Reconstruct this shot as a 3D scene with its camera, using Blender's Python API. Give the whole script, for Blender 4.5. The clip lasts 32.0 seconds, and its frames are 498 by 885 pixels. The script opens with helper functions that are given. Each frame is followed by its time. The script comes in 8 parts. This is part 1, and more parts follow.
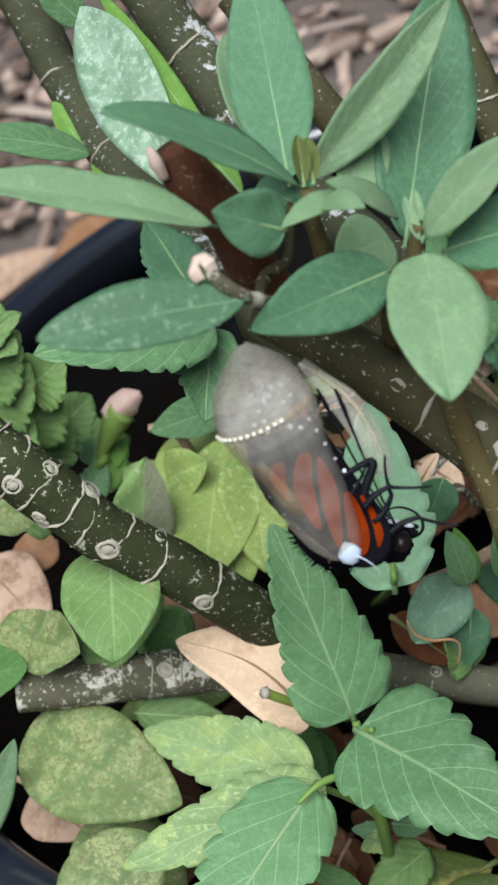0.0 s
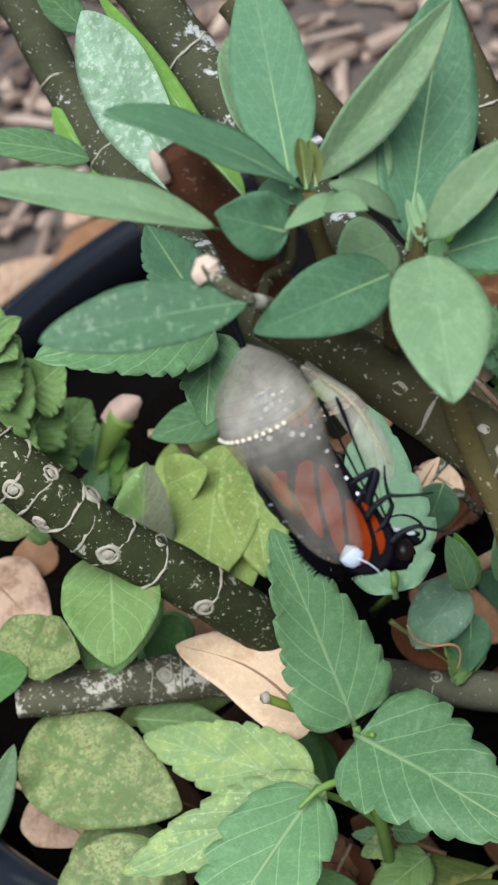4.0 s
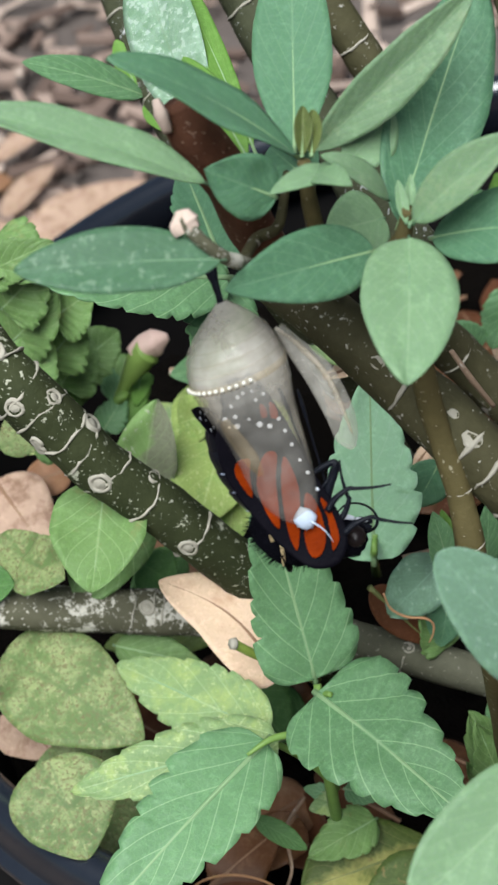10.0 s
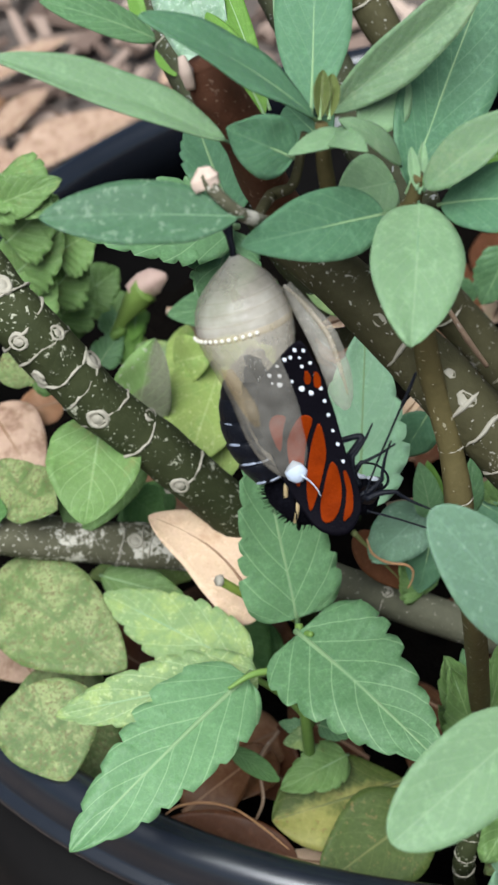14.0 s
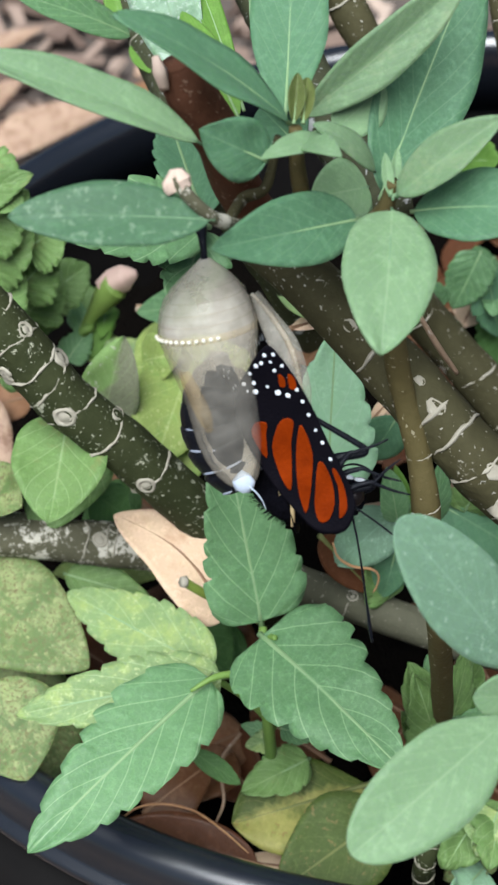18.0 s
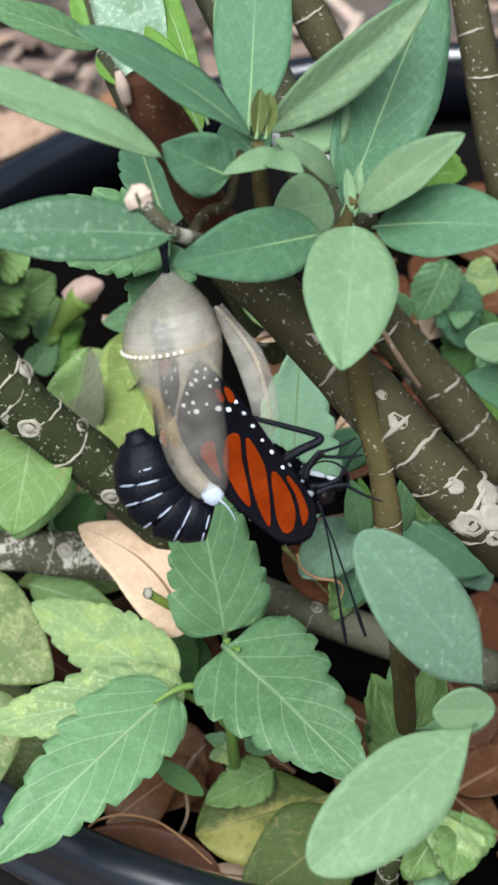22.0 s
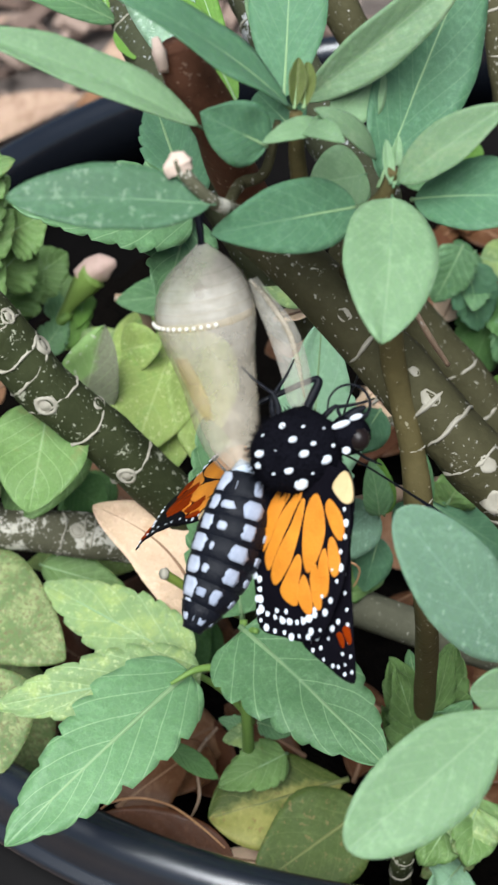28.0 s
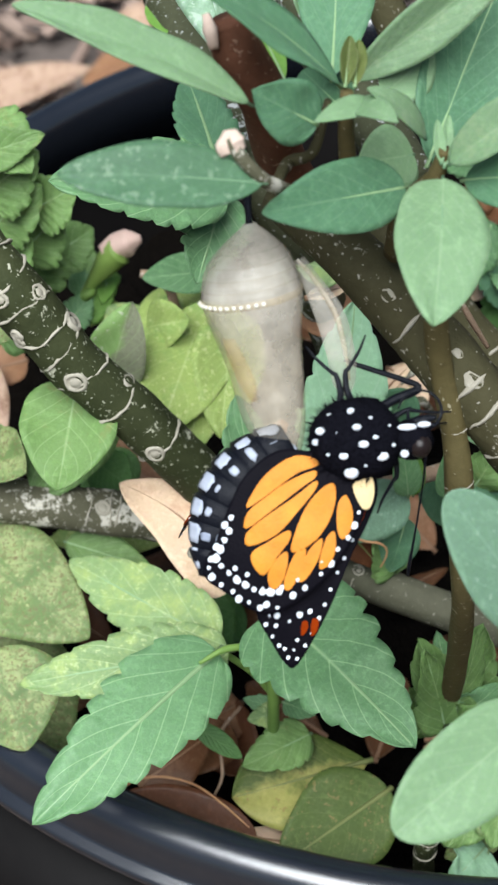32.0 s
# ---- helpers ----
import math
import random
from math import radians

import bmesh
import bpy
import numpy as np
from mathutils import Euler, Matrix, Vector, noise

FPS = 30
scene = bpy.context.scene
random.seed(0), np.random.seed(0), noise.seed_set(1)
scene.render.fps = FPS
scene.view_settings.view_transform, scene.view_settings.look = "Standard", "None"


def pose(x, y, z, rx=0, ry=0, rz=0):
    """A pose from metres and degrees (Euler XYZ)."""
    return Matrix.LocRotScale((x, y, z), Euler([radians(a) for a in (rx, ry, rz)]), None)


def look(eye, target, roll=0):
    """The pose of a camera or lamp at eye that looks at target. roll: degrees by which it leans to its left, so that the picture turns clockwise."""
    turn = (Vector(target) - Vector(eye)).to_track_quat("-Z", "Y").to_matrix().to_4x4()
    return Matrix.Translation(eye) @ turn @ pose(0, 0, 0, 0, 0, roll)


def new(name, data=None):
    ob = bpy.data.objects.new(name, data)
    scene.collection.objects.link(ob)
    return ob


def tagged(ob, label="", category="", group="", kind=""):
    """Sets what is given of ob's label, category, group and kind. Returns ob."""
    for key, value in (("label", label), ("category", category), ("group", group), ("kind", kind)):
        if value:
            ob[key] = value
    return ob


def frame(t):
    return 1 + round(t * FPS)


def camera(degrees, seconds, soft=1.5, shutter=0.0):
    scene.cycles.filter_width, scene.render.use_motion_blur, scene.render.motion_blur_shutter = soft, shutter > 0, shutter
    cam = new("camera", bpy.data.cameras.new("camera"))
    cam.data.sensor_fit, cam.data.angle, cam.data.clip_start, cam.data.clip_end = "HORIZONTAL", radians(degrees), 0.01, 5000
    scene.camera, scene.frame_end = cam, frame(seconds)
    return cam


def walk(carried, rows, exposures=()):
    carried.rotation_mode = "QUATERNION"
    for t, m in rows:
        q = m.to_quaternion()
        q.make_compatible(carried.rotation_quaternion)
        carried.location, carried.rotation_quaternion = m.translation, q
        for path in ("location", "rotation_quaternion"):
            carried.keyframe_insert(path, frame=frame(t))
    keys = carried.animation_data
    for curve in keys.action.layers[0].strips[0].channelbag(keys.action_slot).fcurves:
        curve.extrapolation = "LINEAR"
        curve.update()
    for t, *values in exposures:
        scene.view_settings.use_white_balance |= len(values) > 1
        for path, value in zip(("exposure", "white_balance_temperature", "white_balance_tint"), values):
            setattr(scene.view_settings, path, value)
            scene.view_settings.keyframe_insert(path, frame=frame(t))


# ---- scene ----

# ---- camera ----
cam = camera(14.78, 32.0, soft=2.2)
cam.data.dof.use_dof, cam.data.dof.focus_distance, cam.data.dof.aperture_fstop = True, 0.245, 95.0
PATH = [
    (0, -0.00934, -0.16276, 0.26940, 51.990, 13.745, -13.035),
    (0.5, -0.00960, -0.16350, 0.26941, 52.007, 13.752, -13.054),
    (1, -0.01018, -0.16478, 0.27026, 52.063, 13.841, -12.969),
    (1.5, -0.00892, -0.16411, 0.27066, 52.136, 13.852, -12.965),
    (2, -0.00847, -0.16368, 0.27001, 52.171, 13.837, -12.998),
    (2.5, -0.00912, -0.16290, 0.26967, 52.187, 13.868, -13.053),
    (3, -0.00982, -0.16280, 0.26971, 52.225, 13.869, -13.014),
    (3.5, -0.01011, -0.16293, 0.26920, 52.269, 13.802, -13.073),
    (5.5, -0.01097, -0.16299, 0.26850, 52.369, 11.780, -12.274),
    (6, -0.01445, -0.15979, 0.26812, 52.305, 10.382, -11.291),
    (6.5, -0.01345, -0.16106, 0.26954, 52.166, 9.730, -11.041),
    (7, -0.01631, -0.16328, 0.27193, 52.095, 9.139, -10.737),
    (7.5, -0.01685, -0.16295, 0.27153, 52.084, 8.625, -10.494),
    (8, -0.01541, -0.16244, 0.26992, 52.013, 8.293, -10.334),
    (8.5, -0.01277, -0.16007, 0.26805, 51.938, 8.249, -10.192),
    (9, -0.00870, -0.16450, 0.27039, 51.872, 8.723, -9.332),
    (9.5, 0.00369, -0.16542, 0.27007, 51.833, 9.102, -7.583),
    (10, 0.00393, -0.16845, 0.27022, 51.967, 9.178, -5.753),
    (10.5, 0.00693, -0.17007, 0.27122, 51.920, 8.693, -5.461),
    (11, 0.00484, -0.16199, 0.26719, 51.787, 8.507, -5.274),
    (11.5, 0.00272, -0.15635, 0.26213, 51.640, 8.377, -5.256),
    (12, 0.00268, -0.15217, 0.26032, 51.624, 8.188, -5.283),
    (12.5, 0.00616, -0.15930, 0.26632, 51.573, 8.013, -5.437),
    (13, 0.00226, -0.16827, 0.27483, 51.500, 7.708, -5.201),
    (13.5, 0.00138, -0.17339, 0.27753, 50.005, 6.981, -5.004),
    (14, 0.00057, -0.17288, 0.27735, 49.971, 6.342, -4.689),
    (14.5, 0.00009, -0.17304, 0.27676, 49.898, 5.988, -4.572),
    (16.5, 0.00118, -0.17088, 0.27683, 49.789, 5.357, -4.513),
    (17, 0.00129, -0.17082, 0.27705, 49.797, 5.156, -4.552),
    (17.5, 0.00081, -0.17108, 0.27753, 49.839, 5.041, -4.613),
    (18, 0.00084, -0.17075, 0.27730, 49.744, 4.862, -4.684),
    (18.5, 0.00181, -0.17078, 0.27682, 49.708, 4.736, -4.702),
    (19, 0.00171, -0.17098, 0.27730, 49.766, 4.592, -4.808),
    (19.5, 0.00175, -0.17046, 0.27688, 49.724, 4.490, -4.878),
    (20, 0.00087, -0.17098, 0.27799, 49.770, 4.403, -4.969),
    (20.5, 0.00144, -0.17022, 0.27761, 49.755, 4.400, -5.019),
    (21, 0.00249, -0.16995, 0.27736, 49.810, 4.302, -5.125),
    (21.5, 0.00266, -0.16934, 0.27718, 49.771, 4.242, -5.214),
    (22, 0.00203, -0.17071, 0.27827, 49.877, 4.173, -5.201),
    (22.5, -0.00042, -0.17061, 0.27871, 49.919, 4.103, -5.213),
    (23, -0.00048, -0.17079, 0.27942, 49.976, 3.978, -5.257),
    (23.5, 0.00013, -0.16994, 0.27926, 50.010, 3.832, -5.336),
    (24, -0.00070, -0.16911, 0.27975, 50.072, 3.792, -5.349),
    (24.5, -0.00107, -0.16988, 0.27941, 49.993, 3.708, -5.384),
    (26.5, -0.00267, -0.16785, 0.27673, 49.887, 3.544, -5.456),
    (27, -0.00363, -0.16860, 0.27624, 49.836, 3.547, -5.510),
    (27.5, -0.00421, -0.16895, 0.27560, 49.757, 3.424, -5.430),
    (28, -0.00398, -0.16888, 0.27516, 49.631, 3.383, -5.371),
    (28.5, -0.00810, -0.16704, 0.27797, 49.642, 3.276, -5.350),
    (29, -0.00819, -0.16595, 0.27776, 49.568, 3.227, -5.397),
    (29.5, -0.00738, -0.16706, 0.27707, 49.536, 3.115, -5.389),
    (30, -0.00752, -0.16755, 0.27543, 49.448, 3.028, -5.439),
    (30.5, -0.00775, -0.16850, 0.27522, 49.368, 2.934, -5.423),
    (31, -0.00976, -0.16821, 0.27412, 49.163, 2.851, -5.268),
    (31.5, -0.01049, -0.16761, 0.27436, 48.969, 2.786, -5.312),
    (32, -0.00968, -0.16677, 0.27510, 48.864, 2.730, -5.197),
]
walk(cam, [(t, pose(x, y, z, rx, ry, rz)) for t, x, y, z, rx, ry, rz in PATH], exposures=((0, 0.755), (9, 0.82), (14, 0.885), (17, 0.925), (24, 0.97), (28, 1.02), (32, 1.06)))

# ---- light: open shade under a bright sky ----
world = bpy.data.worlds.new("sky")
scene.world = world
world.use_nodes = True
wn = world.node_tree.nodes
sky = wn.new("ShaderNodeTexSky")
sky.sky_type, sky.sun_disc = "NISHITA", False
sky.sun_elevation, sky.sun_rotation = radians(60), radians(193)
world.node_tree.links.new(sky.outputs["Color"], wn["Background"].inputs["Color"])
wn["Background"].inputs["Strength"].default_value = 0.026
sun = new("sun", bpy.data.lights.new("sun", "SUN"))
sun.data.energy, sun.data.angle, sun.data.color = 3.85, radians(48), (0.93, 0.975, 1.0)
sun.matrix_world = look((-0.10, -0.44, 0.76), (0, 0, 0))

# ---- materials ----
def nodes_of(name, rough=0.6, spec=0.4):
    m = bpy.data.materials.new(name)
    m.use_nodes = True
    n, l = m.node_tree.nodes, m.node_tree.links
    b = n["Principled BSDF"]
    b.inputs["Roughness"].default_value = rough
    b.inputs["Specular IOR Level"].default_value = spec
    return m, n, l, b


def ramp(n, stops):
    r = n.new("ShaderNodeValToRGB")
    e = r.color_ramp.elements
    while len(e) < len(stops):
        e.new(0.5)
    for k, (p, c) in zip(e, stops):
        k.position, k.color = p, (*c, 1)
    return r


def noise_tex(n, l, scale, detail=4.0, coord="Object", rough=0.6):
    tc, t = n.new("ShaderNodeTexCoord"), n.new("ShaderNodeTexNoise")
    t.inputs["Scale"].default_value, t.inputs["Detail"].default_value = scale, detail
    t.inputs["Roughness"].default_value = rough
    l.new(tc.outputs[coord], t.inputs["Vector"])
    return t


def mixc(n, l, fac, a, b, mode="MIX"):
    m = n.new("ShaderNodeMix")
    m.data_type, m.blend_type = "RGBA", mode
    for sock, v in ((m.inputs[0], fac), (m.inputs[6], a), (m.inputs[7], b)):
        if isinstance(v, (int, float)):
            sock.default_value = v
        elif isinstance(v, tuple):
            sock.default_value = (*v, 1)
        else:
            l.new(v, sock)
    return m.outputs[2]


def mathn(n, l, op, a, b=0.0, clamp=False):
    m = n.new("ShaderNodeMath")
    m.operation, m.use_clamp = op, clamp
    for sock, v in zip(m.inputs, (a, b)):
        if isinstance(v, (int, float)):
            sock.default_value = v
        else:
            l.new(v, sock)
    return m.outputs[0]


def bump(n, l, b, height, strength=0.3, dist=0.0004):
    k = n.new("ShaderNodeBump")
    k.inputs["Strength"].default_value, k.inputs["Distance"].default_value = strength, dist
    l.new(height, k.inputs["Height"])
    l.new(k.outputs[0], b.inputs["Normal"])


def leaf_mat(name, dark, light, vein, spot=(0.3, 0.35, 0.2), spots=0.0, blotch=None, blotches=0.5, rough=0.5, veins=7.0, trans=0.12, show=0.22, pits=None, half=None):
    """A leaf blade: two greens, side veins that follow the blade, speckles and blotches."""
    m, n, l, b = nodes_of(name, rough, 0.18)
    uv = n.new("ShaderNodeUVMap")
    sep = n.new("ShaderNodeSeparateXYZ")
    l.new(uv.outputs[0], sep.inputs[0])
    across = mathn(n, l, "ABSOLUTE", mathn(n, l, "SUBTRACT", sep.outputs[0], 0.5))
    warp = noise_tex(n, l, 110, 2)
    bend = mathn(n, l, "MULTIPLY", mathn(n, l, "SUBTRACT", warp.outputs[0], 0.5), 0.22)
    ph = mathn(n, l, "SUBTRACT", mathn(n, l, "MULTIPLY", sep.outputs[1], veins), mathn(n, l, "MULTIPLY", across, veins * 0.78))
    tri = mathn(n, l, "ABSOLUTE", mathn(n, l, "SUBTRACT", mathn(n, l, "FRACT", mathn(n, l, "ADD", ph, bend)), 0.5))
    side = mathn(n, l, "MULTIPLY", mathn(n, l, "SUBTRACT", 0.046, tri, True), 28.0, True)
    net = n.new("ShaderNodeTexVoronoi")
    net.feature = "DISTANCE_TO_EDGE"
    net.inputs["Scale"].default_value = 900
    tco = n.new("ShaderNodeTexCoord")
    l.new(tco.outputs["Object"], net.inputs["Vector"])
    cellv = mathn(n, l, "MULTIPLY", mathn(n, l, "SUBTRACT", 0.10, net.outputs["Distance"], True), 6.0, True)
    mid = mathn(n, l, "MULTIPLY", mathn(n, l, "SUBTRACT", 0.022, across, True), 45.0, True)
    big, fine = noise_tex(n, l, 150, 4), noise_tex(n, l, 1500, 4)
    rnd = n.new("ShaderNodeObjectInfo")
    base = mixc(n, l, big.outputs[0], dark, light)
    base = mixc(n, l, mathn(n, l, "MULTIPLY", fine.outputs[0], 0.5), base, tuple(c * 0.6 for c in dark))
    base = mixc(n, l, mathn(n, l, "MULTIPLY", rnd.outputs["Random"], 0.3), base, tuple(c * 1.25 for c in light))
    dust = noise_tex(n, l, 800, 5, rough=0.75)
    dr = ramp(n, [(0.5, (0, 0, 0)), (0.68, (1, 1, 1))])
    l.new(dust.outputs[0], dr.inputs[0])
    base = mixc(n, l, mathn(n, l, "MULTIPLY", dr.outputs[0], 0.36), base, tuple(1.4 * c + 0.012 for c in light))
    rr = mathn(n, l, "ADD", mathn(n, l, "MULTIPLY", big.outputs[0], 0.3), rough - 0.12)
    l.new(rr, b.inputs["Roughness"])
    if blotch:
        bl = noise_tex(n, l, 260, 5, rough=0.7)
        r = ramp(n, [(blotches - 0.08, (0, 0, 0)), (blotches + 0.1, (1, 1, 1))])
        l.new(bl.outputs[0], r.inputs[0])
        base = mixc(n, l, r.outputs[0], base, blotch)
    if spots:
        sp = noise_tex(n, l, 1100, 2)
        r = ramp(n, [(0.64 - spots * 0.1, (0, 0, 0)), (0.70 - spots * 0.1, (1, 1, 1))])
        l.new(sp.outputs[0], r.inputs[0])
        base = mixc(n, l, mathn(n, l, "MULTIPLY", r.outputs[0], 0.6), base, spot)
    if half:
        hr = ramp(n, [(0.44, (0, 0, 0)), (0.60, (1, 1, 1))])
        l.new(mathn(n, l, "ADD", sep.outputs[0], mathn(n, l, "MULTIPLY", mathn(n, l, "SUBTRACT", big.outputs[0], 0.5), 0.9)), hr.inputs[0])
        base = mixc(n, l, hr.outputs[0], base, mixc(n, l, fine.outputs[0], tuple(c * 0.6 for c in half), tuple(c * 1.25 for c in half)))
    if pits:
        pt = noise_tex(n, l, 1700, 3, rough=0.7)
        r = ramp(n, [(0.53, (0, 0, 0)), (0.60, (1, 1, 1))])
        l.new(pt.outputs[0], r.inputs[0])
        base = mixc(n, l, mathn(n, l, "MULTIPLY", mathn(n, l, "MULTIPLY", r.outputs[0], big.outputs[0]), 1.5, True), base, pits)
    base = mixc(n, l, mathn(n, l, "MULTIPLY", cellv, 0.11), base, vein)
    base = mixc(n, l, mathn(n, l, "MULTIPLY", side, show), base, vein)
    base = mixc(n, l, mathn(n, l, "MULTIPLY", mid, min(0.8, 0.12 + show)), base, vein)
    l.new(base, b.inputs["Base Color"])
    b.inputs["Subsurface Weight"].default_value = trans
    b.inputs["Subsurface Radius"].default_value = (0.001, 0.002, 0.0005)
    puff = mathn(n, l, "MULTIPLY", tri, -0.9 * show)
    h = mathn(n, l, "ADD", mathn(n, l, "MULTIPLY", fine.outputs[0], 0.4), mathn(n, l, "SUBTRACT", mathn(n, l, "MULTIPLY", cellv, -0.05), puff))
    bump(n, l, b, h, min(0.85, 0.15 + 1.2 * show), 0.0004)
    return m


def plain_mat(name, a, c, scale=300, rough=0.7, bumps=0.3, spec=0.3, dist=0.0003):
    m, n, l, b = nodes_of(name, rough, spec)
    t, f = noise_tex(n, l, scale, 5), noise_tex(n, l, scale * 6, 3)
    col = mixc(n, l, t.outputs[0], a, c)
    col = mixc(n, l, mathn(n, l, "MULTIPLY", f.outputs[0], 0.4), col, tuple(x * 0.6 for x in a))
    l.new(col, b.inputs["Base Color"])
    bump(n, l, b, mathn(n, l, "ADD", t.outputs[0], mathn(n, l, "MULTIPLY", f.outputs[0], 0.5)), bumps, dist)
    return m


def chip_mat():
    """Wood chips, each of its own tone from dark bark to pale tan."""
    m, n, l, b = nodes_of("wood_chip", 0.85, 0.2)
    isl, f = n.new("ShaderNodeNewGeometry"), noise_tex(n, l, 500, 4)
    r = ramp(n, [(0.0, (0.07, 0.045, 0.035)), (0.35, (0.22, 0.15, 0.12)), (0.7, (0.42, 0.31, 0.25)), (1.0, (0.66, 0.52, 0.43))])
    l.new(isl.outputs["Random Per Island"], r.inputs[0])
    l.new(mixc(n, l, mathn(n, l, "MULTIPLY", f.outputs[0], 0.7), r.outputs[0], (0.10, 0.07, 0.055)), b.inputs["Base Color"])
    bump(n, l, b, f.outputs[0], 0.5, 0.0004)
    return m


def bark_mat(name, a, c, spot, amount=0.5, rough=0.75, streak=0.0, size=230):
    """Green-brown bark with pale lichen flecks and larger scaly patches."""
    m, n, l, b = nodes_of(name, rough, 0.12)
    t, f = noise_tex(n, l, 170, 5), noise_tex(n, l, 900, 4)
    col = mixc(n, l, t.outputs[0], a, c)
    col = mixc(n, l, mathn(n, l, "MULTIPLY", f.outputs[0], 0.5), col, tuple(x * 0.5 for x in a))
    v = noise_tex(n, l, 1300, 2)
    r = ramp(n, [(0.66 - amount * 0.08, (0, 0, 0)), (0.70 - amount * 0.08, (1, 1, 1))])
    l.new(v.outputs[0], r.inputs[0])
    col = mixc(n, l, mathn(n, l, "MULTIPLY", r.outputs[0], 0.8), col, spot)
    if streak:
        s = noise_tex(n, l, size, 6, rough=0.75)
        r2 = ramp(n, [(0.62 - streak * 0.1, (0, 0, 0)), (0.66 - streak * 0.1, (1, 1, 1))])
        l.new(s.outputs[0], r2.inputs[0])
        col = mixc(n, l, r2.outputs[0], col, spot)
    l.new(col, b.inputs["Base Color"])
    bump(n, l, b, mathn(n, l, "ADD", mathn(n, l, "MULTIPLY", r.outputs[0], 0.6), f.outputs[0]), 0.55, 0.0004)
    return m


G_UP = leaf_mat("smooth_green_leaf", (0.050, 0.125, 0.066), (0.092, 0.195, 0.105), (0.2, 0.32, 0.18), spots=0.0)
G_PALE = leaf_mat("pale_green_leaf", (0.115, 0.20, 0.105), (0.18, 0.285, 0.15), (0.27, 0.38, 0.22), spots=0.0)
G_HOAR = leaf_mat("hoary_green_leaf", (0.12, 0.215, 0.13), (0.20, 0.31, 0.20), (0.15, 0.22, 0.12), spot=(0.36, 0.44, 0.36), spots=0.9, blotch=(0.24, 0.35, 0.25), blotches=0.52)
G_SAGE = leaf_mat("sage_olive_leaf", (0.095, 0.17, 0.085), (0.165, 0.255, 0.14), (0.26, 0.33, 0.2), blotch=(0.2, 0.27, 0.15), blotches=0.62)
G_SPECK = leaf_mat("speckled_green_leaf", (0.050, 0.115, 0.060), (0.080, 0.162, 0.088), (0.12, 0.22, 0.12), spot=(0.17, 0.25, 0.165), spots=0.45)
G_BLUE = leaf_mat("blue_green_front_leaf", (0.100, 0.185, 0.118), (0.170, 0.285, 0.188), (0.22, 0.36, 0.25), spot=(0.26, 0.38, 0.28), spots=0.1)
G_YOUNG = leaf_mat("young_yellow_green_leaf", (0.078, 0.175, 0.030), (0.125, 0.245, 0.048), (0.2, 0.31, 0.1))
G_TIP = leaf_mat("brownish_bud_leaf", (0.055, 0.075, 0.022), (0.10, 0.125, 0.035), (0.16, 0.18, 0.07))
G_WEED = leaf_mat("bright_serrated_leaf", (0.062, 0.145, 0.062), (0.132, 0.252, 0.116), (0.33, 0.48, 0.26), veins=6.0, rough=0.44, show=0.36)
G_WEED2 = leaf_mat("light_serrated_leaf", (0.132, 0.215, 0.080), (0.22, 0.315, 0.138), (0.36, 0.46, 0.24), veins=5.0, blotch=(0.27, 0.35, 0.12), blotches=0.56, spot=(0.36, 0.43, 0.20), spots=0.5, show=0.4)
G_FROST = leaf_mat("pale_frosted_leaf", (0.18, 0.33, 0.195), (0.26, 0.43, 0.27), (0.34, 0.48, 0.34), veins=5.0, show=0.3, rough=0.55)
G_MOTTLE = leaf_mat("mottled_old_leaf", (0.062, 0.112, 0.034), (0.145, 0.205, 0.072), (0.085, 0.135, 0.045), spot=(0.30, 0.33, 0.15), spots=0.35, blotch=(0.22, 0.265, 0.11), blotches=0.52, pits=(0.13, 0.11, 0.05), show=0.45, veins=5.0)
G_LIME = leaf_mat("yellowing_green_leaf", (0.21, 0.30, 0.075), (0.33, 0.42, 0.13), (0.50, 0.58, 0.26), blotch=(0.20, 0.33, 0.09), blotches=0.60, spot=(0.52, 0.56, 0.26), spots=0.3, show=0.34)
G_DARK = leaf_mat("dark_undergrowth_leaf", (0.05, 0.12, 0.035), (0.10, 0.21, 0.065), (0.15, 0.27, 0.1), show=0.45)
G_GREY = leaf_mat("greyed_dying_leaf", (0.17, 0.30, 0.09), (0.25, 0.39, 0.14), (0.32, 0.42, 0.2), blotch=(0.22, 0.28, 0.12), blotches=0.6, spot=(0.5, 0.5, 0.42), spots=0.3, show=0.4, half=(0.21, 0.225, 0.145))
G_RUMP = leaf_mat("rumpled_green_leaf", (0.074, 0.142, 0.042), (0.150, 0.250, 0.082), (0.24, 0.34, 0.15), blotch=(0.17, 0.19, 0.07), blotches=0.66, show=0.5, veins=6.0)
G_OLIVE = leaf_mat("olive_fallen_leaf", (0.045, 0.075, 0.018), (0.085, 0.12, 0.03), (0.15, 0.18, 0.06), spot=(0.2, 0.14, 0.06), spots=0.2)
YELLOW = leaf_mat("fallen_yellow_leaf", (0.16, 0.175, 0.045), (0.30, 0.28, 0.085), (0.30, 0.28, 0.1), blotch=(0.14, 0.17, 0.04), blotches=0.58, spot=(0.2, 0.12, 0.05), spots=0.2, half=(0.060, 0.088, 0.018))
TAN = leaf_mat("dry_tan_leaf", (0.60, 0.42, 0.28), (0.72, 0.54, 0.38), (0.56, 0.4, 0.27), blotch=(0.48, 0.31, 0.20), blotches=0.6, rough=0.6, trans=0.05)
DRY = leaf_mat("dry_pinkish_leaf", (0.30, 0.195, 0.13), (0.46, 0.32, 0.235), (0.5, 0.37, 0.28), blotch=(0.22, 0.13, 0.085), blotches=0.55, rough=0.55, trans=0.05)
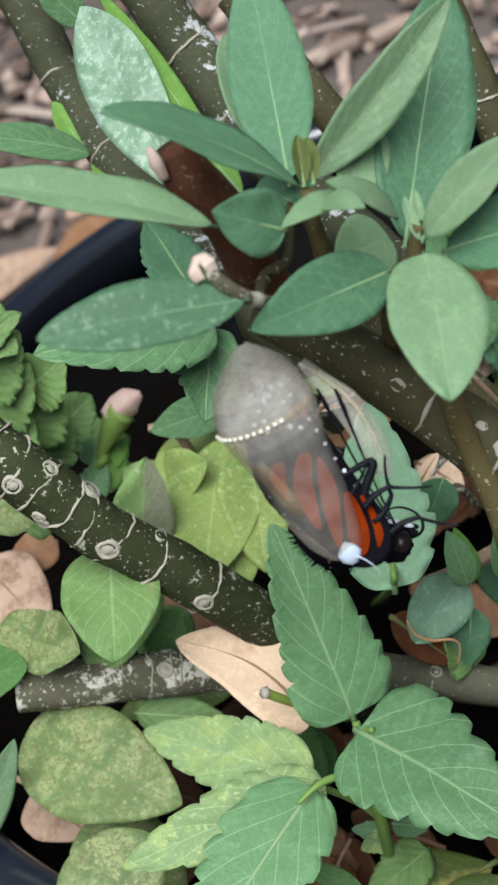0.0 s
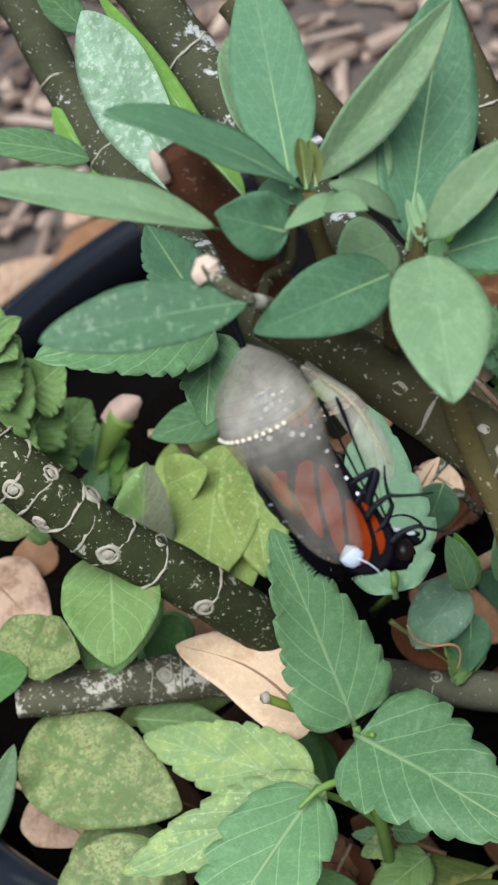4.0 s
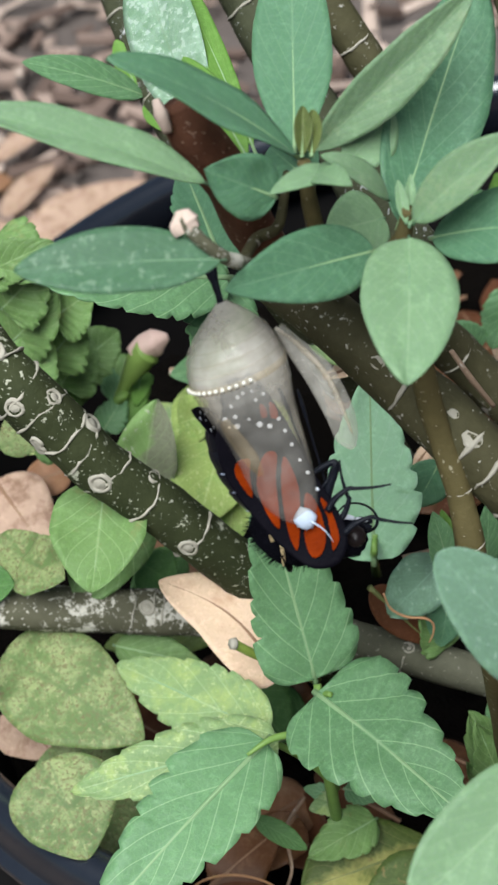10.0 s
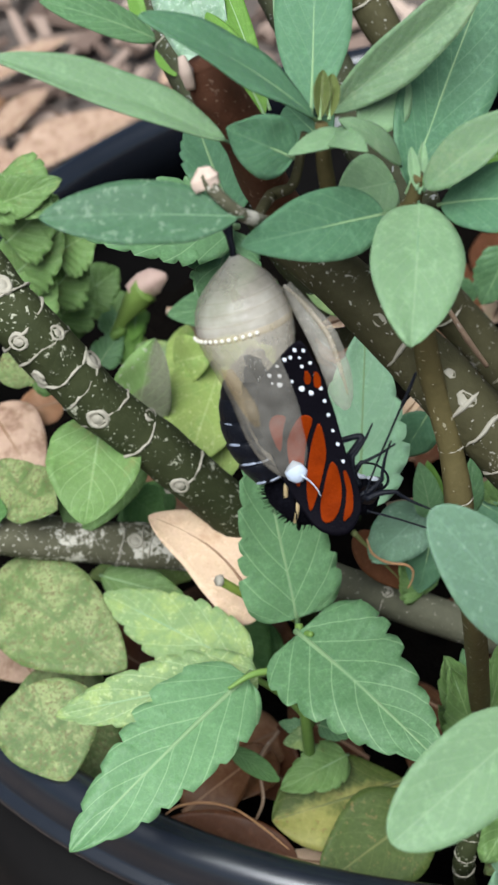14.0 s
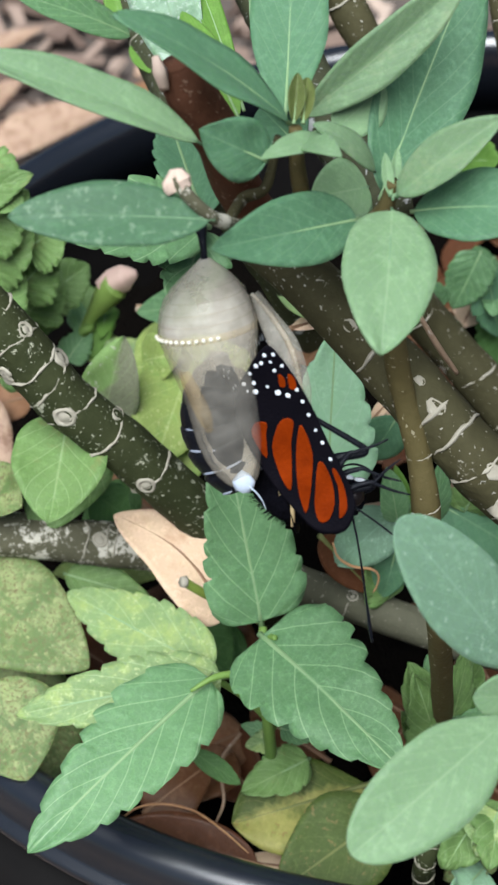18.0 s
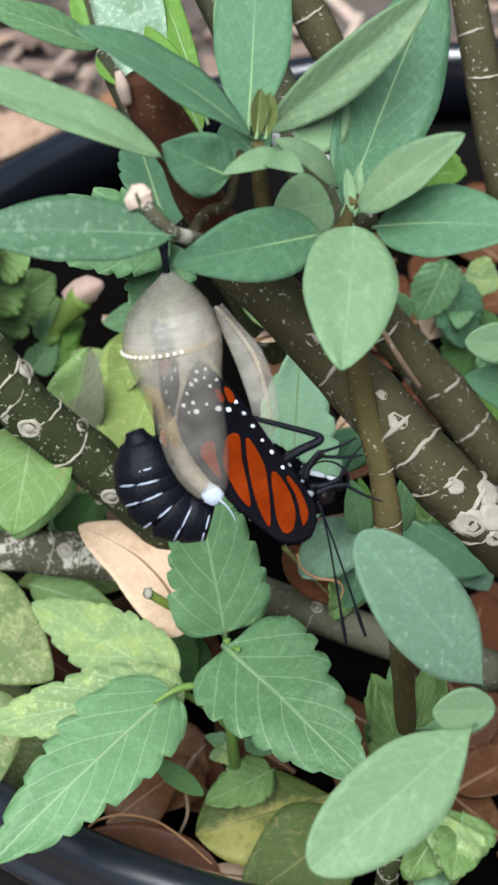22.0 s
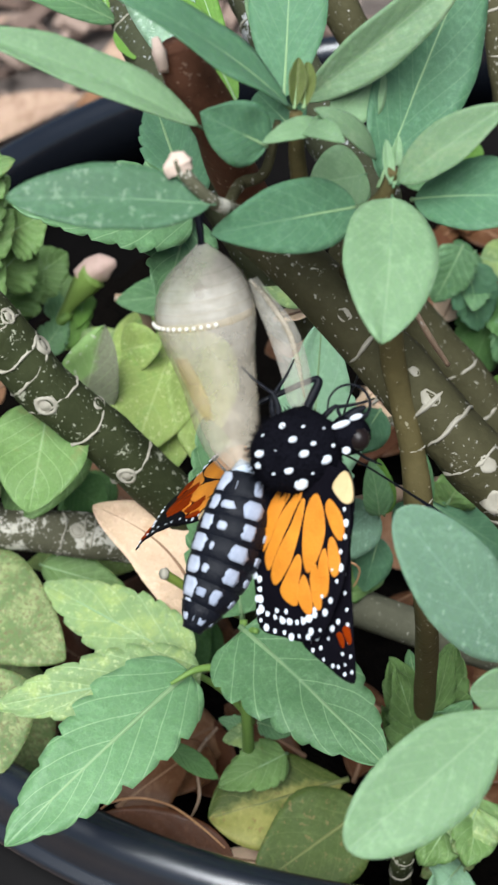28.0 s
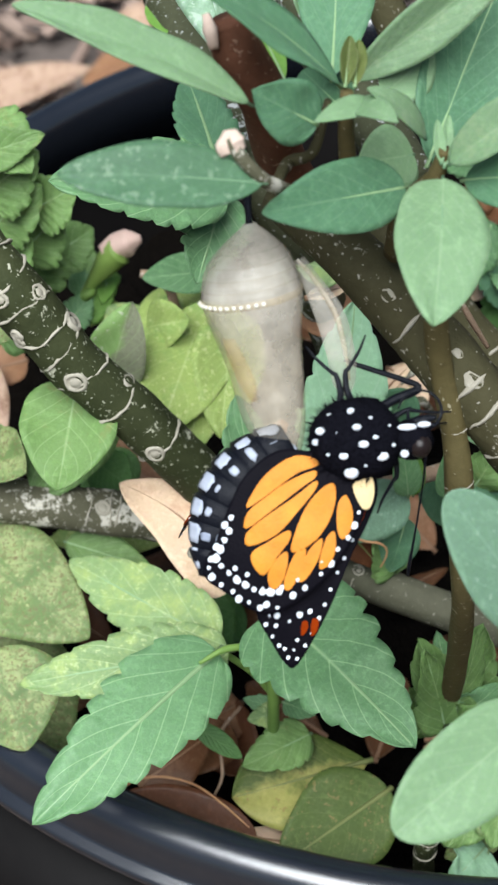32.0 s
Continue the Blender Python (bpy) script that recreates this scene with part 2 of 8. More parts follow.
BROWN = leaf_mat("dry_brown_leaf", (0.055, 0.022, 0.009), (0.125, 0.056, 0.025), (0.17, 0.085, 0.042), blotch=(0.18, 0.095, 0.05), blotches=0.62, rough=0.36, trans=0.03)
CHESTNUT = leaf_mat("dark_chestnut_dry_leaf", (0.060, 0.022, 0.010), (0.115, 0.045, 0.020), (0.10, 0.045, 0.02), rough=0.38, trans=0.03)
LIP = leaf_mat("pale_orange_leaf_edge", (0.34, 0.17, 0.08), (0.48, 0.27, 0.14), (0.4, 0.22, 0.12), rough=0.42, trans=0.03)
RUST = leaf_mat("dry_rust_leaf", (0.17, 0.078, 0.038), (0.26, 0.135, 0.072), (0.30, 0.18, 0.10), blotch=(0.28, 0.165, 0.095), blotches=0.6, trans=0.03)
BARK_SPOT = bark_mat("green_spotted_bark", (0.024, 0.031, 0.012), (0.062, 0.070, 0.030), (0.46, 0.46, 0.35), 0.30, streak=0.12)
BARK_GREY = bark_mat("grey_peeling_bark", (0.075, 0.075, 0.045), (0.145, 0.135, 0.088), (0.54, 0.51, 0.43), 0.5, streak=0.9)
BARK_PLAIN = bark_mat("plain_grey_olive_bark", (0.085, 0.085, 0.055), (0.15, 0.145, 0.10), (0.36, 0.34, 0.28), 0.05)
BARK_DARK = bark_mat("dark_olive_bark", (0.042, 0.038, 0.018), (0.096, 0.088, 0.044), (0.42, 0.40, 0.34), -0.05, streak=-0.02)
BARK_PATCH = bark_mat("patched_olive_bark", (0.036, 0.040, 0.022), (0.080, 0.084, 0.046), (0.42, 0.43, 0.42), 0.05, streak=0.25, size=140)
BARK_RED = bark_mat("red_brown_bark", (0.07, 0.028, 0.016), (0.13, 0.055, 0.03), (0.25, 0.16, 0.11), 0.1)
BARK_THIN = bark_mat("olive_twig_bark", (0.075, 0.062, 0.024), (0.135, 0.108, 0.045), (0.3, 0.27, 0.18), 0.1)
BARK_PINK = bark_mat("pinkish_root_bark", (0.3, 0.2, 0.13), (0.38, 0.27, 0.19), (0.5, 0.42, 0.35), 0.3)
GREEN_STEM = plain_mat("green_stem", (0.13, 0.24, 0.05), (0.2, 0.32, 0.08), 400, 0.5, 0.2)
LIME_STEM = plain_mat("yellow_green_stem", (0.26, 0.36, 0.06), (0.34, 0.44, 0.10), 400, 0.45, 0.15)
SCAR = plain_mat("pale_bark_ring", (0.27, 0.25, 0.19), (0.52, 0.48, 0.40), 420, 0.8, 0.5)
SCAR_PINK = plain_mat("pale_pink_cut_wood", (0.55, 0.4, 0.32), (0.68, 0.55, 0.46), 700, 0.8, 0.5)
BUDM = plain_mat("pink_bud", (0.50, 0.38, 0.30), (0.66, 0.42, 0.38), 500, 0.6, 0.3)
CUP = plain_mat("yellow_green_cup", (0.15, 0.25, 0.05), (0.25, 0.36, 0.09), 400, 0.5, 0.3)
# soil near black: the shade between the leaves is put into its colour
SOIL = plain_mat("shade_darkened_soil", (0.002, 0.0016, 0.0012), (0.007, 0.005, 0.0035), 220, 0.95, 1.0, 0.05, 0.004)
POT = plain_mat("black_pot_plastic", (0.003, 0.0028, 0.0028), (0.009, 0.0075, 0.007), 60, 0.5, 0.2, 0.15, 0.0006)
POT_RIM = plain_mat("glossy_black_plastic", (0.006, 0.008, 0.012), (0.013, 0.016, 0.023), 90, 0.27, 0.08, 0.9, 0.0003)
POT_RIM.node_tree.nodes["Principled BSDF"].inputs["IOR"].default_value = 1.6
GROUND = plain_mat("grey_brown_ground", (0.085, 0.068, 0.06), (0.17, 0.138, 0.12), 40, 0.9, 1.0, 0.2, 0.006)
CHIP = chip_mat()

# ---- builders ----
def part(name, bm, material, parent, label=""):
    """Links a bmesh, given in world space, as one mesh object under a thing or a part; its origin is its middle."""
    me = bpy.data.meshes.new(name)
    mid = sum((v.co for v in bm.verts), Vector()) / max(1, len(bm.verts))
    bmesh.ops.translate(bm, verts=bm.verts, vec=-mid)
    bmesh.ops.recalc_face_normals(bm, faces=bm.faces)
    bm.to_mesh(me)
    bm.free()
    me.materials.append(material)
    for p in me.polygons:
        p.use_smooth = True
    ob = new(name, me)
    if parent:
        ob.parent = parent
        up, base = parent, Vector()
        while up:
            base += up.location
            up = up.parent
        ob.location = mid - base
    else:
        ob.location = mid
    return tagged(ob, label)


def thing(name, at, label, category, group="", kind=""):
    ob = new(name)
    ob.empty_display_size = 0.005
    ob.location = at
    return tagged(ob, label, category, group, kind)


def spline(pts, n):
    """n + 1 points along a smooth curve through pts."""
    p = [Vector(q) for q in pts]
    p = [2 * p[0] - p[1], *p, 2 * p[-1] - p[-2]]
    out, segs = [], len(p) - 3
    for i in range(n + 1):
        f = min(i / n * segs, segs - 1e-6)
        k, u = int(f), f - int(f)
        a, b, c, d = p[k:k + 4]
        out.append(0.5 * (2 * b + (c - a) * u + (2 * a - 5 * b + 4 * c - d) * u * u + (3 * b - 3 * c + d - a) * u ** 3))
    return out


def tube(pts, radii, n=None, sides=14, rough=0.0, seed=0.0):
    """A closed tapering tube along a smooth curve, its skin uneven by rough (a share of the radius)."""
    n = n or 8 * (len(pts) - 1)
    line = spline(pts, n)
    bm = bmesh.new()
    rings, side = [], None
    for i, c in enumerate(line):
        ahead = (line[min(i + 1, n)] - line[max(i - 1, 0)]).normalized()
        side = (ahead.orthogonal() if side is None else side - ahead * side.dot(ahead)).normalized()
        third = ahead.cross(side)
        f = i / n * (len(radii) - 1)
        k = min(int(f), len(radii) - 2)
        r = radii[k] + (radii[k + 1] - radii[k]) * (f - k)
        ring = []
        for j in range(sides):
            a = 2 * math.pi * j / sides
            w = side * math.cos(a) + third * math.sin(a)
            bulge = 1 + rough * noise.noise(Vector((c * 160 + w * 1.5)) + Vector((seed, 0, 0)))
            ring.append(bm.verts.new(c + w * r * bulge))
        rings.append(ring)
    for a, b in zip(rings, rings[1:]):
        for j in range(sides):
            bm.faces.new((a[j], a[(j + 1) % sides], b[(j + 1) % sides], b[j]))
    bm.faces.new(rings[0][::-1])
    bm.faces.new(rings[-1])
    return bm


def ring_band(centre, axis, radius, thick, seed=0.0, sides=28, lean=0.08, arc=None):
    """A knobbly ring round a stem, or (arc: a direction and the cosine of its reach) a part of one."""
    bm = bmesh.new()
    ax = Vector(axis).normalized()
    s = ax.orthogonal().normalized()
    t = ax.cross(s)
    loops = []
    for j in range(sides):
        a = 2 * math.pi * j / sides
        w = s * math.cos(a) + t * math.sin(a)
        wob = noise.noise(w * 2.2 + Vector((seed * 3.1, seed, 0)))
        c = Vector(centre) + w * radius + ax * (wob * thick * 2.2 + radius * lean * math.cos(a + seed * 2.3))
        q = thick * (1 + 0.9 * noise.noise(w * 3.2 + Vector((seed, 2, 1))))
        if arc:
            near = (w.dot(arc[0]) - arc[1]) / (1 - arc[1])
            q *= 1.7 * math.sqrt(max(near, 0.0004))
            c -= w * (0.0004 if near <= 0 else 0)
        loops.append([bm.verts.new(c + w * q * math.cos(b) + ax * q * 0.8 * math.sin(b)) for b in (0, 1.26, 2.51, 3.77, 5.03)])
    for j in range(sides):
        a, b = loops[j], loops[(j + 1) % sides]
        for k in range(5):
            bm.faces.new((a[k], b[k], b[(k + 1) % 5], a[(k + 1) % 5]))
    return bm


def disc_scar(centre, out, radius, thick, rag):
    """A pale scar where a leaf stalk broke off: a raised disc with a hollow and a knob, or (rag) a torn patch."""
    bm = bmesh.new()
    o = Vector(out).normalized()
    s = o.orthogonal().normalized()
    t = o.cross(s)
    c, prev = Vector(centre), None
    for r, h in (((1.12, -0.7), (1.0, 0.35), (0.80, 0.55), (0.68, 0.15), (0.56, 0.05), (0.46, 0.40), (0.05, 0.45)) if not rag else ((1.15, -1.6), (1.0, 0.1), (0.85, 0.75), (0.6, 0.45), (0.4, 0.55), (0.2, 0.5), (0.05, 0.5))):
        ring = [bm.verts.new(c + (s * math.cos(a) * (0.9 - 0.18 * rag) + t * math.sin(a) * (1 + 0.2 * rag)) * radius * r * (1 + (0.15 + 0.35 * rag) * noise.noise(Vector((math.cos(a) * 1.6, math.sin(a) * 1.6, c.x * 900)))) + s * radius * 0.25 * rag * math.cos(2 * a) * r + o * thick * h * (1 - 0.6 * rag)) for a in (2 * math.pi * j / 14 for j in range(14))]
        if prev:
            for j in range(14):
                bm.faces.new((prev[j], prev[(j + 1) % 14], ring[(j + 1) % 14], ring[j]))
        prev = ring
    bm.faces.new(prev)
    return bm


PROFILE = {
    "lance": lambda v: math.sin(math.pi * v ** 0.92) ** 0.66,
    "ovate": lambda v: math.sin(math.pi * v ** 0.72) ** 0.7,
    "obovate": lambda v: math.sin(math.pi * v ** 1.25) ** 0.75,
    "serrate": lambda v: math.sin(math.pi * v ** 0.64) ** 0.66,
    "round": lambda v: math.sin(math.pi * v) ** 0.55,
    "oval": lambda v: math.sin(math.pi * v ** 0.86) ** 0.62,
    "heart": lambda v: math.sin(math.pi * min(1, max(0, v)) ** 0.5) ** 0.64,
    "blunt": lambda v: 2 * math.sqrt(max(0, v * (1 - v))) * (1 - (1 - v) ** 6),
}


def blade(base, tip, width, face=(0, -0.55, 0.83), shape="lance", curve=0.0, fold=0.15, teeth=0, wave=0.0, twist=0.0, seed=0.0, sweep=0.0, thick=0.00016):
    """A leaf blade from base to tip: curved along its length (curve, a share of it, positive bends the middle up),
    folded along its midrib, toothed and wavy at its edge."""
    base, tip = Vector(base), Vector(tip)
    axis = tip - base
    length = axis.length
    axis.normalize()
    up = Vector(face)
    up = (up - axis * up.dot(axis)).normalized()
    right = axis.cross(up)
    rows = teeth * 8 if teeth else 20
    cols = 10
    bm = bmesh.new()
    uvl = bm.loops.layers.uv.new("UVMap")
    uvs = {}
    grids = []
    for level in (0, 1):
        grid = []
        for i in range(rows + 1):
            v = i / rows if teeth else 0.5 - 0.5 * math.cos(math.pi * i / rows)
            half = 0.5 * width * max(PROFILE[shape](v), 0.012)
            cut = [1.0, 1.0]
            if teeth:
                for side in (0, 1):
                    q = v * teeth + 0.22 * math.sin(v * 13 + seed + side * 2.1) + 0.37 * side
                    deep = 0.22 + 0.14 * noise.noise(Vector((math.floor(q) * 1.7, seed, side * 5.0)))
                    cut[side] = 1 - deep * (1 - math.sqrt(max(0, 1 - (1 - q % 1.0) ** 2.2))) * min(1, max(0, (v - 0.10) * 6))
            half *= 1 + 0.07 * noise.noise(Vector((v * 4, seed, 1)))
            mid = base + axis * length * v + up * length * curve * 4 * v * (1 - v) + right * length * sweep * math.sin(math.pi * v)
            a = twist * (v - 0.5)
            r2 = right * math.cos(a) + up * math.sin(a)
            u2 = up * math.cos(a) - right * math.sin(a)
            row = []
            for j in range(cols + 1):
                s = 2 * j / cols - 1
                lift = fold * abs(s) * half + wave * width * noise.noise(Vector((v * 3.3 + seed, s * 1.2, seed * 2))) * (0.3 + abs(s))
                lift += 0.05 * half * math.sin(v * 44 - abs(s) * 12) * abs(s) if teeth else 0
                s *= cut[s > 0]
                p = mid + r2 * s * half * (1 + 0.06 * noise.noise(Vector((v * 3, seed, 4.0 if s > 0 else 9.0)))) + u2 * (lift - level * thick)
                vert = bm.verts.new(p)
                uvs[vert] = (0.5 + s / 2, v)
                row.append(vert)
            grid.append(row)
        grids.append(grid)
    top, low = grids
    for i in range(rows):
        for j in range(cols):
            bm.faces.new((top[i][j], top[i][j + 1], top[i + 1][j + 1], top[i + 1][j]))
            bm.faces.new((low[i][j], low[i + 1][j], low[i + 1][j + 1], low[i][j + 1]))
        for j, flip in ((0, 0), (cols, 1)):
            q = (top[i][j], top[i + 1][j], low[i + 1][j], low[i][j])
            bm.faces.new(q[::-1] if flip else q)
    for i in (0, rows):
        for j in range(cols):
            bm.faces.new((top[i][j], top[i][j + 1], low[i][j + 1], low[i][j]))
    for f in bm.faces:
        for lp in f.loops:
            lp[uvl].uv = uvs[lp.vert]
    return bm


def midrib(base, tip, width, face=(0, -0.55, 0.83), curve=0.0, r=0.00022, sweep=0.0):
    """The raised rib under and along the middle of a blade."""
    base, tip = Vector(base), Vector(tip)
    axis = tip - base
    length = axis.length
    axis.normalize()
    up = Vector(face)
    up = (up - axis * up.dot(axis)).normalized()
    right = axis.cross(up)
    pts = [base + axis * length * v + up * (length * curve * 4 * v * (1 - v) - 0.00012) + right * length * sweep * math.sin(math.pi * v) for v in (-0.03, 0.2, 0.4, 0.6, 0.8, 0.97)]
    return tube(pts, [r * 1.7, r * 1.2, r, r * 0.8, r * 0.6, r * 0.3], 12, 6)


RIB = plain_mat("pale_leaf_rib", (0.19, 0.31, 0.15), (0.26, 0.38, 0.19), 500, 0.5, 0.1)
RIB_OLIVE = plain_mat("olive_leaf_rib", (0.12, 0.14, 0.045), (0.18, 0.20, 0.07), 500, 0.6, 0.1)
RIB_DRY = plain_mat("dry_leaf_rib", (0.20, 0.11, 0.06), (0.30, 0.18, 0.11), 500, 0.6, 0.1)
RIB_SOFT = plain_mat("soft_green_leaf_rib", (0.11, 0.21, 0.115), (0.16, 0.27, 0.15), 500, 0.5, 0.1)
COUNT = [0]


def leaf(parent, base, tip, width, mat, label="", name="leaf", rib=RIB, rib_r=0.00015, **shape):
    COUNT[0] += 1
    shape.setdefault("seed", COUNT[0] * 1.37)
    if mat in (G_MOTTLE, G_LIME, G_GREY, G_DARK):
        rib = None
    if mat in (G_PALE, G_HOAR, G_SPECK, G_SAGE, G_BLUE):
        rib, rib_r = RIB_SOFT, rib_r * 0.7
    ob = part(name, blade(base, tip, width, **shape), mat, parent, label)
    if rib:
        keep = {k: shape[k] for k in ("face", "curve", "sweep") if k in shape}
        part("midrib", midrib(base, tip, width, r=rib_r, **keep), rib, ob)
    return ob


def loose_leaf(base, tip, width, mat, label, group="fallen leaves", rib=RIB_DRY, name="fallen_leaf", category="fallen leaf", **shape):
    """A leaf that lies loose: a thing of its own."""
    COUNT[0] += 1
    shape.setdefault("seed", COUNT[0] * 1.37)
    ob = part(name, blade(base, tip, width, **shape), mat, None, label)
    tagged(ob, label, category, group)
    keep = {k: shape[k] for k in ("face", "curve", "sweep") if k in shape}
    part("midrib", midrib(base, tip, width, r=0.0003, **keep), rib, ob)
    return ob


def branch(parent, pts, radii, mat, label="", rings=(), ring_mat=SCAR, scars=(), name="branch", rough=0.14, n=None):
    """A woody stem with ringed nodes (shares of its length) and round leaf scars (share, direction)."""
    COUNT[0] += 1
    ob = part(name, tube(pts, radii, n, 16, rough, COUNT[0]), mat, parent, label)
    line = spline(pts, 100)
    radius = lambda f: radii[min(int(f * (len(radii) - 1)), len(radii) - 2)] * (1 - (f * (len(radii) - 1)) % 1) + radii[min(int(f * (len(radii) - 1)) + 1, len(radii) - 1)] * ((f * (len(radii) - 1)) % 1)
    for k, f in enumerate(rings):
        i = int(f * 100)
        ax = (line[min(i + 1, 100)] - line[max(i - 1, 0)]).normalized()
        arc = None
        if mat is BARK_DARK:
            arc = (Vector((0.45 * math.sin(k * 2.4 + COUNT[0]), -0.72, 0.55)).normalized(), 0.25 + 0.3 * math.sin(k * 3.1))
        part("node_ring", ring_band(line[i], ax, radius(f) * 0.99, radius(f) * (0.065 if mat is BARK_SPOT else 0.055), COUNT[0] + k * 1.7, lean=0.2 if mat is BARK_SPOT else 0.12, arc=arc), ring_mat, ob)
    for f, d, size in scars:
        size *= 1.25 if mat is BARK_SPOT else 1.0
        i = int(f * 100)
        ax = (line[min(i + 1, 100)] - line[max(i - 1, 0)]).normalized()
        o = Vector(d)
        o = (o - ax * o.dot(ax)).normalized()
        part("leaf_scar", disc_scar(line[i] + o * radius(f) * 0.98, o, size, size * 0.35, 0.4 if mat is BARK_DARK else 0.0), ring_mat, ob)
    return ob

# ---- setting ----
POT_C, POT_R, RIM_Z = Vector((0.0520, 0.1163, 0)), 0.1268, 0.050


def lathe(rows, sides=96):
    bm = bmesh.new()
    rings = [[bm.verts.new((r * math.cos(2 * math.pi * j / sides), r * math.sin(2 * math.pi * j / sides), z)) for j in range(sides)] for r, z in rows]
    for a, b in zip(rings, rings[1:] + rings[:1]):
        for j in range(sides):
            bm.faces.new((a[j], a[(j + 1) % sides], b[(j + 1) % sides], b[j]))
    bmesh.ops.translate(bm, verts=bm.verts, vec=POT_C)
    return bm


GROUND_Z = -0.15
bm = bmesh.new()
N = 60
gv = {}
for i in range(N + 1):
    for j in range(N + 1):
        u, v = i / N * 2 - 1, j / N * 2 - 1
        x, y = math.copysign(abs(u) ** 3, u) * 900 + u * 0.8, math.copysign(abs(v) ** 3, v) * 900 + v * 0.8 + 0.2
        h = 0.006 * noise.noise(Vector((x * 14, y * 14, 0))) if abs(x) + abs(y) < 3 else 0
        gv[i, j] = bm.verts.new((x, y, GROUND_Z + h))
for i in range(N):
    for j in range(N):
        bm.faces.new((gv[i, j], gv[i + 1, j], gv[i + 1, j + 1], gv[i, j + 1]))
tagged(part("ground", bm, GROUND, None), "bare grey-brown earth with wood chips", "ground", kind="structure")

R, Z = POT_R, RIM_Z
pot = thing("plant_pot", (POT_C.x, POT_C.y, GROUND_Z), "large round black plastic plant pot with a rolled rim", "plant pot")
part("pot_wall", lathe([(R - 0.001, Z - 0.018), (R - 0.004, Z - 0.08), (R - 0.014, GROUND_Z + 0.006), (0.02, GROUND_Z + 0.006), (0.02, GROUND_Z + 0.001), (R - 0.011, GROUND_Z + 0.001), (R + 0.000, Z - 0.08), (R + 0.0034, Z - 0.0120)]), POT, pot)
TORUS = [(R + 0.0038 * math.cos(radians(a)), Z - 0.0038 + 0.0038 * math.sin(radians(a))) for a in range(180, -1, -12)]
part("rim", lathe([(R - 0.0038, Z - 0.019)] + TORUS + [(R + 0.0038, Z - 0.0072), (R + 0.0042, Z - 0.0078), (R + 0.0054, Z - 0.0080), (R + 0.0058, Z - 0.0085), (R + 0.0058, Z - 0.0094), (R + 0.0052, Z - 0.0100), (R + 0.0038, Z - 0.0106), (R + 0.0020, Z - 0.019)], 160), POT_RIM, pot, "glossy rolled plastic rim")

bm = bmesh.new()
sv = {}
for i in range(49):
    for j in range(49):
        x, y = (i / 24 - 1), (j / 24 - 1)
        s = max(abs(x), abs(y)) / max(1e-6, math.hypot(x, y))
        X, Y = x * s * (R - 0.013), y * s * (R - 0.013)
        p = Vector((X * 60, Y * 60, 3))
        sv[i, j] = bm.verts.new((POT_C.x + X, POT_C.y + Y, 0.012 + 0.006 * noise.noise(p) + 0.003 * noise.noise(p * 4)))
for i in range(48):
    for j in range(48):
        bm.faces.new((sv[i, j], sv[i + 1, j], sv[i + 1, j + 1], sv[i, j + 1]))
tagged(part("soil", bm, SOIL, None), "potting soil filling the pot, its colour darkened for the shade under the leaves", "soil", kind="stuff")

# ---- the woody shrub ----
shrub = thing("shrub", (POT_C.x, POT_C.y, 0.010), "woody shrub with ringed grey-green stems and smooth green leaves", "shrub")
branch(shrub, [(-0.0384, 0.0629, 0.1217), (-0.0324, 0.0573, 0.1145), (-0.0234, 0.0542, 0.1008), (-0.0129, 0.0530, 0.0865), (-0.0042, 0.0542, 0.0720), (0.0029, 0.0582, 0.0543), (0.0084, 0.0690, 0.0289)], [0.0048, 0.0046, 0.0042, 0.0041, 0.004, 0.0042, 0.0045], BARK_SPOT,
       "stout green stem speckled with pale lichen and ringed at its nodes", rings=(0.10, 0.17, 0.22, 0.26, 0.30, 0.35, 0.41, 0.51), scars=((0.09, (0.31, -0.55, 0.77), 0.0013), (0.21, (0.7, -0.43, 0.57), 0.0011), (0.28, (0.84, 0.03, 0.54), 0.0014), (0.34, (-0.12, -0.99, 0.06), 0.0014), (0.40, (0.78, -0.13, 0.61), 0.0009), (0.50, (-0.07, -1.0, -0.05), 0.0012), (0.25, (-0.64, -0.73, -0.25), 0.0008), (0.245, (-0.5, -0.8, -0.2), 0.0008), (0.18, (-0.22, -0.96, 0.19), 0.0012)))
branch(shrub, [(-0.0452, 0.0628, 0.0699), (-0.0317, 0.0607, 0.0674), (-0.0219, 0.0600, 0.0651), (-0.0147, 0.0589, 0.0638), (-0.0022, 0.0554, 0.0612)], [0.0038, 0.0036, 0.0036, 0.0036, 0.0034], BARK_GREY,
       "grey stem lying low with white peeling bark", rings=(0.40, 0.52, 0.55), scars=((0.47, (0.2, -0.6, 0.8), 0.0013),), name="low_branch")
branch(shrub, [(-0.0026, 0.0555, 0.0613), (0.0135, 0.0483, 0.0591), (0.0288, 0.0419, 0.0546), (0.0449, 0.0404, 0.0467)], [0.0034, 0.0032, 0.0031, 0.0033], BARK_PLAIN,
       "plain grey-olive run of the low stem", rings=(0.40,), scars=((0.40, (0.2, -0.5, 0.8), 0.0010),), name="low_branch")
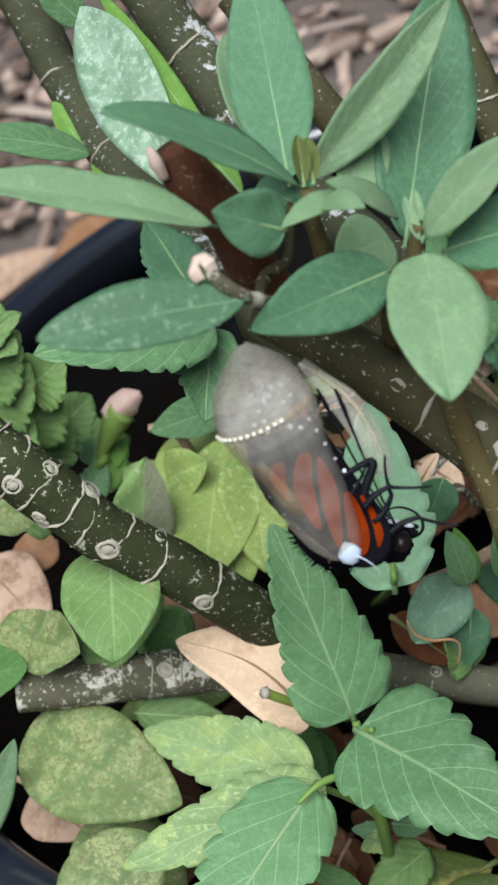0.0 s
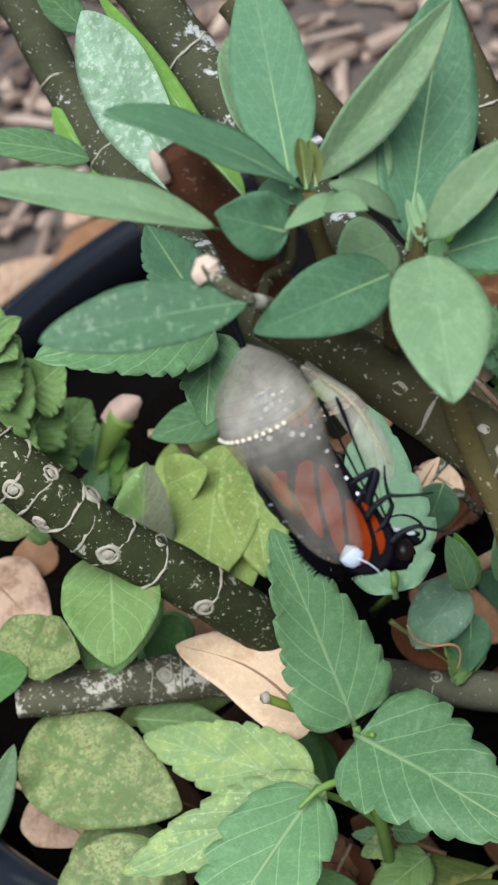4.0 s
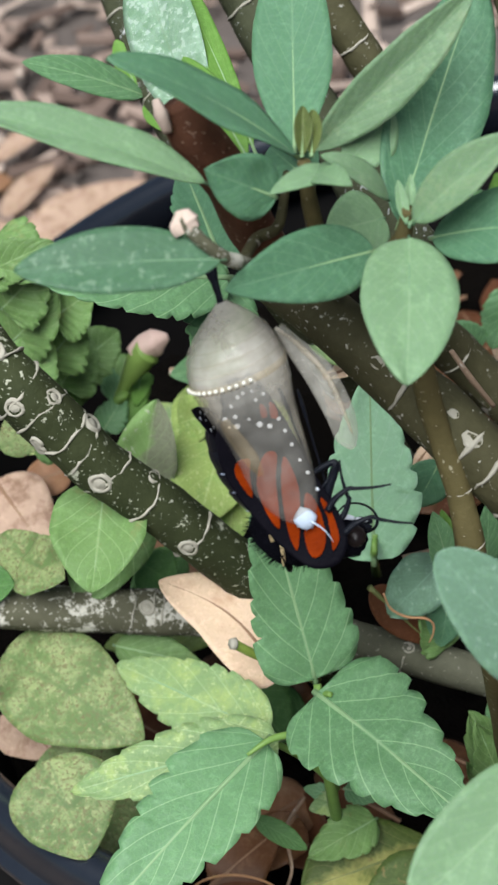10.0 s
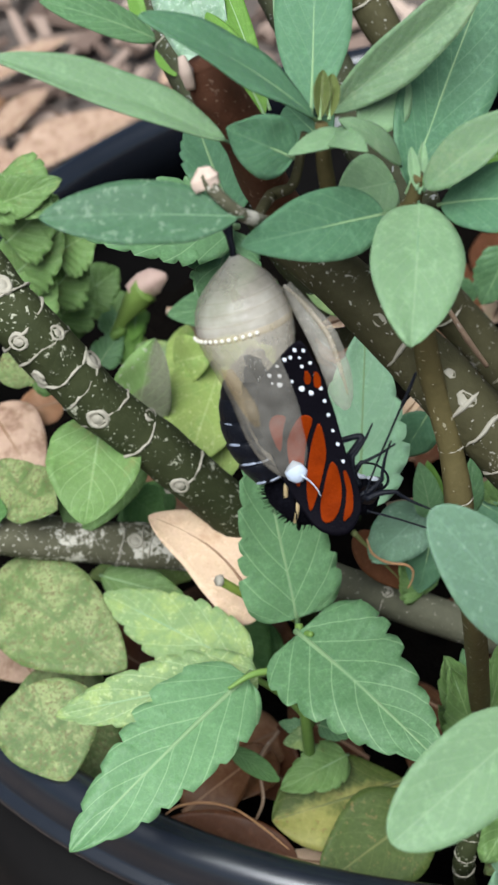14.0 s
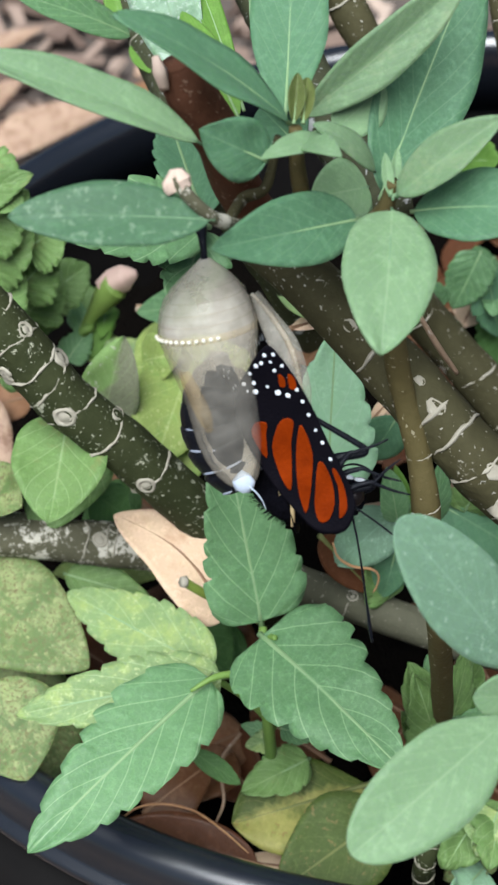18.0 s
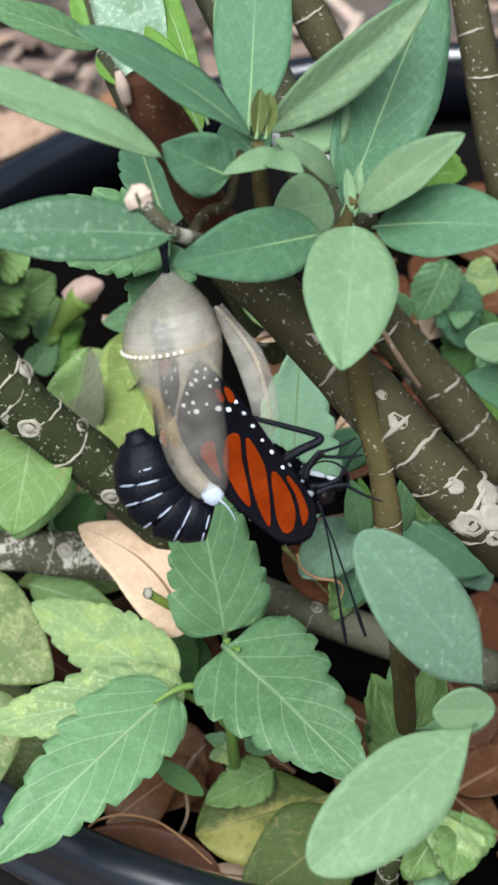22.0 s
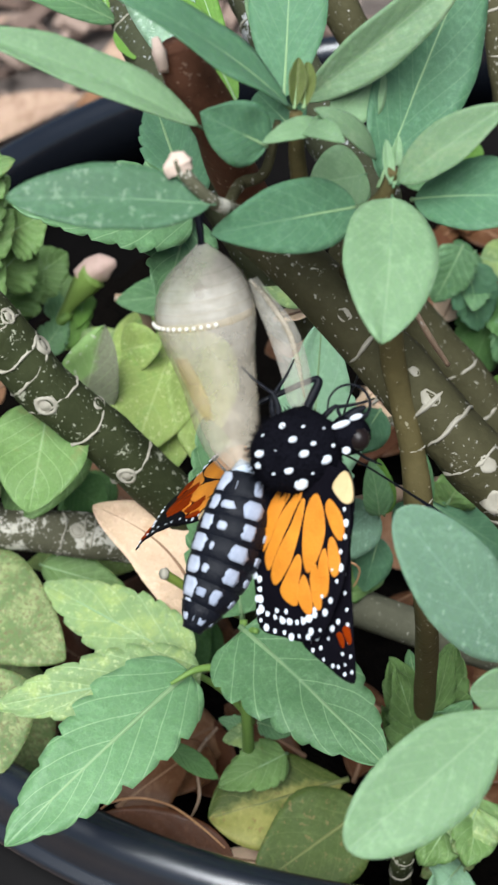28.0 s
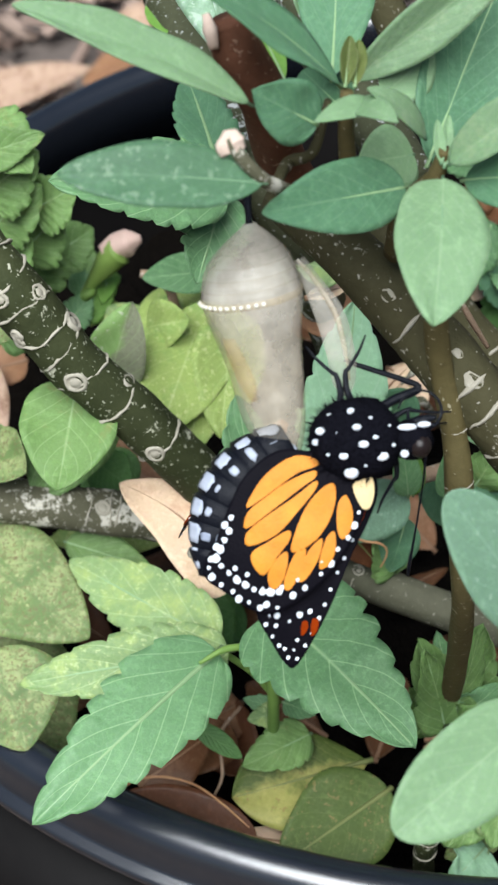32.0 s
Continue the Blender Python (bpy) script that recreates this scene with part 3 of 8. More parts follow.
branch(shrub, [(0.0053, 0.0236, 0.1478), (0.0121, 0.0153, 0.1442), (0.0178, 0.0089, 0.1398), (0.0241, 0.0033, 0.1330), (0.0307, -0.0009, 0.1250), (0.0397, 0.0024, 0.1103), (0.0585, 0.0376, 0.0589)], [0.0032, 0.0035, 0.0037, 0.0038, 0.0039, 0.0042, 0.005], BARK_DARK,
       "thick dark olive trunk running under the leaves", rings=(0.36, 0.50, 0.58, 0.63, 0.69, 0.72, 0.74), scars=((0.715, (-0.35, -0.85, 0.4), 0.0021), (0.70, (0.4, -0.4, 0.8), 0.0017), (0.735, (0.2, -0.7, 0.6), 0.0019), (0.755, (-0.1, -0.9, 0.4), 0.0013), (0.64, (0.1, -0.8, 0.6), 0.0012), (0.505, (0.15, -0.75, 0.6), 0.0012), (0.43, (-0.2, -0.8, 0.5), 0.0008), (0.455, (0.3, -0.7, 0.6), 0.0007), (0.3, (0, -0.9, 0.4), 0.0009)))
branch(shrub, [(0.0246, 0.0764, 0.1040), (0.0342, 0.0845, 0.0857), (0.0432, 0.0804, 0.0732), (0.0530, 0.0733, 0.0603)], [0.0037, 0.0038, 0.0039, 0.0041], BARK_DARK, "olive stem behind the trunk", rings=(0.30, 0.64, 0.80), name="back_branch")
branch(shrub, [(0.0198, 0.0008, 0.1487), (0.0209, 0.0017, 0.1373), (0.0222, -0.0008, 0.1297), (0.0225, -0.0036, 0.1233), (0.0227, -0.0048, 0.1141), (0.0239, -0.0015, 0.0978), (0.0281, 0.0274, 0.0467)], [0.0014, 0.0015, 0.0015, 0.0017, 0.0014, 0.0015, 0.0016], BARK_THIN,
       "slender olive-brown upright twig", rings=(0.34, 0.505, 0.62), name="twig")
branch(shrub, [(-0.0118, 0.1352, 0.1532), (-0.0095, 0.1271, 0.1458), (-0.0076, 0.1185, 0.1378), (-0.0042, 0.1026, 0.1300), (0.0009, 0.0847, 0.1247), (0.0057, 0.0661, 0.1219), (0.0129, 0.0681, 0.1032), (0.0224, 0.0897, 0.0574)], [0.0036, 0.0036, 0.0037, 0.0036, 0.0036, 0.0036, 0.0037, 0.004], BARK_PATCH,
       "upright olive stem with white flaking patches", rings=(0.27, 0.415, 0.56), name="tall_branch")
branch(shrub, [(0.0046, 0.1173, 0.1602), (0.0085, 0.1114, 0.1509), (0.0121, 0.1050, 0.1409), (0.0163, 0.0933, 0.1322), (0.0227, 0.0724, 0.1262), (0.0263, 0.0557, 0.1259)], [0.0042, 0.0042, 0.0043, 0.0042, 0.004, 0.0038], BARK_PATCH,
       "thick olive stem with white flaking patches", rings=(0.36, 0.57), name="tall_branch")
branch(shrub, [(-0.0006, 0.0119, 0.1774), (0.0006, 0.0114, 0.1737), (0.0033, 0.0130, 0.1663), (0.0053, 0.0175, 0.1561), (0.0088, 0.0220, 0.1459)], [0.0024, 0.0027, 0.0028, 0.0027, 0.0028], BARK_RED, "red-brown broken stub", name="broken_stub", n=40)
part("stub_end", tube([(-0.0026, 0.0101, 0.1792), (-0.0024, 0.0091, 0.1780), (-0.0021, 0.0093, 0.1759)], [0.0004, 0.0008, 0.0006], 8, 10, 0.6, 3), SCAR_PINK, shrub, "splintered pale end of the broken stub")
branch(shrub, [(0.0507, 0.1041, 0.1385), (0.0514, 0.0983, 0.1316), (0.0525, 0.0925, 0.1217), (0.0543, 0.0866, 0.1085), (0.0598, 0.0840, 0.0838)], [0.0028, 0.0029, 0.003, 0.003, 0.0032], BARK_DARK, "slim olive stem", rings=(0.27, 0.42), name="back_branch")
branch(shrub, [(0.0209, 0.1123, 0.1461), (0.0239, 0.1065, 0.1387), (0.0286, 0.1019, 0.1294), (0.0340, 0.0971, 0.1167)], [0.003, 0.003, 0.003, 0.003], BARK_DARK, "slim olive stem", rings=(0.5,), name="back_branch")
branch(shrub, [(0.0182, 0.0505, 0.0741), (0.0254, 0.0508, 0.0745), (0.0349, 0.0546, 0.0729), (0.0463, 0.0577, 0.0704)], [0.0012, 0.0013, 0.0012, 0.0012], BARK_PINK, "thin pinkish bare twig", name="bare_twig")
# the peg from which the shell hangs, and the two leafy shoots
branch(shrub, [(-0.0019, -0.0066, 0.1748), (-0.0006, -0.0077, 0.1727), (0.0014, -0.0074, 0.1699), (0.0033, -0.0030, 0.1659), (0.0066, 0.0126, 0.1534)], [0.0008, 0.0007, 0.0007, 0.0008, 0.0012], BARK_GREY, "short grey peg with a pale broken end", name="peg")
part("peg_end", tube([(-0.0018, -0.0066, 0.1756), (-0.0017, -0.0069, 0.1746), (-0.0014, -0.0072, 0.1736)], [0.0005, 0.0010, 0.0008], 14, 14, 1.4, 1), SCAR_PINK, shrub, "pale pink frayed end of the peg")
branch(shrub, [(0.0112, 0.0055, 0.1714), (0.0111, 0.0061, 0.1659), (0.0115, 0.0079, 0.1603), (0.0124, 0.0134, 0.1512)], [0.0007, 0.0009, 0.0010, 0.0013], BARK_THIN, name="shoot")
branch(shrub, [(0.0208, 0.0011, 0.1662), (0.0198, 0.0018, 0.1623), (0.0175, 0.0050, 0.1569), (0.0170, 0.0100, 0.1473)], [0.0007, 0.0010, 0.0012, 0.0014], BARK_THIN, name="shoot")
branch(shrub, [(0.0093, 0.0060, 0.1704), (0.0075, 0.0052, 0.1648), (0.0050, 0.0071, 0.1624), (0.0028, -0.0004, 0.1644)], [0.0004, 0.0006, 0.0007, 0.0006], BARK_DARK, name="twig")
leaf(shrub, (0.0105, 0.0061, 0.1721), (-0.0060, 0.0028, 0.1884), 0.0066, G_UP, wave=0.09, curve=0.05, shape="lance", face=(0.1, -0.25, 0.9))
leaf(shrub, (0.0108, 0.0152, 0.1678), (0.0152, 0.0382, 0.1821), 0.0086, G_UP, curve=-0.03, shape="lance", face=(-0.1, -0.9, 0.35))
leaf(shrub, (0.0128, 0.0139, 0.1678), (0.0323, 0.0187, 0.1803), 0.0060, G_SAGE, curve=0.05, shape="lance", face=(0.5, -0.7, 0.5), fold=0.35)
leaf(shrub, (0.0204, 0.0081, 0.1604), (0.0350, 0.0305, 0.1763), 0.0112, G_UP, wave=0.05, curve=-0.03, shape="lance", face=(0.05, -0.9, 0.4))
leaf(shrub, (0.0211, -0.0007, 0.1656), (0.0321, -0.0015, 0.1741), 0.0050, G_SAGE, wave=0.05, curve=0.05, shape="lance", face=(-0.2, -0.6, 0.7), fold=0.4)
leaf(shrub, (0.0229, 0.0008, 0.1624), (0.0373, -0.0065, 0.1651), 0.0086, G_UP, curve=0.06, shape="lance", face=(0, -0.5, 0.85))
leaf(shrub, (0.0203, -0.0009, 0.1639), (0.0165, -0.0184, 0.1585), 0.0100, G_PALE, wave=0.05, curve=0.06, shape="oval", face=(0, -0.85, 0.5))
leaf(shrub, (0.0167, 0.0013, 0.1618), (0.0009, -0.0078, 0.1664), 0.0078, G_UP, curve=0.02, shape="ovate", face=(0.1, -0.75, 0.65))
leaf(shrub, (0.0010, -0.0084, 0.1704), (-0.0188, -0.0092, 0.1740), 0.0070, G_SPECK, wave=0.06, curve=0.04, shape="lance", face=(0, -0.6, 0.8))
leaf(shrub, (0.0008, 0.0028, 0.1728), (-0.0216, 0.0033, 0.1858), 0.0052, G_PALE, wave=0.10, curve=0.05, shape="lance", face=(0.1, -0.4, 0.85), fold=0.3)
leaf(shrub, (0.0076, 0.0018, 0.1701), (0.0011, -0.0000, 0.1757), 0.0068, G_UP, wave=0.06, shape="ovate", curve=0.02, face=(0.1, -0.85, 0.5))
leaf(shrub, (0.0145, 0.0035, 0.1706), (0.0070, -0.0023, 0.1730), 0.0030, G_PALE, shape="ovate", curve=0.08, face=(0, -0.4, 0.9))
leaf(shrub, (0.0112, 0.0037, 0.1708), (0.0150, -0.0045, 0.1735), 0.0034, G_PALE, shape="ovate", curve=0.08, face=(0, -0.5, 0.85))
leaf(shrub, (0.0191, 0.0029, 0.1667), (0.0128, 0.0013, 0.1742), 0.0032, G_SAGE, shape="lance", curve=0.10, face=(0, -0.4, 0.9))
leaf(shrub, (0.0018, 0.0441, 0.1524), (-0.0032, 0.0701, 0.1701), 0.0108, G_HOAR, wave=0.06, shape="obovate", curve=0.03, face=(-0.4, -0.8, 0.45))
leaf(shrub, (0.0068, 0.0407, 0.1548), (-0.0004, 0.0747, 0.1698), 0.0035, G_YOUNG, shape="lance", curve=0.03, face=(0.2, -0.6, 0.7))
leaf(shrub, (0.0055, 0.0146, 0.1683), (0.0007, 0.0316, 0.1729), 0.0042, G_YOUNG, shape="lance", curve=0.03, face=(0.2, -0.6, 0.7))
leaf(shrub, (0.0101, 0.0375, 0.1624), (0.0120, 0.0511, 0.1691), 0.0050, G_PALE, shape="lance", face=(0.3, -0.9, 0.4))
leaf(shrub, (0.0120, 0.0136, 0.1640), (0.0084, 0.0238, 0.1637), 0.0070, G_UP, shape="lance", face=(0.1, -0.9, 0.4))
leaf(shrub, (0.0190, 0.0102, 0.1600), (0.0123, 0.0049, 0.1629), 0.0075, G_PALE, shape="ovate", face=(0, -0.7, 0.7))
leaf(shrub, (0.0159, 0.0128, 0.1661), (0.0222, 0.0173, 0.1684), 0.0060, G_PALE, shape="lance", face=(0.2, -0.8, 0.5))
leaf(shrub, (-0.0078, 0.1044, 0.1323), (-0.0244, 0.0991, 0.1442), 0.0060, G_WEED, shape="lance", curve=0.05, face=(0, -0.6, 0.8))
leaf(shrub, (-0.0085, 0.1047, 0.1326), (-0.0106, 0.1138, 0.1380), 0.0040, G_YOUNG, shape="lance", face=(0.2, -0.8, 0.5))
leaf(shrub, (-0.0079, 0.1035, 0.1310), (-0.0054, 0.0953, 0.1303), 0.0028, G_YOUNG, shape="lance", face=(0.2, -0.8, 0.5))
leaf(shrub, (-0.0022, 0.1157, 0.1476), (-0.0073, 0.1157, 0.1575), 0.0060, G_WEED, shape="lance", face=(0.2, -0.8, 0.5))
leaf(shrub, (0.0289, -0.0311, 0.1232), (0.0163, -0.0291, 0.1457), 0.0096, G_BLUE, shape="blunt", curve=0.03, face=(0.35, -0.8, 0.5))
leaf(shrub, (0.0260, -0.0405, 0.1276), (0.0075, -0.0534, 0.1245), 0.0099, G_PALE, shape="blunt", curve=0.04, face=(-0.2, -0.75, 0.6))
leaf(shrub, (0.0290, -0.0368, 0.1258), (0.0221, -0.0391, 0.1291), 0.0050, G_PALE, shape="round", face=(0, -0.8, 0.6))
leaf(shrub, (0.0373, -0.0079, 0.1511), (0.0306, -0.0104, 0.1541), 0.0042, G_PALE, shape="round", face=(0, -0.8, 0.6))
leaf(shrub, (0.0383, -0.0068, 0.1431), (0.0308, -0.0096, 0.1488), 0.0050, G_UP, shape="ovate", face=(0, -0.8, 0.6))
for a, b in (((0.0111, 0.0059, 0.1719), (0.0122, 0.0101, 0.1753)), ((0.0121, 0.0059, 0.1718), (0.0132, 0.0106, 0.1744))):
    leaf(shrub, a, b, 0.0019, G_TIP, shape="lance", face=(0, -0.9, 0.4), fold=0.8)
for a, b in (((0.0203, 0.0002, 0.1651), (0.0203, 0.0031, 0.1686)), ((0.0211, 0.0001, 0.1650), (0.0227, 0.0014, 0.1682)), ((0.0206, -0.0000, 0.1648), (0.0219, 0.0051, 0.1678))):
    leaf(shrub, a, b, 0.0013, G_PALE, shape="lance", face=(0, -0.9, 0.4), fold=0.5)

# ---- soft weeds with toothed leaves ----
def weed(at, label, group="weeds in the pot"):
    return thing("weed", at, label, "weed", group)


w1 = weed((0.0005, 0.0449, 0.0140), "young weed with bright green toothed leaves growing in the pot")
branch(w1, [(0.0005, 0.0449, 0.0140), (0.0009, 0.0271, 0.0493), (0.0012, 0.0251, 0.0656), (0.0019, 0.0305, 0.0720)], [0.0010, 0.0009, 0.0009, 0.0006], GREEN_STEM, name="stem", rough=0.05)
branch(w1, [(0.0013, 0.0254, 0.0659), (-0.0021, 0.0227, 0.0706), (-0.0058, 0.0214, 0.0721), (-0.0096, 0.0197, 0.0716)], [0.0006, 0.0006, 0.0005, 0.00025], GREEN_STEM, name="stalk", rough=0.03)
branch(w1, [(0.0019, 0.0274, 0.0528), (-0.0018, 0.0278, 0.0595), (-0.0068, 0.0277, 0.0655), (-0.0113, 0.0291, 0.0672)], [0.0005, 0.0005, 0.0005, 0.0003], GREEN_STEM, name="stalk", rough=0.03)
branch(w1, [(0.0022, 0.0269, 0.0709), (0.0027, 0.0265, 0.0736), (0.0035, 0.0251, 0.0749)], [0.0005, 0.0005, 0.0004], GREEN_STEM, name="stalk", rough=0.03)
T = dict(shape="serrate", teeth=8, wave=0.07)
H = dict(shape="heart", teeth=8, wave=0.07)
leaf(w1, (0.0017, 0.0311, 0.0727), (-0.0006, 0.0437, 0.1005), 0.0150, G_WEED, face=(0.1, -0.75, 0.6), curve=0.03, rib_r=0.0003, **H)
leaf(w1, (0.0017, 0.0267, 0.0738), (0.0187, 0.0022, 0.0695), 0.0192, G_WEED, face=(0.15, -0.6, 0.8), curve=0.05, rib_r=0.0003, **H)
leaf(w1, (-0.0067, 0.0227, 0.0705), (-0.0345, 0.0002, 0.0638), 0.0150, G_WEED, face=(-0.15, -0.6, 0.8), curve=0.05, rib_r=0.0003, **T)
leaf(w1, (-0.0051, 0.0255, 0.0676), (-0.0360, 0.0236, 0.0667), 0.0110, G_WEED2, face=(0, -0.6, 0.8), curve=0.05, rib_r=0.0003, **T)
leaf(w1, (-0.0064, 0.0309, 0.0632), (-0.0283, 0.0505, 0.0646), 0.0125, G_WEED2, face=(0.1, -0.7, 0.7), curve=0.03, rib_r=0.0003, **T)
leaf(w1, (0.0067, 0.0292, 0.0425), (-0.0045, 0.0240, 0.0425), 0.0078, G_RUMP, face=(0, -0.6, 0.8), shape="serrate", teeth=5, curve=0.05, wave=0.1)
leaf(w1, (0.0017, 0.0303, 0.0469), (-0.0030, 0.0288, 0.0478), 0.0042, G_WEED2, face=(0, -0.6, 0.8), shape="heart", teeth=4, rib=None)
leaf(w1, (0.0014, 0.0309, 0.0476), (-0.0033, 0.0321, 0.0491), 0.0030, G_WEED, face=(0, -0.6, 0.8), shape="serrate", teeth=4)
leaf(w1, (0.0029, 0.0327, 0.0466), (0.0080, 0.0324, 0.0433), 0.0040, G_WEED, face=(0, -0.6, 0.8), shape="serrate", teeth=4)
leaf(w1, (-0.0116, 0.0289, 0.0483), (-0.0044, 0.0249, 0.0435), 0.0035, G_DARK, face=(0, -0.6, 0.8), shape="lance")

w2 = weed((0.0177, 0.1166, 0.0160), "weed with a pale green toothed leaf standing upright")
branch(w2, [(0.0167, 0.1133, 0.0160), (0.0136, 0.0455, 0.0806), (0.0141, 0.0416, 0.0885)], [0.0008, 0.0006, 0.0004], GREEN_STEM, name="stem", rough=0.03)
leaf(w2, (0.0133, 0.0408, 0.0843), (0.0173, 0.0499, 0.1108), 0.0140, G_FROST, face=(-0.1, -0.8, 0.55), curve=0.03, rib_r=0.0003, shape="serrate", teeth=7, wave=0.05)
branch(w2, [(-0.009, 0.036, 0.0778), (-0.0062, 0.0375, 0.0733), (-0.0027, 0.0405, 0.067), (0.0018, 0.045, 0.0585)], [0.0007, 0.0007, 0.0007, 0.0007], LIME_STEM, name="cut_stem", rough=0.02)
part("cut_end", tube([(-0.0094, 0.0357, 0.0781), (-0.0088, 0.0360, 0.0777)], [0.00075, 0.00085], 3, 12, 0.3), SCAR, w2, "pale dry cut end of a green stem")

w3 = weed((-0.0013, 0.1955, 0.0160), "weed with toothed leaves behind the hanging shell")
branch(w3, [(0.0047, 0.1809, 0.0160), (0.0019, 0.0798, 0.1033), (-0.0002, 0.0566, 0.1253), (-0.0010, 0.0547, 0.1322)], [0.0010, 0.0009, 0.0008, 0.0005], GREEN_STEM, name="stem", rough=0.03)
leaf(w3, (0.0005, 0.0522, 0.1295), (-0.0231, 0.0451, 0.1383), 0.0125, G_WEED, face=(0, -0.65, 0.75), curve=0.05, rib_r=0.0003, **T)
leaf(w3, (-0.0002, 0.0554, 0.1270), (-0.0050, 0.0445, 0.1201), 0.0105, G_WEED, face=(0.1, -0.85, 0.45), curve=0.03, rib_r=0.0003, **T)
leaf(w3, (0.0001, 0.0581, 0.1271), (-0.0033, 0.0788, 0.1326), 0.0095, G_UP, face=(0.1, -0.85, 0.45), curve=0.03, rib_r=0.0003, **T)
leaf(w3, (0.0001, 0.0960, 0.0847), (-0.0129, 0.0931, 0.0867), 0.0075, G_WEED, face=(0, -0.6, 0.8), shape="ovate")

# undergrowth: broad mottled leaves rooted low in the pot
w11 = weed((-0.0437, 0.1666, 0.0150), "pale rumpled weed leaves behind the stout stem", "undergrowth")
for b, e, wd, m in (((-0.0207, 0.0745, 0.0777), (-0.0148, 0.0774, 0.0936), 0.0108, G_GREY), ((-0.0127, 0.0858, 0.0819), (-0.0058, 0.0814, 0.0860), 0.0085, G_LIME), ((-0.0114, 0.0827, 0.0781), (-0.0067, 0.0682, 0.0765), 0.0110, G_LIME), ((-0.0399, 0.0625, 0.0789), (-0.0333, 0.0552, 0.0795), 0.0100, G_MOTTLE)):
    leaf(w11, b, e, wd, m, face=(0.05, -0.70, 0.7), shape="ovate", wave=0.09, curve=0.05)
w4 = weed((-0.0431, 0.0736, 0.0150), "low undergrowth of mottled and yellowing broad leaves", "undergrowth")
leaf(w4, (-0.0469, 0.0609, 0.0617), (-0.0264, 0.0426, 0.0550), 0.0185, G_MOTTLE, face=(0, -0.6, 0.8), shape="ovate", curve=0.03, wave=0.03, rib_r=0.0003)
leaf(w4, (-0.0429, 0.0540, 0.0460), (-0.0328, 0.0415, 0.0298), 0.0180, G_MOTTLE, face=(0, -0.6, 0.8), shape="ovate", wave=0.03, rib_r=0.0003)
leaf(w4, (-0.0496, 0.0730, 0.0676), (-0.0352, 0.0698, 0.0709), 0.0085, G_LIME, face=(0, -0.6, 0.8), shape="ovate", wave=0.03)
leaf(w4, (-0.0516, 0.0664, 0.0722), (-0.0418, 0.0594, 0.0767), 0.0090, G_DARK, face=(0, -0.6, 0.8), shape="ovate", wave=0.03)
leaf(w4, (-0.0586, 0.0486, 0.0546), (-0.0471, 0.0522, 0.0700), 0.0060, G_PALE, face=(0.5, -0.6, 0.6), shape="ovate", wave=0.03)
leaf(w4, (-0.0223, 0.0747, 0.0783), (-0.0325, 0.0591, 0.0701), 0.0150, G_RUMP, face=(0, -0.6, 0.8), shape="ovate", wave=0.07, rib_r=0.0003)
leaf(w4, (-0.0171, 0.0847, 0.0552), (-0.0272, 0.0781, 0.0524), 0.0085, G_DARK, face=(0, -0.6, 0.8), shape="ovate", wave=0.03)
leaf(w4, (-0.0099, 0.0806, 0.0434), (-0.0341, 0.0800, 0.0412), 0.0100, G_LIME, face=(0, -0.5, 0.85), shape="ovate", wave=0.03)
leaf(w4, (-0.0030, 0.0573, 0.0461), (-0.0119, 0.0478, 0.0428), 0.0110, G_DARK, face=(0, -0.6, 0.8), shape="ovate", wave=0.03)
leaf(w4, (-0.0408, 0.0388, 0.0585), (-0.0370, 0.0252, 0.0499), 0.0170, G_MOTTLE, face=(0, -0.6, 0.8), shape="ovate", wave=0.03, rib_r=0.0003)
leaf(w4, (-0.0292, 0.0596, 0.0600), (-0.0158, 0.0547, 0.0570), 0.0070, G_RUMP, face=(0, -0.6, 0.8), shape="ovate", wave=0.04)
leaf(w4, (-0.0459, 0.0655, 0.0767), (-0.0336, 0.0612, 0.0807), 0.0090, G_MOTTLE, face=(0, -0.6, 0.8), shape="ovate", wave=0.04)
leaf(w4, (-0.0237, 0.0766, 0.0616), (-0.0182, 0.0707, 0.0606), 0.0080, G_DARK, face=(0, -0.6, 0.8), shape="ovate", wave=0.04)
leaf(w4, (-0.0100, 0.0546, 0.0506), (-0.0046, 0.0426, 0.0486), 0.0100, G_DARK, face=(0, -0.6, 0.8), shape="ovate", wave=0.04)

w5 = weed((-0.0110, 0.1409, 0.0150), "undergrowth of yellow-green broad leaves behind the stems", "undergrowth")
leaf(w5, (-0.0072, 0.1035, 0.0775), (-0.0042, 0.0742, 0.0720), 0.0170, G_LIME, face=(0, -0.6, 0.8), shape="ovate", wave=0.03, rib_r=0.0003)
leaf(w5, (-0.0006, 0.0971, 0.0693), (-0.0136, 0.0979, 0.0730), 0.0110, G_LIME, face=(0, -0.6, 0.8), shape="ovate", wave=0.03)
leaf(w5, (-0.0136, 0.0961, 0.0706), (-0.0195, 0.1037, 0.0737), 0.0090, G_WEED2, face=(0, -0.6, 0.8), shape="ovate", wave=0.04)
leaf(w5, (-0.0329, 0.0926, 0.0815), (-0.0404, 0.0877, 0.0812), 0.0080, G_LIME, face=(0, -0.6, 0.8), shape="ovate", wave=0.04)
leaf(w5, (0.0161, 0.0917, 0.0828), (0.0112, 0.0991, 0.0854), 0.0070, G_WEED, face=(0, -0.6, 0.8), shape="ovate", wave=0.03)

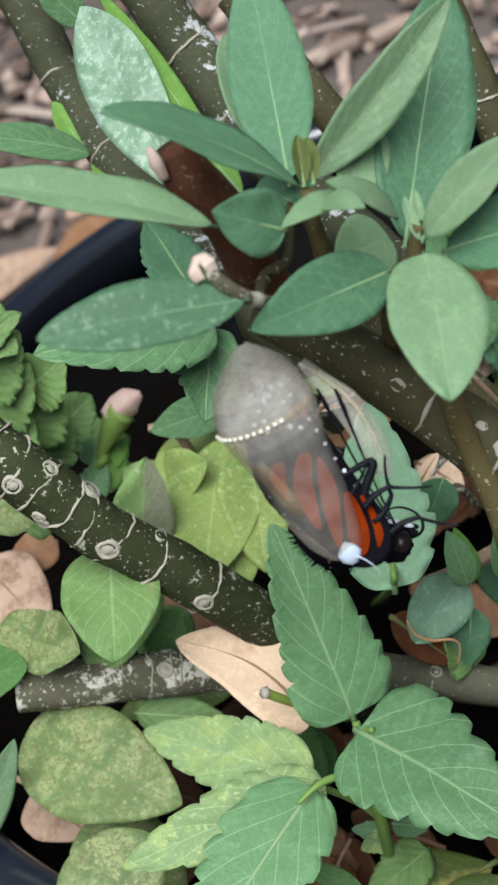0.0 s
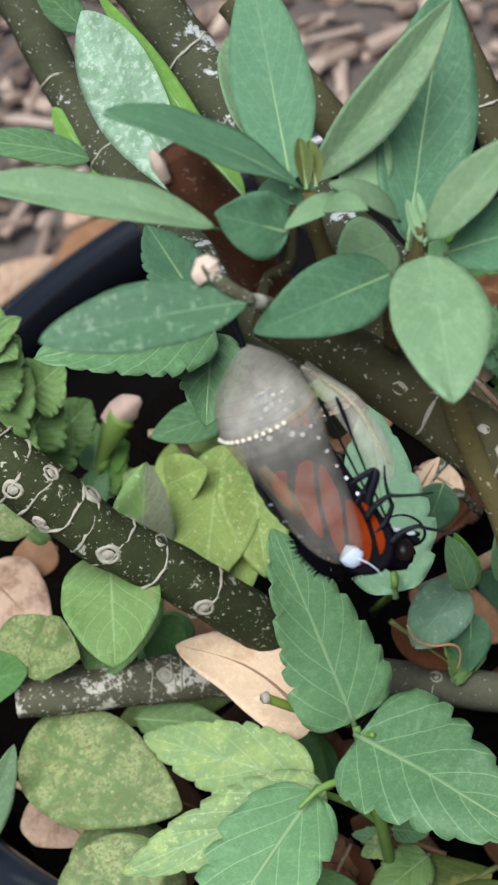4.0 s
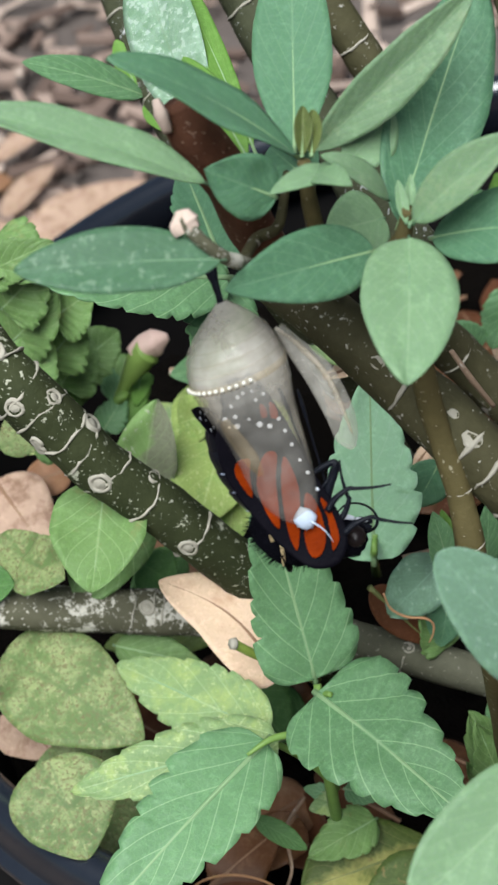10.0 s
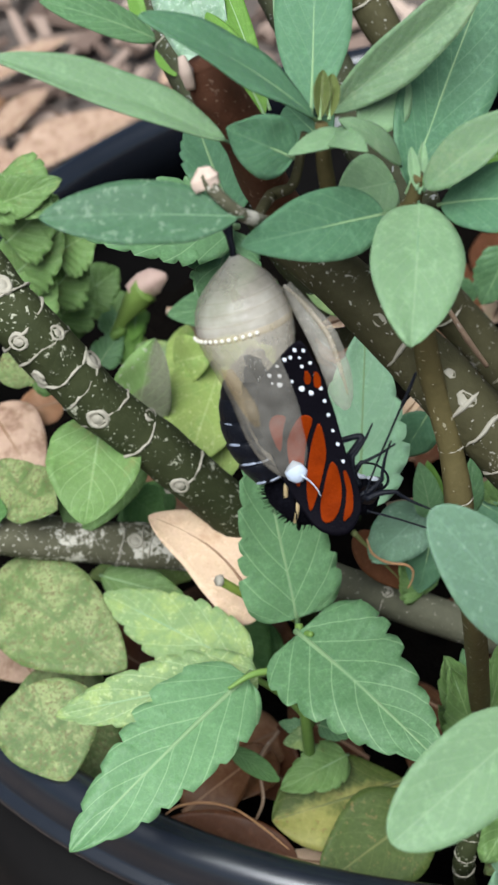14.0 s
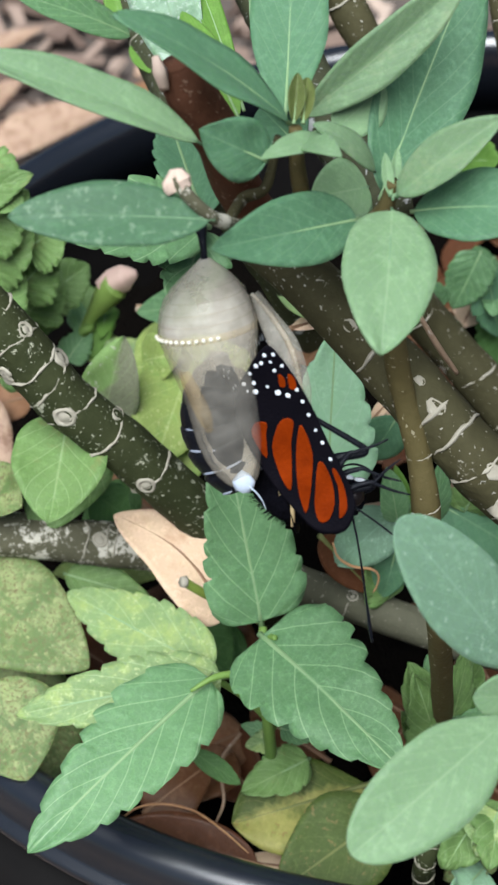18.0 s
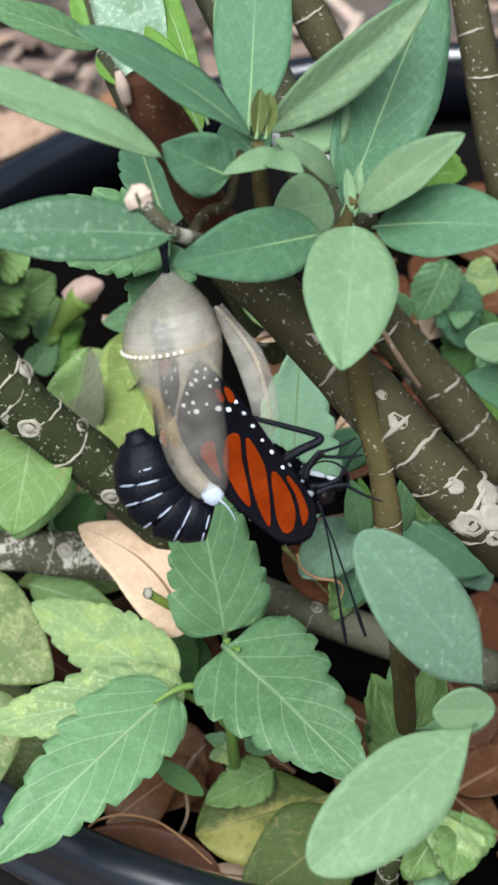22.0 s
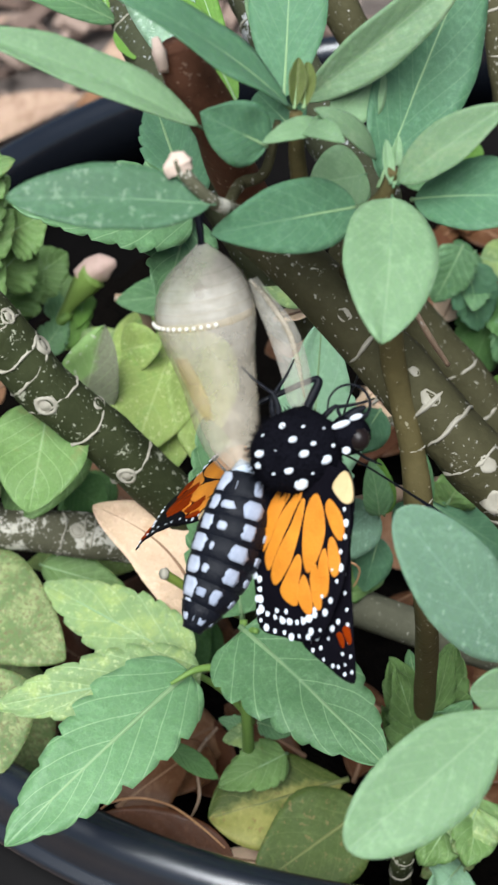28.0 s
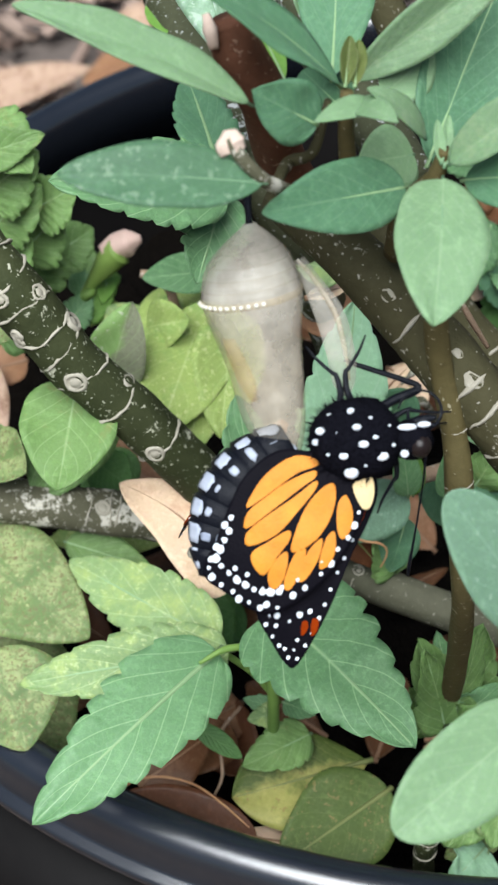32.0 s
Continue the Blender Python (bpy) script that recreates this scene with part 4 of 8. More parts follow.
leaf(w5, (-0.0046, 0.0853, 0.0812), (-0.0126, 0.0637, 0.0771), 0.0150, G_LIME, face=(0, -0.6, 0.8), shape="ovate", wave=0.04)
leaf(w5, (-0.0021, 0.0902, 0.0827), (-0.0080, 0.0633, 0.0723), 0.0135, G_LIME, face=(0, -0.7, 0.7), shape="ovate", wave=0.04, rib_r=0.0003)
leaf(w5, (0.0014, 0.0842, 0.0850), (-0.0027, 0.0649, 0.0744), 0.0125, G_LIME, face=(0.1, -0.6, 0.8), shape="ovate", wave=0.05)
leaf(w5, (0.0170, 0.0625, 0.1066), (0.0097, 0.0626, 0.1095), 0.0062, G_WEED2, face=(0, -0.7, 0.7), shape="ovate", wave=0.06)
leaf(w5, (-0.0129, 0.0864, 0.0794), (-0.0050, 0.0854, 0.0812), 0.0110, G_LIME, face=(0, -0.6, 0.8), shape="ovate", wave=0.04)
leaf(w5, (-0.0237, 0.0574, 0.0948), (-0.0277, 0.0412, 0.0879), 0.0145, G_RUMP, face=(0, -0.6, 0.8), shape="ovate", wave=0.07)
leaf(w5, (-0.0403, 0.0787, 0.0924), (-0.0319, 0.0737, 0.0925), 0.0080, G_MOTTLE, face=(0, -0.6, 0.8), shape="ovate", wave=0.03)
w6 = weed((-0.0373, 0.1863, 0.0150), "bushy weed with dark rumpled leaves and a pink bud", "undergrowth")
branch(w6, [(-0.0361, 0.1754, 0.0150), (-0.0248, 0.1077, 0.0721), (-0.0204, 0.1108, 0.0742), (-0.0167, 0.1161, 0.0775)], [0.0012, 0.0010, 0.0009, 0.0009], GREEN_STEM, name="stem")
part("bud", tube([(-0.0196, 0.1062, 0.0831), (-0.0171, 0.1068, 0.0838), (-0.0148, 0.1068, 0.0847), (-0.0126, 0.1066, 0.0853)], [0.0014, 0.0023, 0.0022, 0.0006], 18, 14, 0.3), BUDM, w6, "closed pinkish bud")
part("calyx", tube([(-0.0234, 0.1051, 0.0754), (-0.0208, 0.1055, 0.0791), (-0.0186, 0.1059, 0.0820), (-0.0166, 0.1055, 0.0839)], [0.0009, 0.0015, 0.0022, 0.0021], 16, 12, 0.4), CUP, w6, "ribbed green cup under the bud")
for b, e, wd, m in (((-0.0191, 0.1120, 0.0757), (-0.0205, 0.1033, 0.0747), 0.0050, G_YOUNG), ((-0.0231, 0.1077, 0.0769), (-0.0255, 0.1150, 0.0808), 0.006, G_RUMP), ((-0.0243, 0.1043, 0.0758), (-0.0218, 0.1127, 0.0781), 0.0055, G_WEED),
                    ((-0.0319, 0.0987, 0.0848), (-0.0250, 0.1016, 0.0913), 0.0085, G_RUMP), ((-0.0325, 0.0948, 0.0925), (-0.0247, 0.0957, 0.0999), 0.0090, G_RUMP), ((-0.0370, 0.0926, 0.0992), (-0.0272, 0.0916, 0.1074), 0.0095, G_RUMP),
                    ((-0.0365, 0.0912, 0.1069), (-0.0271, 0.0918, 0.1138), 0.0095, G_RUMP), ((-0.0378, 0.0898, 0.1145), (-0.0254, 0.0882, 0.1189), 0.0060, G_RUMP), ((-0.0298, 0.0993, 0.0792), (-0.0343, 0.1014, 0.0880), 0.0080, G_RUMP),
                    ((-0.0267, 0.0996, 0.0734), (-0.0222, 0.1048, 0.0764), 0.0060, G_WEED), ((-0.0377, 0.0935, 0.0847), (-0.0309, 0.0934, 0.0909), 0.0080, G_RUMP), ((-0.0187, 0.1087, 0.0717), (-0.0234, 0.1010, 0.0719), 0.0050, G_LIME),
                    ((-0.0384, 0.0912, 0.0913), (-0.0302, 0.0910, 0.1005), 0.0100, G_RUMP), ((-0.0292, 0.0944, 0.1014), (-0.0220, 0.0929, 0.1058), 0.0085, G_RUMP), ((-0.0276, 0.1009, 0.0874), (-0.0204, 0.1051, 0.0893), 0.0075, G_RUMP), ((-0.0356, 0.0948, 0.1174), (-0.0281, 0.0861, 0.1133), 0.0090, G_RUMP),
                    ((-0.0247, 0.1020, 0.0732), (-0.0177, 0.1089, 0.0752), 0.0062, G_YOUNG), ((-0.0378, 0.0872, 0.0834), (-0.0287, 0.0873, 0.0868), 0.0085, G_RUMP)):
    leaf(w6, b, e, wd * (1.3 if m is G_RUMP else 1), m, face=(0.25, -0.75, 0.6), shape="heart", teeth=5, wave=0.06, curve=0.08)

w7 = weed((0.0367, 0.1132, 0.0160), "small bright weeds by the slender twig", "undergrowth")
for b, e, wd, m in (((0.0242, 0.0440, 0.0774), (0.0230, 0.0440, 0.0886), 0.0048, G_WEED), ((0.0298, 0.0440, 0.0766), (0.0312, 0.0440, 0.0887), 0.0042, G_WEED), ((0.0250, 0.0445, 0.0770), (0.0245, 0.0460, 0.0870), 0.0040, G_YOUNG),
                    ((0.0317, 0.0500, 0.0744), (0.0454, 0.0480, 0.0625), 0.0112, G_UP), ((0.0239, 0.0470, 0.0765), (0.0142, 0.0450, 0.0690), 0.0092, G_BLUE), ((0.0242, 0.0460, 0.0708), (0.0214, 0.0440, 0.0617), 0.0062, G_UP),
                    ((0.0380, 0.0560, 0.0690), (0.0452, 0.0500, 0.0560), 0.0105, G_BLUE), ((0.0300, 0.0570, 0.0700), (0.0345, 0.0540, 0.0600), 0.0085, G_UP), ((0.0262, 0.0560, 0.0880), (0.0215, 0.0560, 0.0800), 0.0070, G_UP), ((0.0330, 0.0520, 0.0860), (0.0400, 0.0500, 0.0800), 0.0050, G_PALE)):
    leaf(w7, b, e, wd, m, face=(0.05, -0.75, 0.65), shape="ovate", wave=0.06, curve=0.06)
w10 = weed((0.0319, 0.0551, 0.0160), "crinkled weed with rumpled yellow-green leaves", "undergrowth")
for b, e, wd, m in (((0.0273, 0.0216, 0.0522), (0.0224, 0.0226, 0.0689), 0.0105, G_RUMP), ((0.0281, 0.0207, 0.0543), (0.0319, 0.0218, 0.0711), 0.0105, G_RUMP), ((0.0265, 0.0224, 0.0501), (0.0212, 0.0221, 0.0591), 0.0090, G_RUMP), ((0.0271, 0.0205, 0.0509), (0.0326, 0.0169, 0.0591), 0.0100, G_RUMP),
                    ((0.0315, 0.0166, 0.0400), (0.0249, 0.0090, 0.0372), 0.0110, G_RUMP), ((0.0352, 0.0174, 0.0410), (0.0316, 0.0072, 0.0382), 0.0110, G_RUMP), ((0.0354, 0.0494, 0.0729), (0.0397, 0.0509, 0.0809), 0.0080, G_RUMP), ((0.0222, 0.0445, 0.0608), (0.0190, 0.0453, 0.0680), 0.0070, G_RUMP)):
    leaf(w10, b, e, wd, m, face=(0.05, -0.75, 0.65), shape="heart", teeth=5, wave=0.14, curve=0.06)
w8 = weed((0.0317, 0.0538, 0.0160), "leafy weed beside the front leaves", "undergrowth")
for b, e, wd, m in (((0.0261, 0.0192, 0.0525), (0.0229, 0.0203, 0.0694), 0.0085, G_RUMP), ((0.0270, 0.0197, 0.0531), (0.0308, 0.0199, 0.0720), 0.0070, G_RUMP), ((0.0271, 0.0203, 0.0537), (0.0256, 0.0245, 0.0681), 0.0060, G_WEED),
                    ((0.0280, 0.0202, 0.0537), (0.0334, 0.0163, 0.0646), 0.0070, G_WEED), ((0.0316, 0.0122, 0.0320), (0.0254, 0.0068, 0.0316), 0.0110, G_FROST), ((0.0344, 0.0151, 0.0416), (0.0301, 0.0097, 0.0382), 0.0105, G_WEED2),
                    ((0.0332, 0.0167, 0.0340), (0.0252, 0.0116, 0.0309), 0.0090, G_MOTTLE)):
    leaf(w8, b, e, wd, m, face=(0.05, -0.75, 0.65), shape="heart", teeth=5, wave=0.16, curve=0.06)
branch(w8, [(0.0234, 0.0200, 0.0140), (0.0222, 0.0117, 0.0342), (0.0246, 0.0140, 0.0432), (0.0268, 0.0179, 0.0540)], [0.0018, 0.0017, 0.0015, 0.0013], BARK_SPOT, name="stem", rings=(0.3, 0.4, 0.5, 0.6))
w9 = weed((0.0623, 0.1898, 0.0160), "small green weeds behind the trunk", "undergrowth")
for b, e, wd, m in (((0.0472, 0.1162, 0.0907), (0.0379, 0.1073, 0.0953), 0.0110, G_WEED), ((0.0465, 0.1182, 0.0930), (0.0523, 0.1108, 0.0969), 0.0100, G_YOUNG), ((0.0505, 0.1069, 0.0796), (0.0435, 0.1010, 0.0786), 0.0075, G_WEED),
                    ((0.0502, 0.1049, 0.0774), (0.0480, 0.0954, 0.0753), 0.0075, G_WEED), ((0.0517, 0.1078, 0.0776), (0.0568, 0.1027, 0.0780), 0.0090, G_WEED2), ((0.0548, 0.1023, 0.0712), (0.0562, 0.0937, 0.0673), 0.010, G_DARK),
                    ((0.0385, 0.0940, 0.0795), (0.0357, 0.0941, 0.0858), 0.0060, G_WEED), ((0.0557, 0.1186, 0.0845), (0.0476, 0.1133, 0.0841), 0.0100, G_DARK),
                    ((0.0478, 0.1000, 0.0820), (0.0496, 0.0980, 0.0690), 0.0095, G_UP), ((0.0469, 0.1000, 0.0858), (0.0416, 0.0980, 0.0760), 0.0085, G_WEED), ((0.0539, 0.1020, 0.0739), (0.0480, 0.1000, 0.0560), 0.0120, G_DARK), ((0.0551, 0.0950, 0.0610), (0.0531, 0.0930, 0.0470), 0.0110, G_YOUNG), ((0.0560, 0.0990, 0.0720), (0.0575, 0.0960, 0.0560), 0.0110, G_WEED)):
    leaf(w9, b, e, wd, m, face=(0.05, -0.75, 0.65), shape="serrate", teeth=7, wave=0.05, curve=0.06)

# dry stalks and tendrils among the weeds
def stalk(pts, r, mat, label):
    ob = part("dry_stalk", tube(pts, r, 24, 8, 0.2), mat, None, label)
    return tagged(ob, label, "dry stalk", "dry stalks")


stalk([(-0.0132, 0.0986, 0.0837), (-0.0108, 0.0980, 0.0832), (-0.0087, 0.0966, 0.0817), (-0.0080, 0.0958, 0.0793), (-0.0073, 0.0966, 0.0756)], [0.0007, 0.0009, 0.0009, 0.0008, 0.0006], BARK_PINK, "thin curled tan stalk on the soil")
stalk([(0.0244, 0.0678, 0.0785), (0.0277, 0.0693, 0.0806), (0.0340, 0.0722, 0.0816)], [0.0010, 0.0011, 0.0009], BARK_GREY, "short pale grey dry stalk")
stalk([(0.0261, 0.0693, 0.0772), (0.0282, 0.0680, 0.0755), (0.0307, 0.0693, 0.0741), (0.0337, 0.0729, 0.0657)], [0.0008, 0.0009, 0.0007, 0.0006], BARK_GREY, "short pale grey dry stalk")
stalk([(-0.0036, 0.0380, 0.0405), (-0.0073, 0.0353, 0.0373), (-0.0076, 0.0299, 0.0339), (-0.0094, 0.0276, 0.0312)], [0.0003, 0.0003, 0.0003, 0.0002], BARK_PINK, "thread-thin dry tendril on the soil")
stalk([(0.0254, 0.0181, 0.1352), (0.0273, 0.0173, 0.1311), (0.0298, 0.0180, 0.1258)], [0.0003, 0.0004, 0.0003], BARK_PINK, "thin pale fibre by the trunk")
stalk([(-0.0526, 0.0667, 0.0490), (-0.0496, 0.0651, 0.0471), (-0.0456, 0.0653, 0.0442)], [0.0006, 0.0006, 0.0005], BARK_PINK, "thin dry root on the soil")

# ---- dry leaves lying in the pot and outside ----
loose_leaf((-0.0036, 0.0406, 0.0648), (-0.0191, 0.0535, 0.0772), 0.0128, TAN, "curled dry tan leaf caught on the low stem", shape="serrate", curve=-0.03, fold=0.3, sweep=0.12, wave=0.05, face=(0.25, -0.70, 0.66))
loose_leaf((0.0156, 0.0272, 0.0370), (-0.0065, 0.0223, 0.0374), 0.0165, YELLOW, "fallen yellowing leaf with green patches", shape="obovate", wave=0.05, rib=RIB_OLIVE)
loose_leaf((0.0180, 0.0215, 0.0365), (-0.0006, 0.0112, 0.0335), 0.0160, G_OLIVE, "fallen green leaf resting against the pot rim", shape="ovate", wave=0.04, rib=RIB_OLIVE)
cupped = loose_leaf((-0.0033, 0.0169, 0.0335), (-0.0254, 0.0243, 0.0365), 0.0105, CHESTNUT, "cupped dark brown leaf with a pale edge by the pot rim", shape="round", fold=0.3, face=(0, -0.5, 0.85))
part("leaf_edge", tube([(-0.0246, 0.0237, 0.039), (-0.0214, 0.0263, 0.039), (-0.0169, 0.0265, 0.039), (-0.0121, 0.0243, 0.039), (-0.008, 0.0199, 0.039), (-0.0044, 0.015, 0.039)], [0.0001, 0.0002, 0.00025, 0.0002, 0.0002, 0.0001], 24, 6), LIP, cupped, "pale dry edge")
loose_leaf((-0.0210, 0.0349, 0.0274), (-0.0090, 0.0420, 0.0297), 0.0100, BROWN, "crumpled brown leaf on the soil", shape="ovate", wave=0.08, curve=0.05)
loose_leaf((-0.0061, 0.0456, 0.0278), (-0.0135, 0.0368, 0.0266), 0.0090, BROWN, "crumpled brown leaf on the soil", shape="ovate", wave=0.08)
curl = loose_leaf((0.0125, 0.046, 0.0742), (0.0203, 0.044, 0.0623), 0.0064, CHESTNUT, "curled dark chestnut leaf with a pale raised edge", shape="ovate", curve=-0.04, fold=0.2, face=(0.1, -0.75, 0.65), rib=RIB_OLIVE)
part("raised_edge", tube([(0.014, 0.0425, 0.0761), (0.0147, 0.0425, 0.0728), (0.0169, 0.0425, 0.0705), (0.0196, 0.0425, 0.0695), (0.0207, 0.0425, 0.068), (0.0204, 0.0425, 0.0659), (0.0197, 0.0425, 0.0644)], [0.0001, 0.0002, 0.00022, 0.0002, 0.00018, 0.00015, 0.0001], 30, 8), LIP, curl, "pale orange raised edge")
loose_leaf((-0.0094, 0.0589, 0.0437), (0.0004, 0.0517, 0.0413), 0.0140, BROWN, "dark brown leaf in the shade", shape="ovate", wave=0.05)
loose_leaf((-0.0487, 0.1061, 0.0619), (-0.0405, 0.0907, 0.0551), 0.0140, DRY, "dry pinkish-tan leaf under the stout stem", shape="ovate", wave=0.05, curve=0.06)
loose_leaf((-0.0353, 0.1071, 0.0607), (-0.0440, 0.1050, 0.0607), 0.0080, RUST, "dry rust-brown leaf on the soil", shape="ovate", wave=0.06)
loose_leaf((-0.0217, 0.0958, 0.0531), (-0.0164, 0.0887, 0.0472), 0.0120, RUST, "dry rust-brown leaf on the soil", shape="ovate", wave=0.06)
loose_leaf((-0.0191, 0.0894, 0.0479), (-0.0086, 0.0842, 0.0450), 0.0100, RUST, "dry rust-brown leaf on the soil", shape="ovate", wave=0.06)
loose_leaf((-0.0126, 0.1069, 0.0550), (-0.0177, 0.1005, 0.0528), 0.0060, RUST, "narrow rust-brown leaf on the soil", shape="lance", wave=0.06)
loose_leaf((0.0246, 0.1045, 0.0670), (0.0119, 0.1013, 0.0663), 0.0110, BROWN, "dry brown leaf on the soil", shape="ovate", wave=0.05)
loose_leaf((0.0218, 0.1051, 0.0708), (0.0130, 0.1032, 0.0717), 0.0030, TAN, "narrow pale dry leaf", shape="lance", wave=0.05)
loose_leaf((0.0478, 0.1080, 0.0712), (0.0435, 0.1011, 0.0693), 0.0070, TAN, "dry tan leaf behind the stems", shape="ovate", wave=0.05)
loose_leaf((-0.0032, 0.0519, 0.0254), (-0.0144, 0.0457, 0.0266), 0.0110, RUST, "dry rust-brown leaf on the soil", shape="ovate", wave=0.08, curve=0.05)
loose_leaf((-0.0499, 0.0646, 0.0464), (-0.0431, 0.0557, 0.0415), 0.0120, DRY, "dry pinkish-tan leaf half under the weeds", shape="ovate", wave=0.05, curve=0.05)
loose_leaf((0.0046, 0.0193, 0.0276), (-0.0068, 0.0211, 0.0297), 0.0040, TAN, "narrow dry tan leaf by the rim", shape="lance", wave=0.05)
loose_leaf((0.0272, 0.0852, 0.0689), (0.0328, 0.0779, 0.0665), 0.0060, TAN, "dry grey-tan scrap of leaf", shape="lance", wave=0.1, curve=0.1)
for b, e, wd in (((-0.0882, 0.5201, -0.135), (-0.030, 0.5467, -0.132), 0.030), ((-0.0960, 0.5500, -0.137), (-0.0720, 0.5743, -0.130), 0.018), ((-0.0787, 0.5000, -0.137), (-0.1169, 0.5443, -0.130), 0.024), ((-0.100, 0.6032, -0.138), (-0.0628, 0.6187, -0.130), 0.016), ((-0.130, 0.565, -0.138), (-0.100, 0.590, -0.130), 0.017)):
    loose_leaf(b, e, wd * 0.75, DRY, "large dry tan leaf on the ground beside the pot", "leaves on the ground", shape="ovate", wave=0.06, curve=0.05, fold=0.3, face=(0, -0.3, 0.95))
random.seed(4)
for k in range(170):
    a, d = random.uniform(0, 2 * math.pi), (POT_R - 0.028) * random.random() ** 0.5
    b = Vector((POT_C.x + d * math.cos(a), POT_C.y + d * math.sin(a), 0.019 + 0.004 * random.random()))
    t = random.uniform(0, 2 * math.pi)
    ln = random.uniform(0.010, 0.022)
    if b.y > 0.085 and b.x < 0.035:
        continue
    e = b + Vector((math.cos(t), math.sin(t), random.uniform(-0.1, 0.25))) * ln
    loose_leaf(b, e, ln * random.uniform(0.4, 0.65), random.choice((BROWN, BROWN, BROWN, CHESTNUT, RUST)), "dry brown leaf lying on the soil", "leaf litter",
               shape=random.choice(("ovate", "lance", "obovate")), wave=0.07, curve=random.uniform(-0.05, 0.1), fold=random.uniform(-0.3, 0.4), face=(random.uniform(-0.3, 0.3), random.uniform(-0.5, 0.1), 0.9))
for k in range(36):
    x, y = random.uniform(-0.30, 0.06), random.uniform(0.27, 0.62)
    if (Vector((x, y, 0)) - POT_C).length < POT_R + 0.03:
        continue
    b, t, ln = Vector((x, y, GROUND_Z + 0.012)), random.uniform(0, 6.28), random.uniform(0.03, 0.06)
    e = b + Vector((math.cos(t), math.sin(t), random.uniform(0, 0.15))) * ln
    loose_leaf(b, e, ln * 0.4, random.choice((DRY, DRY, RUST, BROWN)), "dry leaf on the ground outside the pot", "leaves on the ground", shape="lance", wave=0.07, curve=0.06, face=(0, -0.2, 0.95))
# wood chips: countless, one object
vs, fs = [], []
for k in range(5200):
    x, y = random.gauss(0.0, 0.42), random.gauss(0.45, 0.42)
    if (Vector((x, y, 0)) - POT_C).length < POT_R - 0.01:
        continue
    m = pose(x, y, GROUND_Z + 0.004 + 0.008 * random.random(), random.uniform(-25, 25), random.uniform(-25, 25), random.uniform(0, 360))
    a, b, c = random.uniform(0.004, 0.015), random.uniform(0.0016, 0.005), random.uniform(0.0006, 0.002)
    o = len(vs)
    for sx, sy, sz in ((-1, -1, -1), (1, -0.7, -1), (1.1, 0.8, -1), (-0.9, 1, -1), (-1, -1, 1), (1, -0.7, 1), (1.1, 0.8, 1), (-0.9, 1, 1)):
        vs.append(m @ Vector((sx * a, sy * b, sz * c)))
    fs += [tuple(o + i for i in f) for f in ((0, 3, 2, 1), (4, 5, 6, 7), (0, 1, 5, 4), (1, 2, 6, 5), (2, 3, 7, 6), (3, 0, 4, 7))]
me = bpy.data.meshes.new("wood_chips")
me.from_pydata(vs, [], fs)
me.materials.append(CHIP)
tagged(new("wood_chips", me), "brown and tan wood chips scattered on the ground", "wood chips", kind="stuff")

loose_leaf((0.0114, 0.0613, 0.1034), (0.0184, 0.0644, 0.1027), 0.0026, TAN, "narrow pale dry leaf scrap beside the trunk", shape="lance", fold=0.3, wave=0.06)
loose_leaf((0.0113, 0.0720, 0.0928), (0.0228, 0.0671, 0.0938), 0.0085, RUST, "rust-brown leaf lying behind the toothed leaf", shape="ovate", curve=0.06, wave=0.05)
loose_leaf((0.0226, 0.0610, 0.0835), (0.0275, 0.0621, 0.0882), 0.0022, TAN, "thin curled pale leaf scrap", shape="lance", fold=0.5, curve=0.1)
loose_leaf((0.0243, 0.0636, 0.0835), (0.0282, 0.0597, 0.0823), 0.0018, TAN, "thin curled pale leaf scrap", shape="lance", fold=0.5, curve=-0.1)

# ---- the split pupa shell; built round its hanging point, y along its length, z to its front ----
def shell_mat(name, lo, hi, fade=True, tint=(0.98, 0.92, 0.81)):
    m, n, l, b = nodes_of(name, 0.24, 0.6)
    t = noise_tex(n, l, 260, 4)
    f = noise_tex(n, l, 1100, 3)
    l.new(mixc(n, l, t.outputs[0], (0.60, 0.56, 0.475), (0.86, 0.82, 0.74)), b.inputs["Base Color"])
    clear = n.new("ShaderNodeBsdfTransparent")
    clear.inputs["Color"].default_value = (*tint, 1)
    mx = n.new("ShaderNodeMixShader")
    r = ramp(n, [(0.3, (lo, lo, lo)), (0.7, (hi, hi, hi))])
    l.new(t.outputs[0], r.inputs[0])
    tc = n.new("ShaderNodeTexCoord")
    sp = n.new("ShaderNodeSeparateXYZ")
    l.new(tc.outputs["Object"], sp.inputs[0])
    mr = n.new("ShaderNodeMapRange")
    mr.inputs["From Min"].default_value, mr.inputs["From Max"].default_value = -0.0125, -0.0065
    mr.inputs["To Min"].default_value, mr.inputs["To Max"].default_value = 0.40, 1.0
    l.new(sp.outputs[1], mr.inputs["Value"])
    l.new(mathn(n, l, "MULTIPLY", r.outputs[0], mr.outputs[0]) if fade else r.outputs[0], mx.inputs[0])
    l.new(clear.outputs[0], mx.inputs[1])
    l.new(b.outputs[0], mx.inputs[2])
    l.new(mx.outputs[0], n["Material Output"].inputs["Surface"])
    bump(n, l, b, mathn(n, l, "ADD", t.outputs[0], mathn(n, l, "MULTIPLY", f.outputs[0], 0.4)), 0.35, 0.0004)
    return m


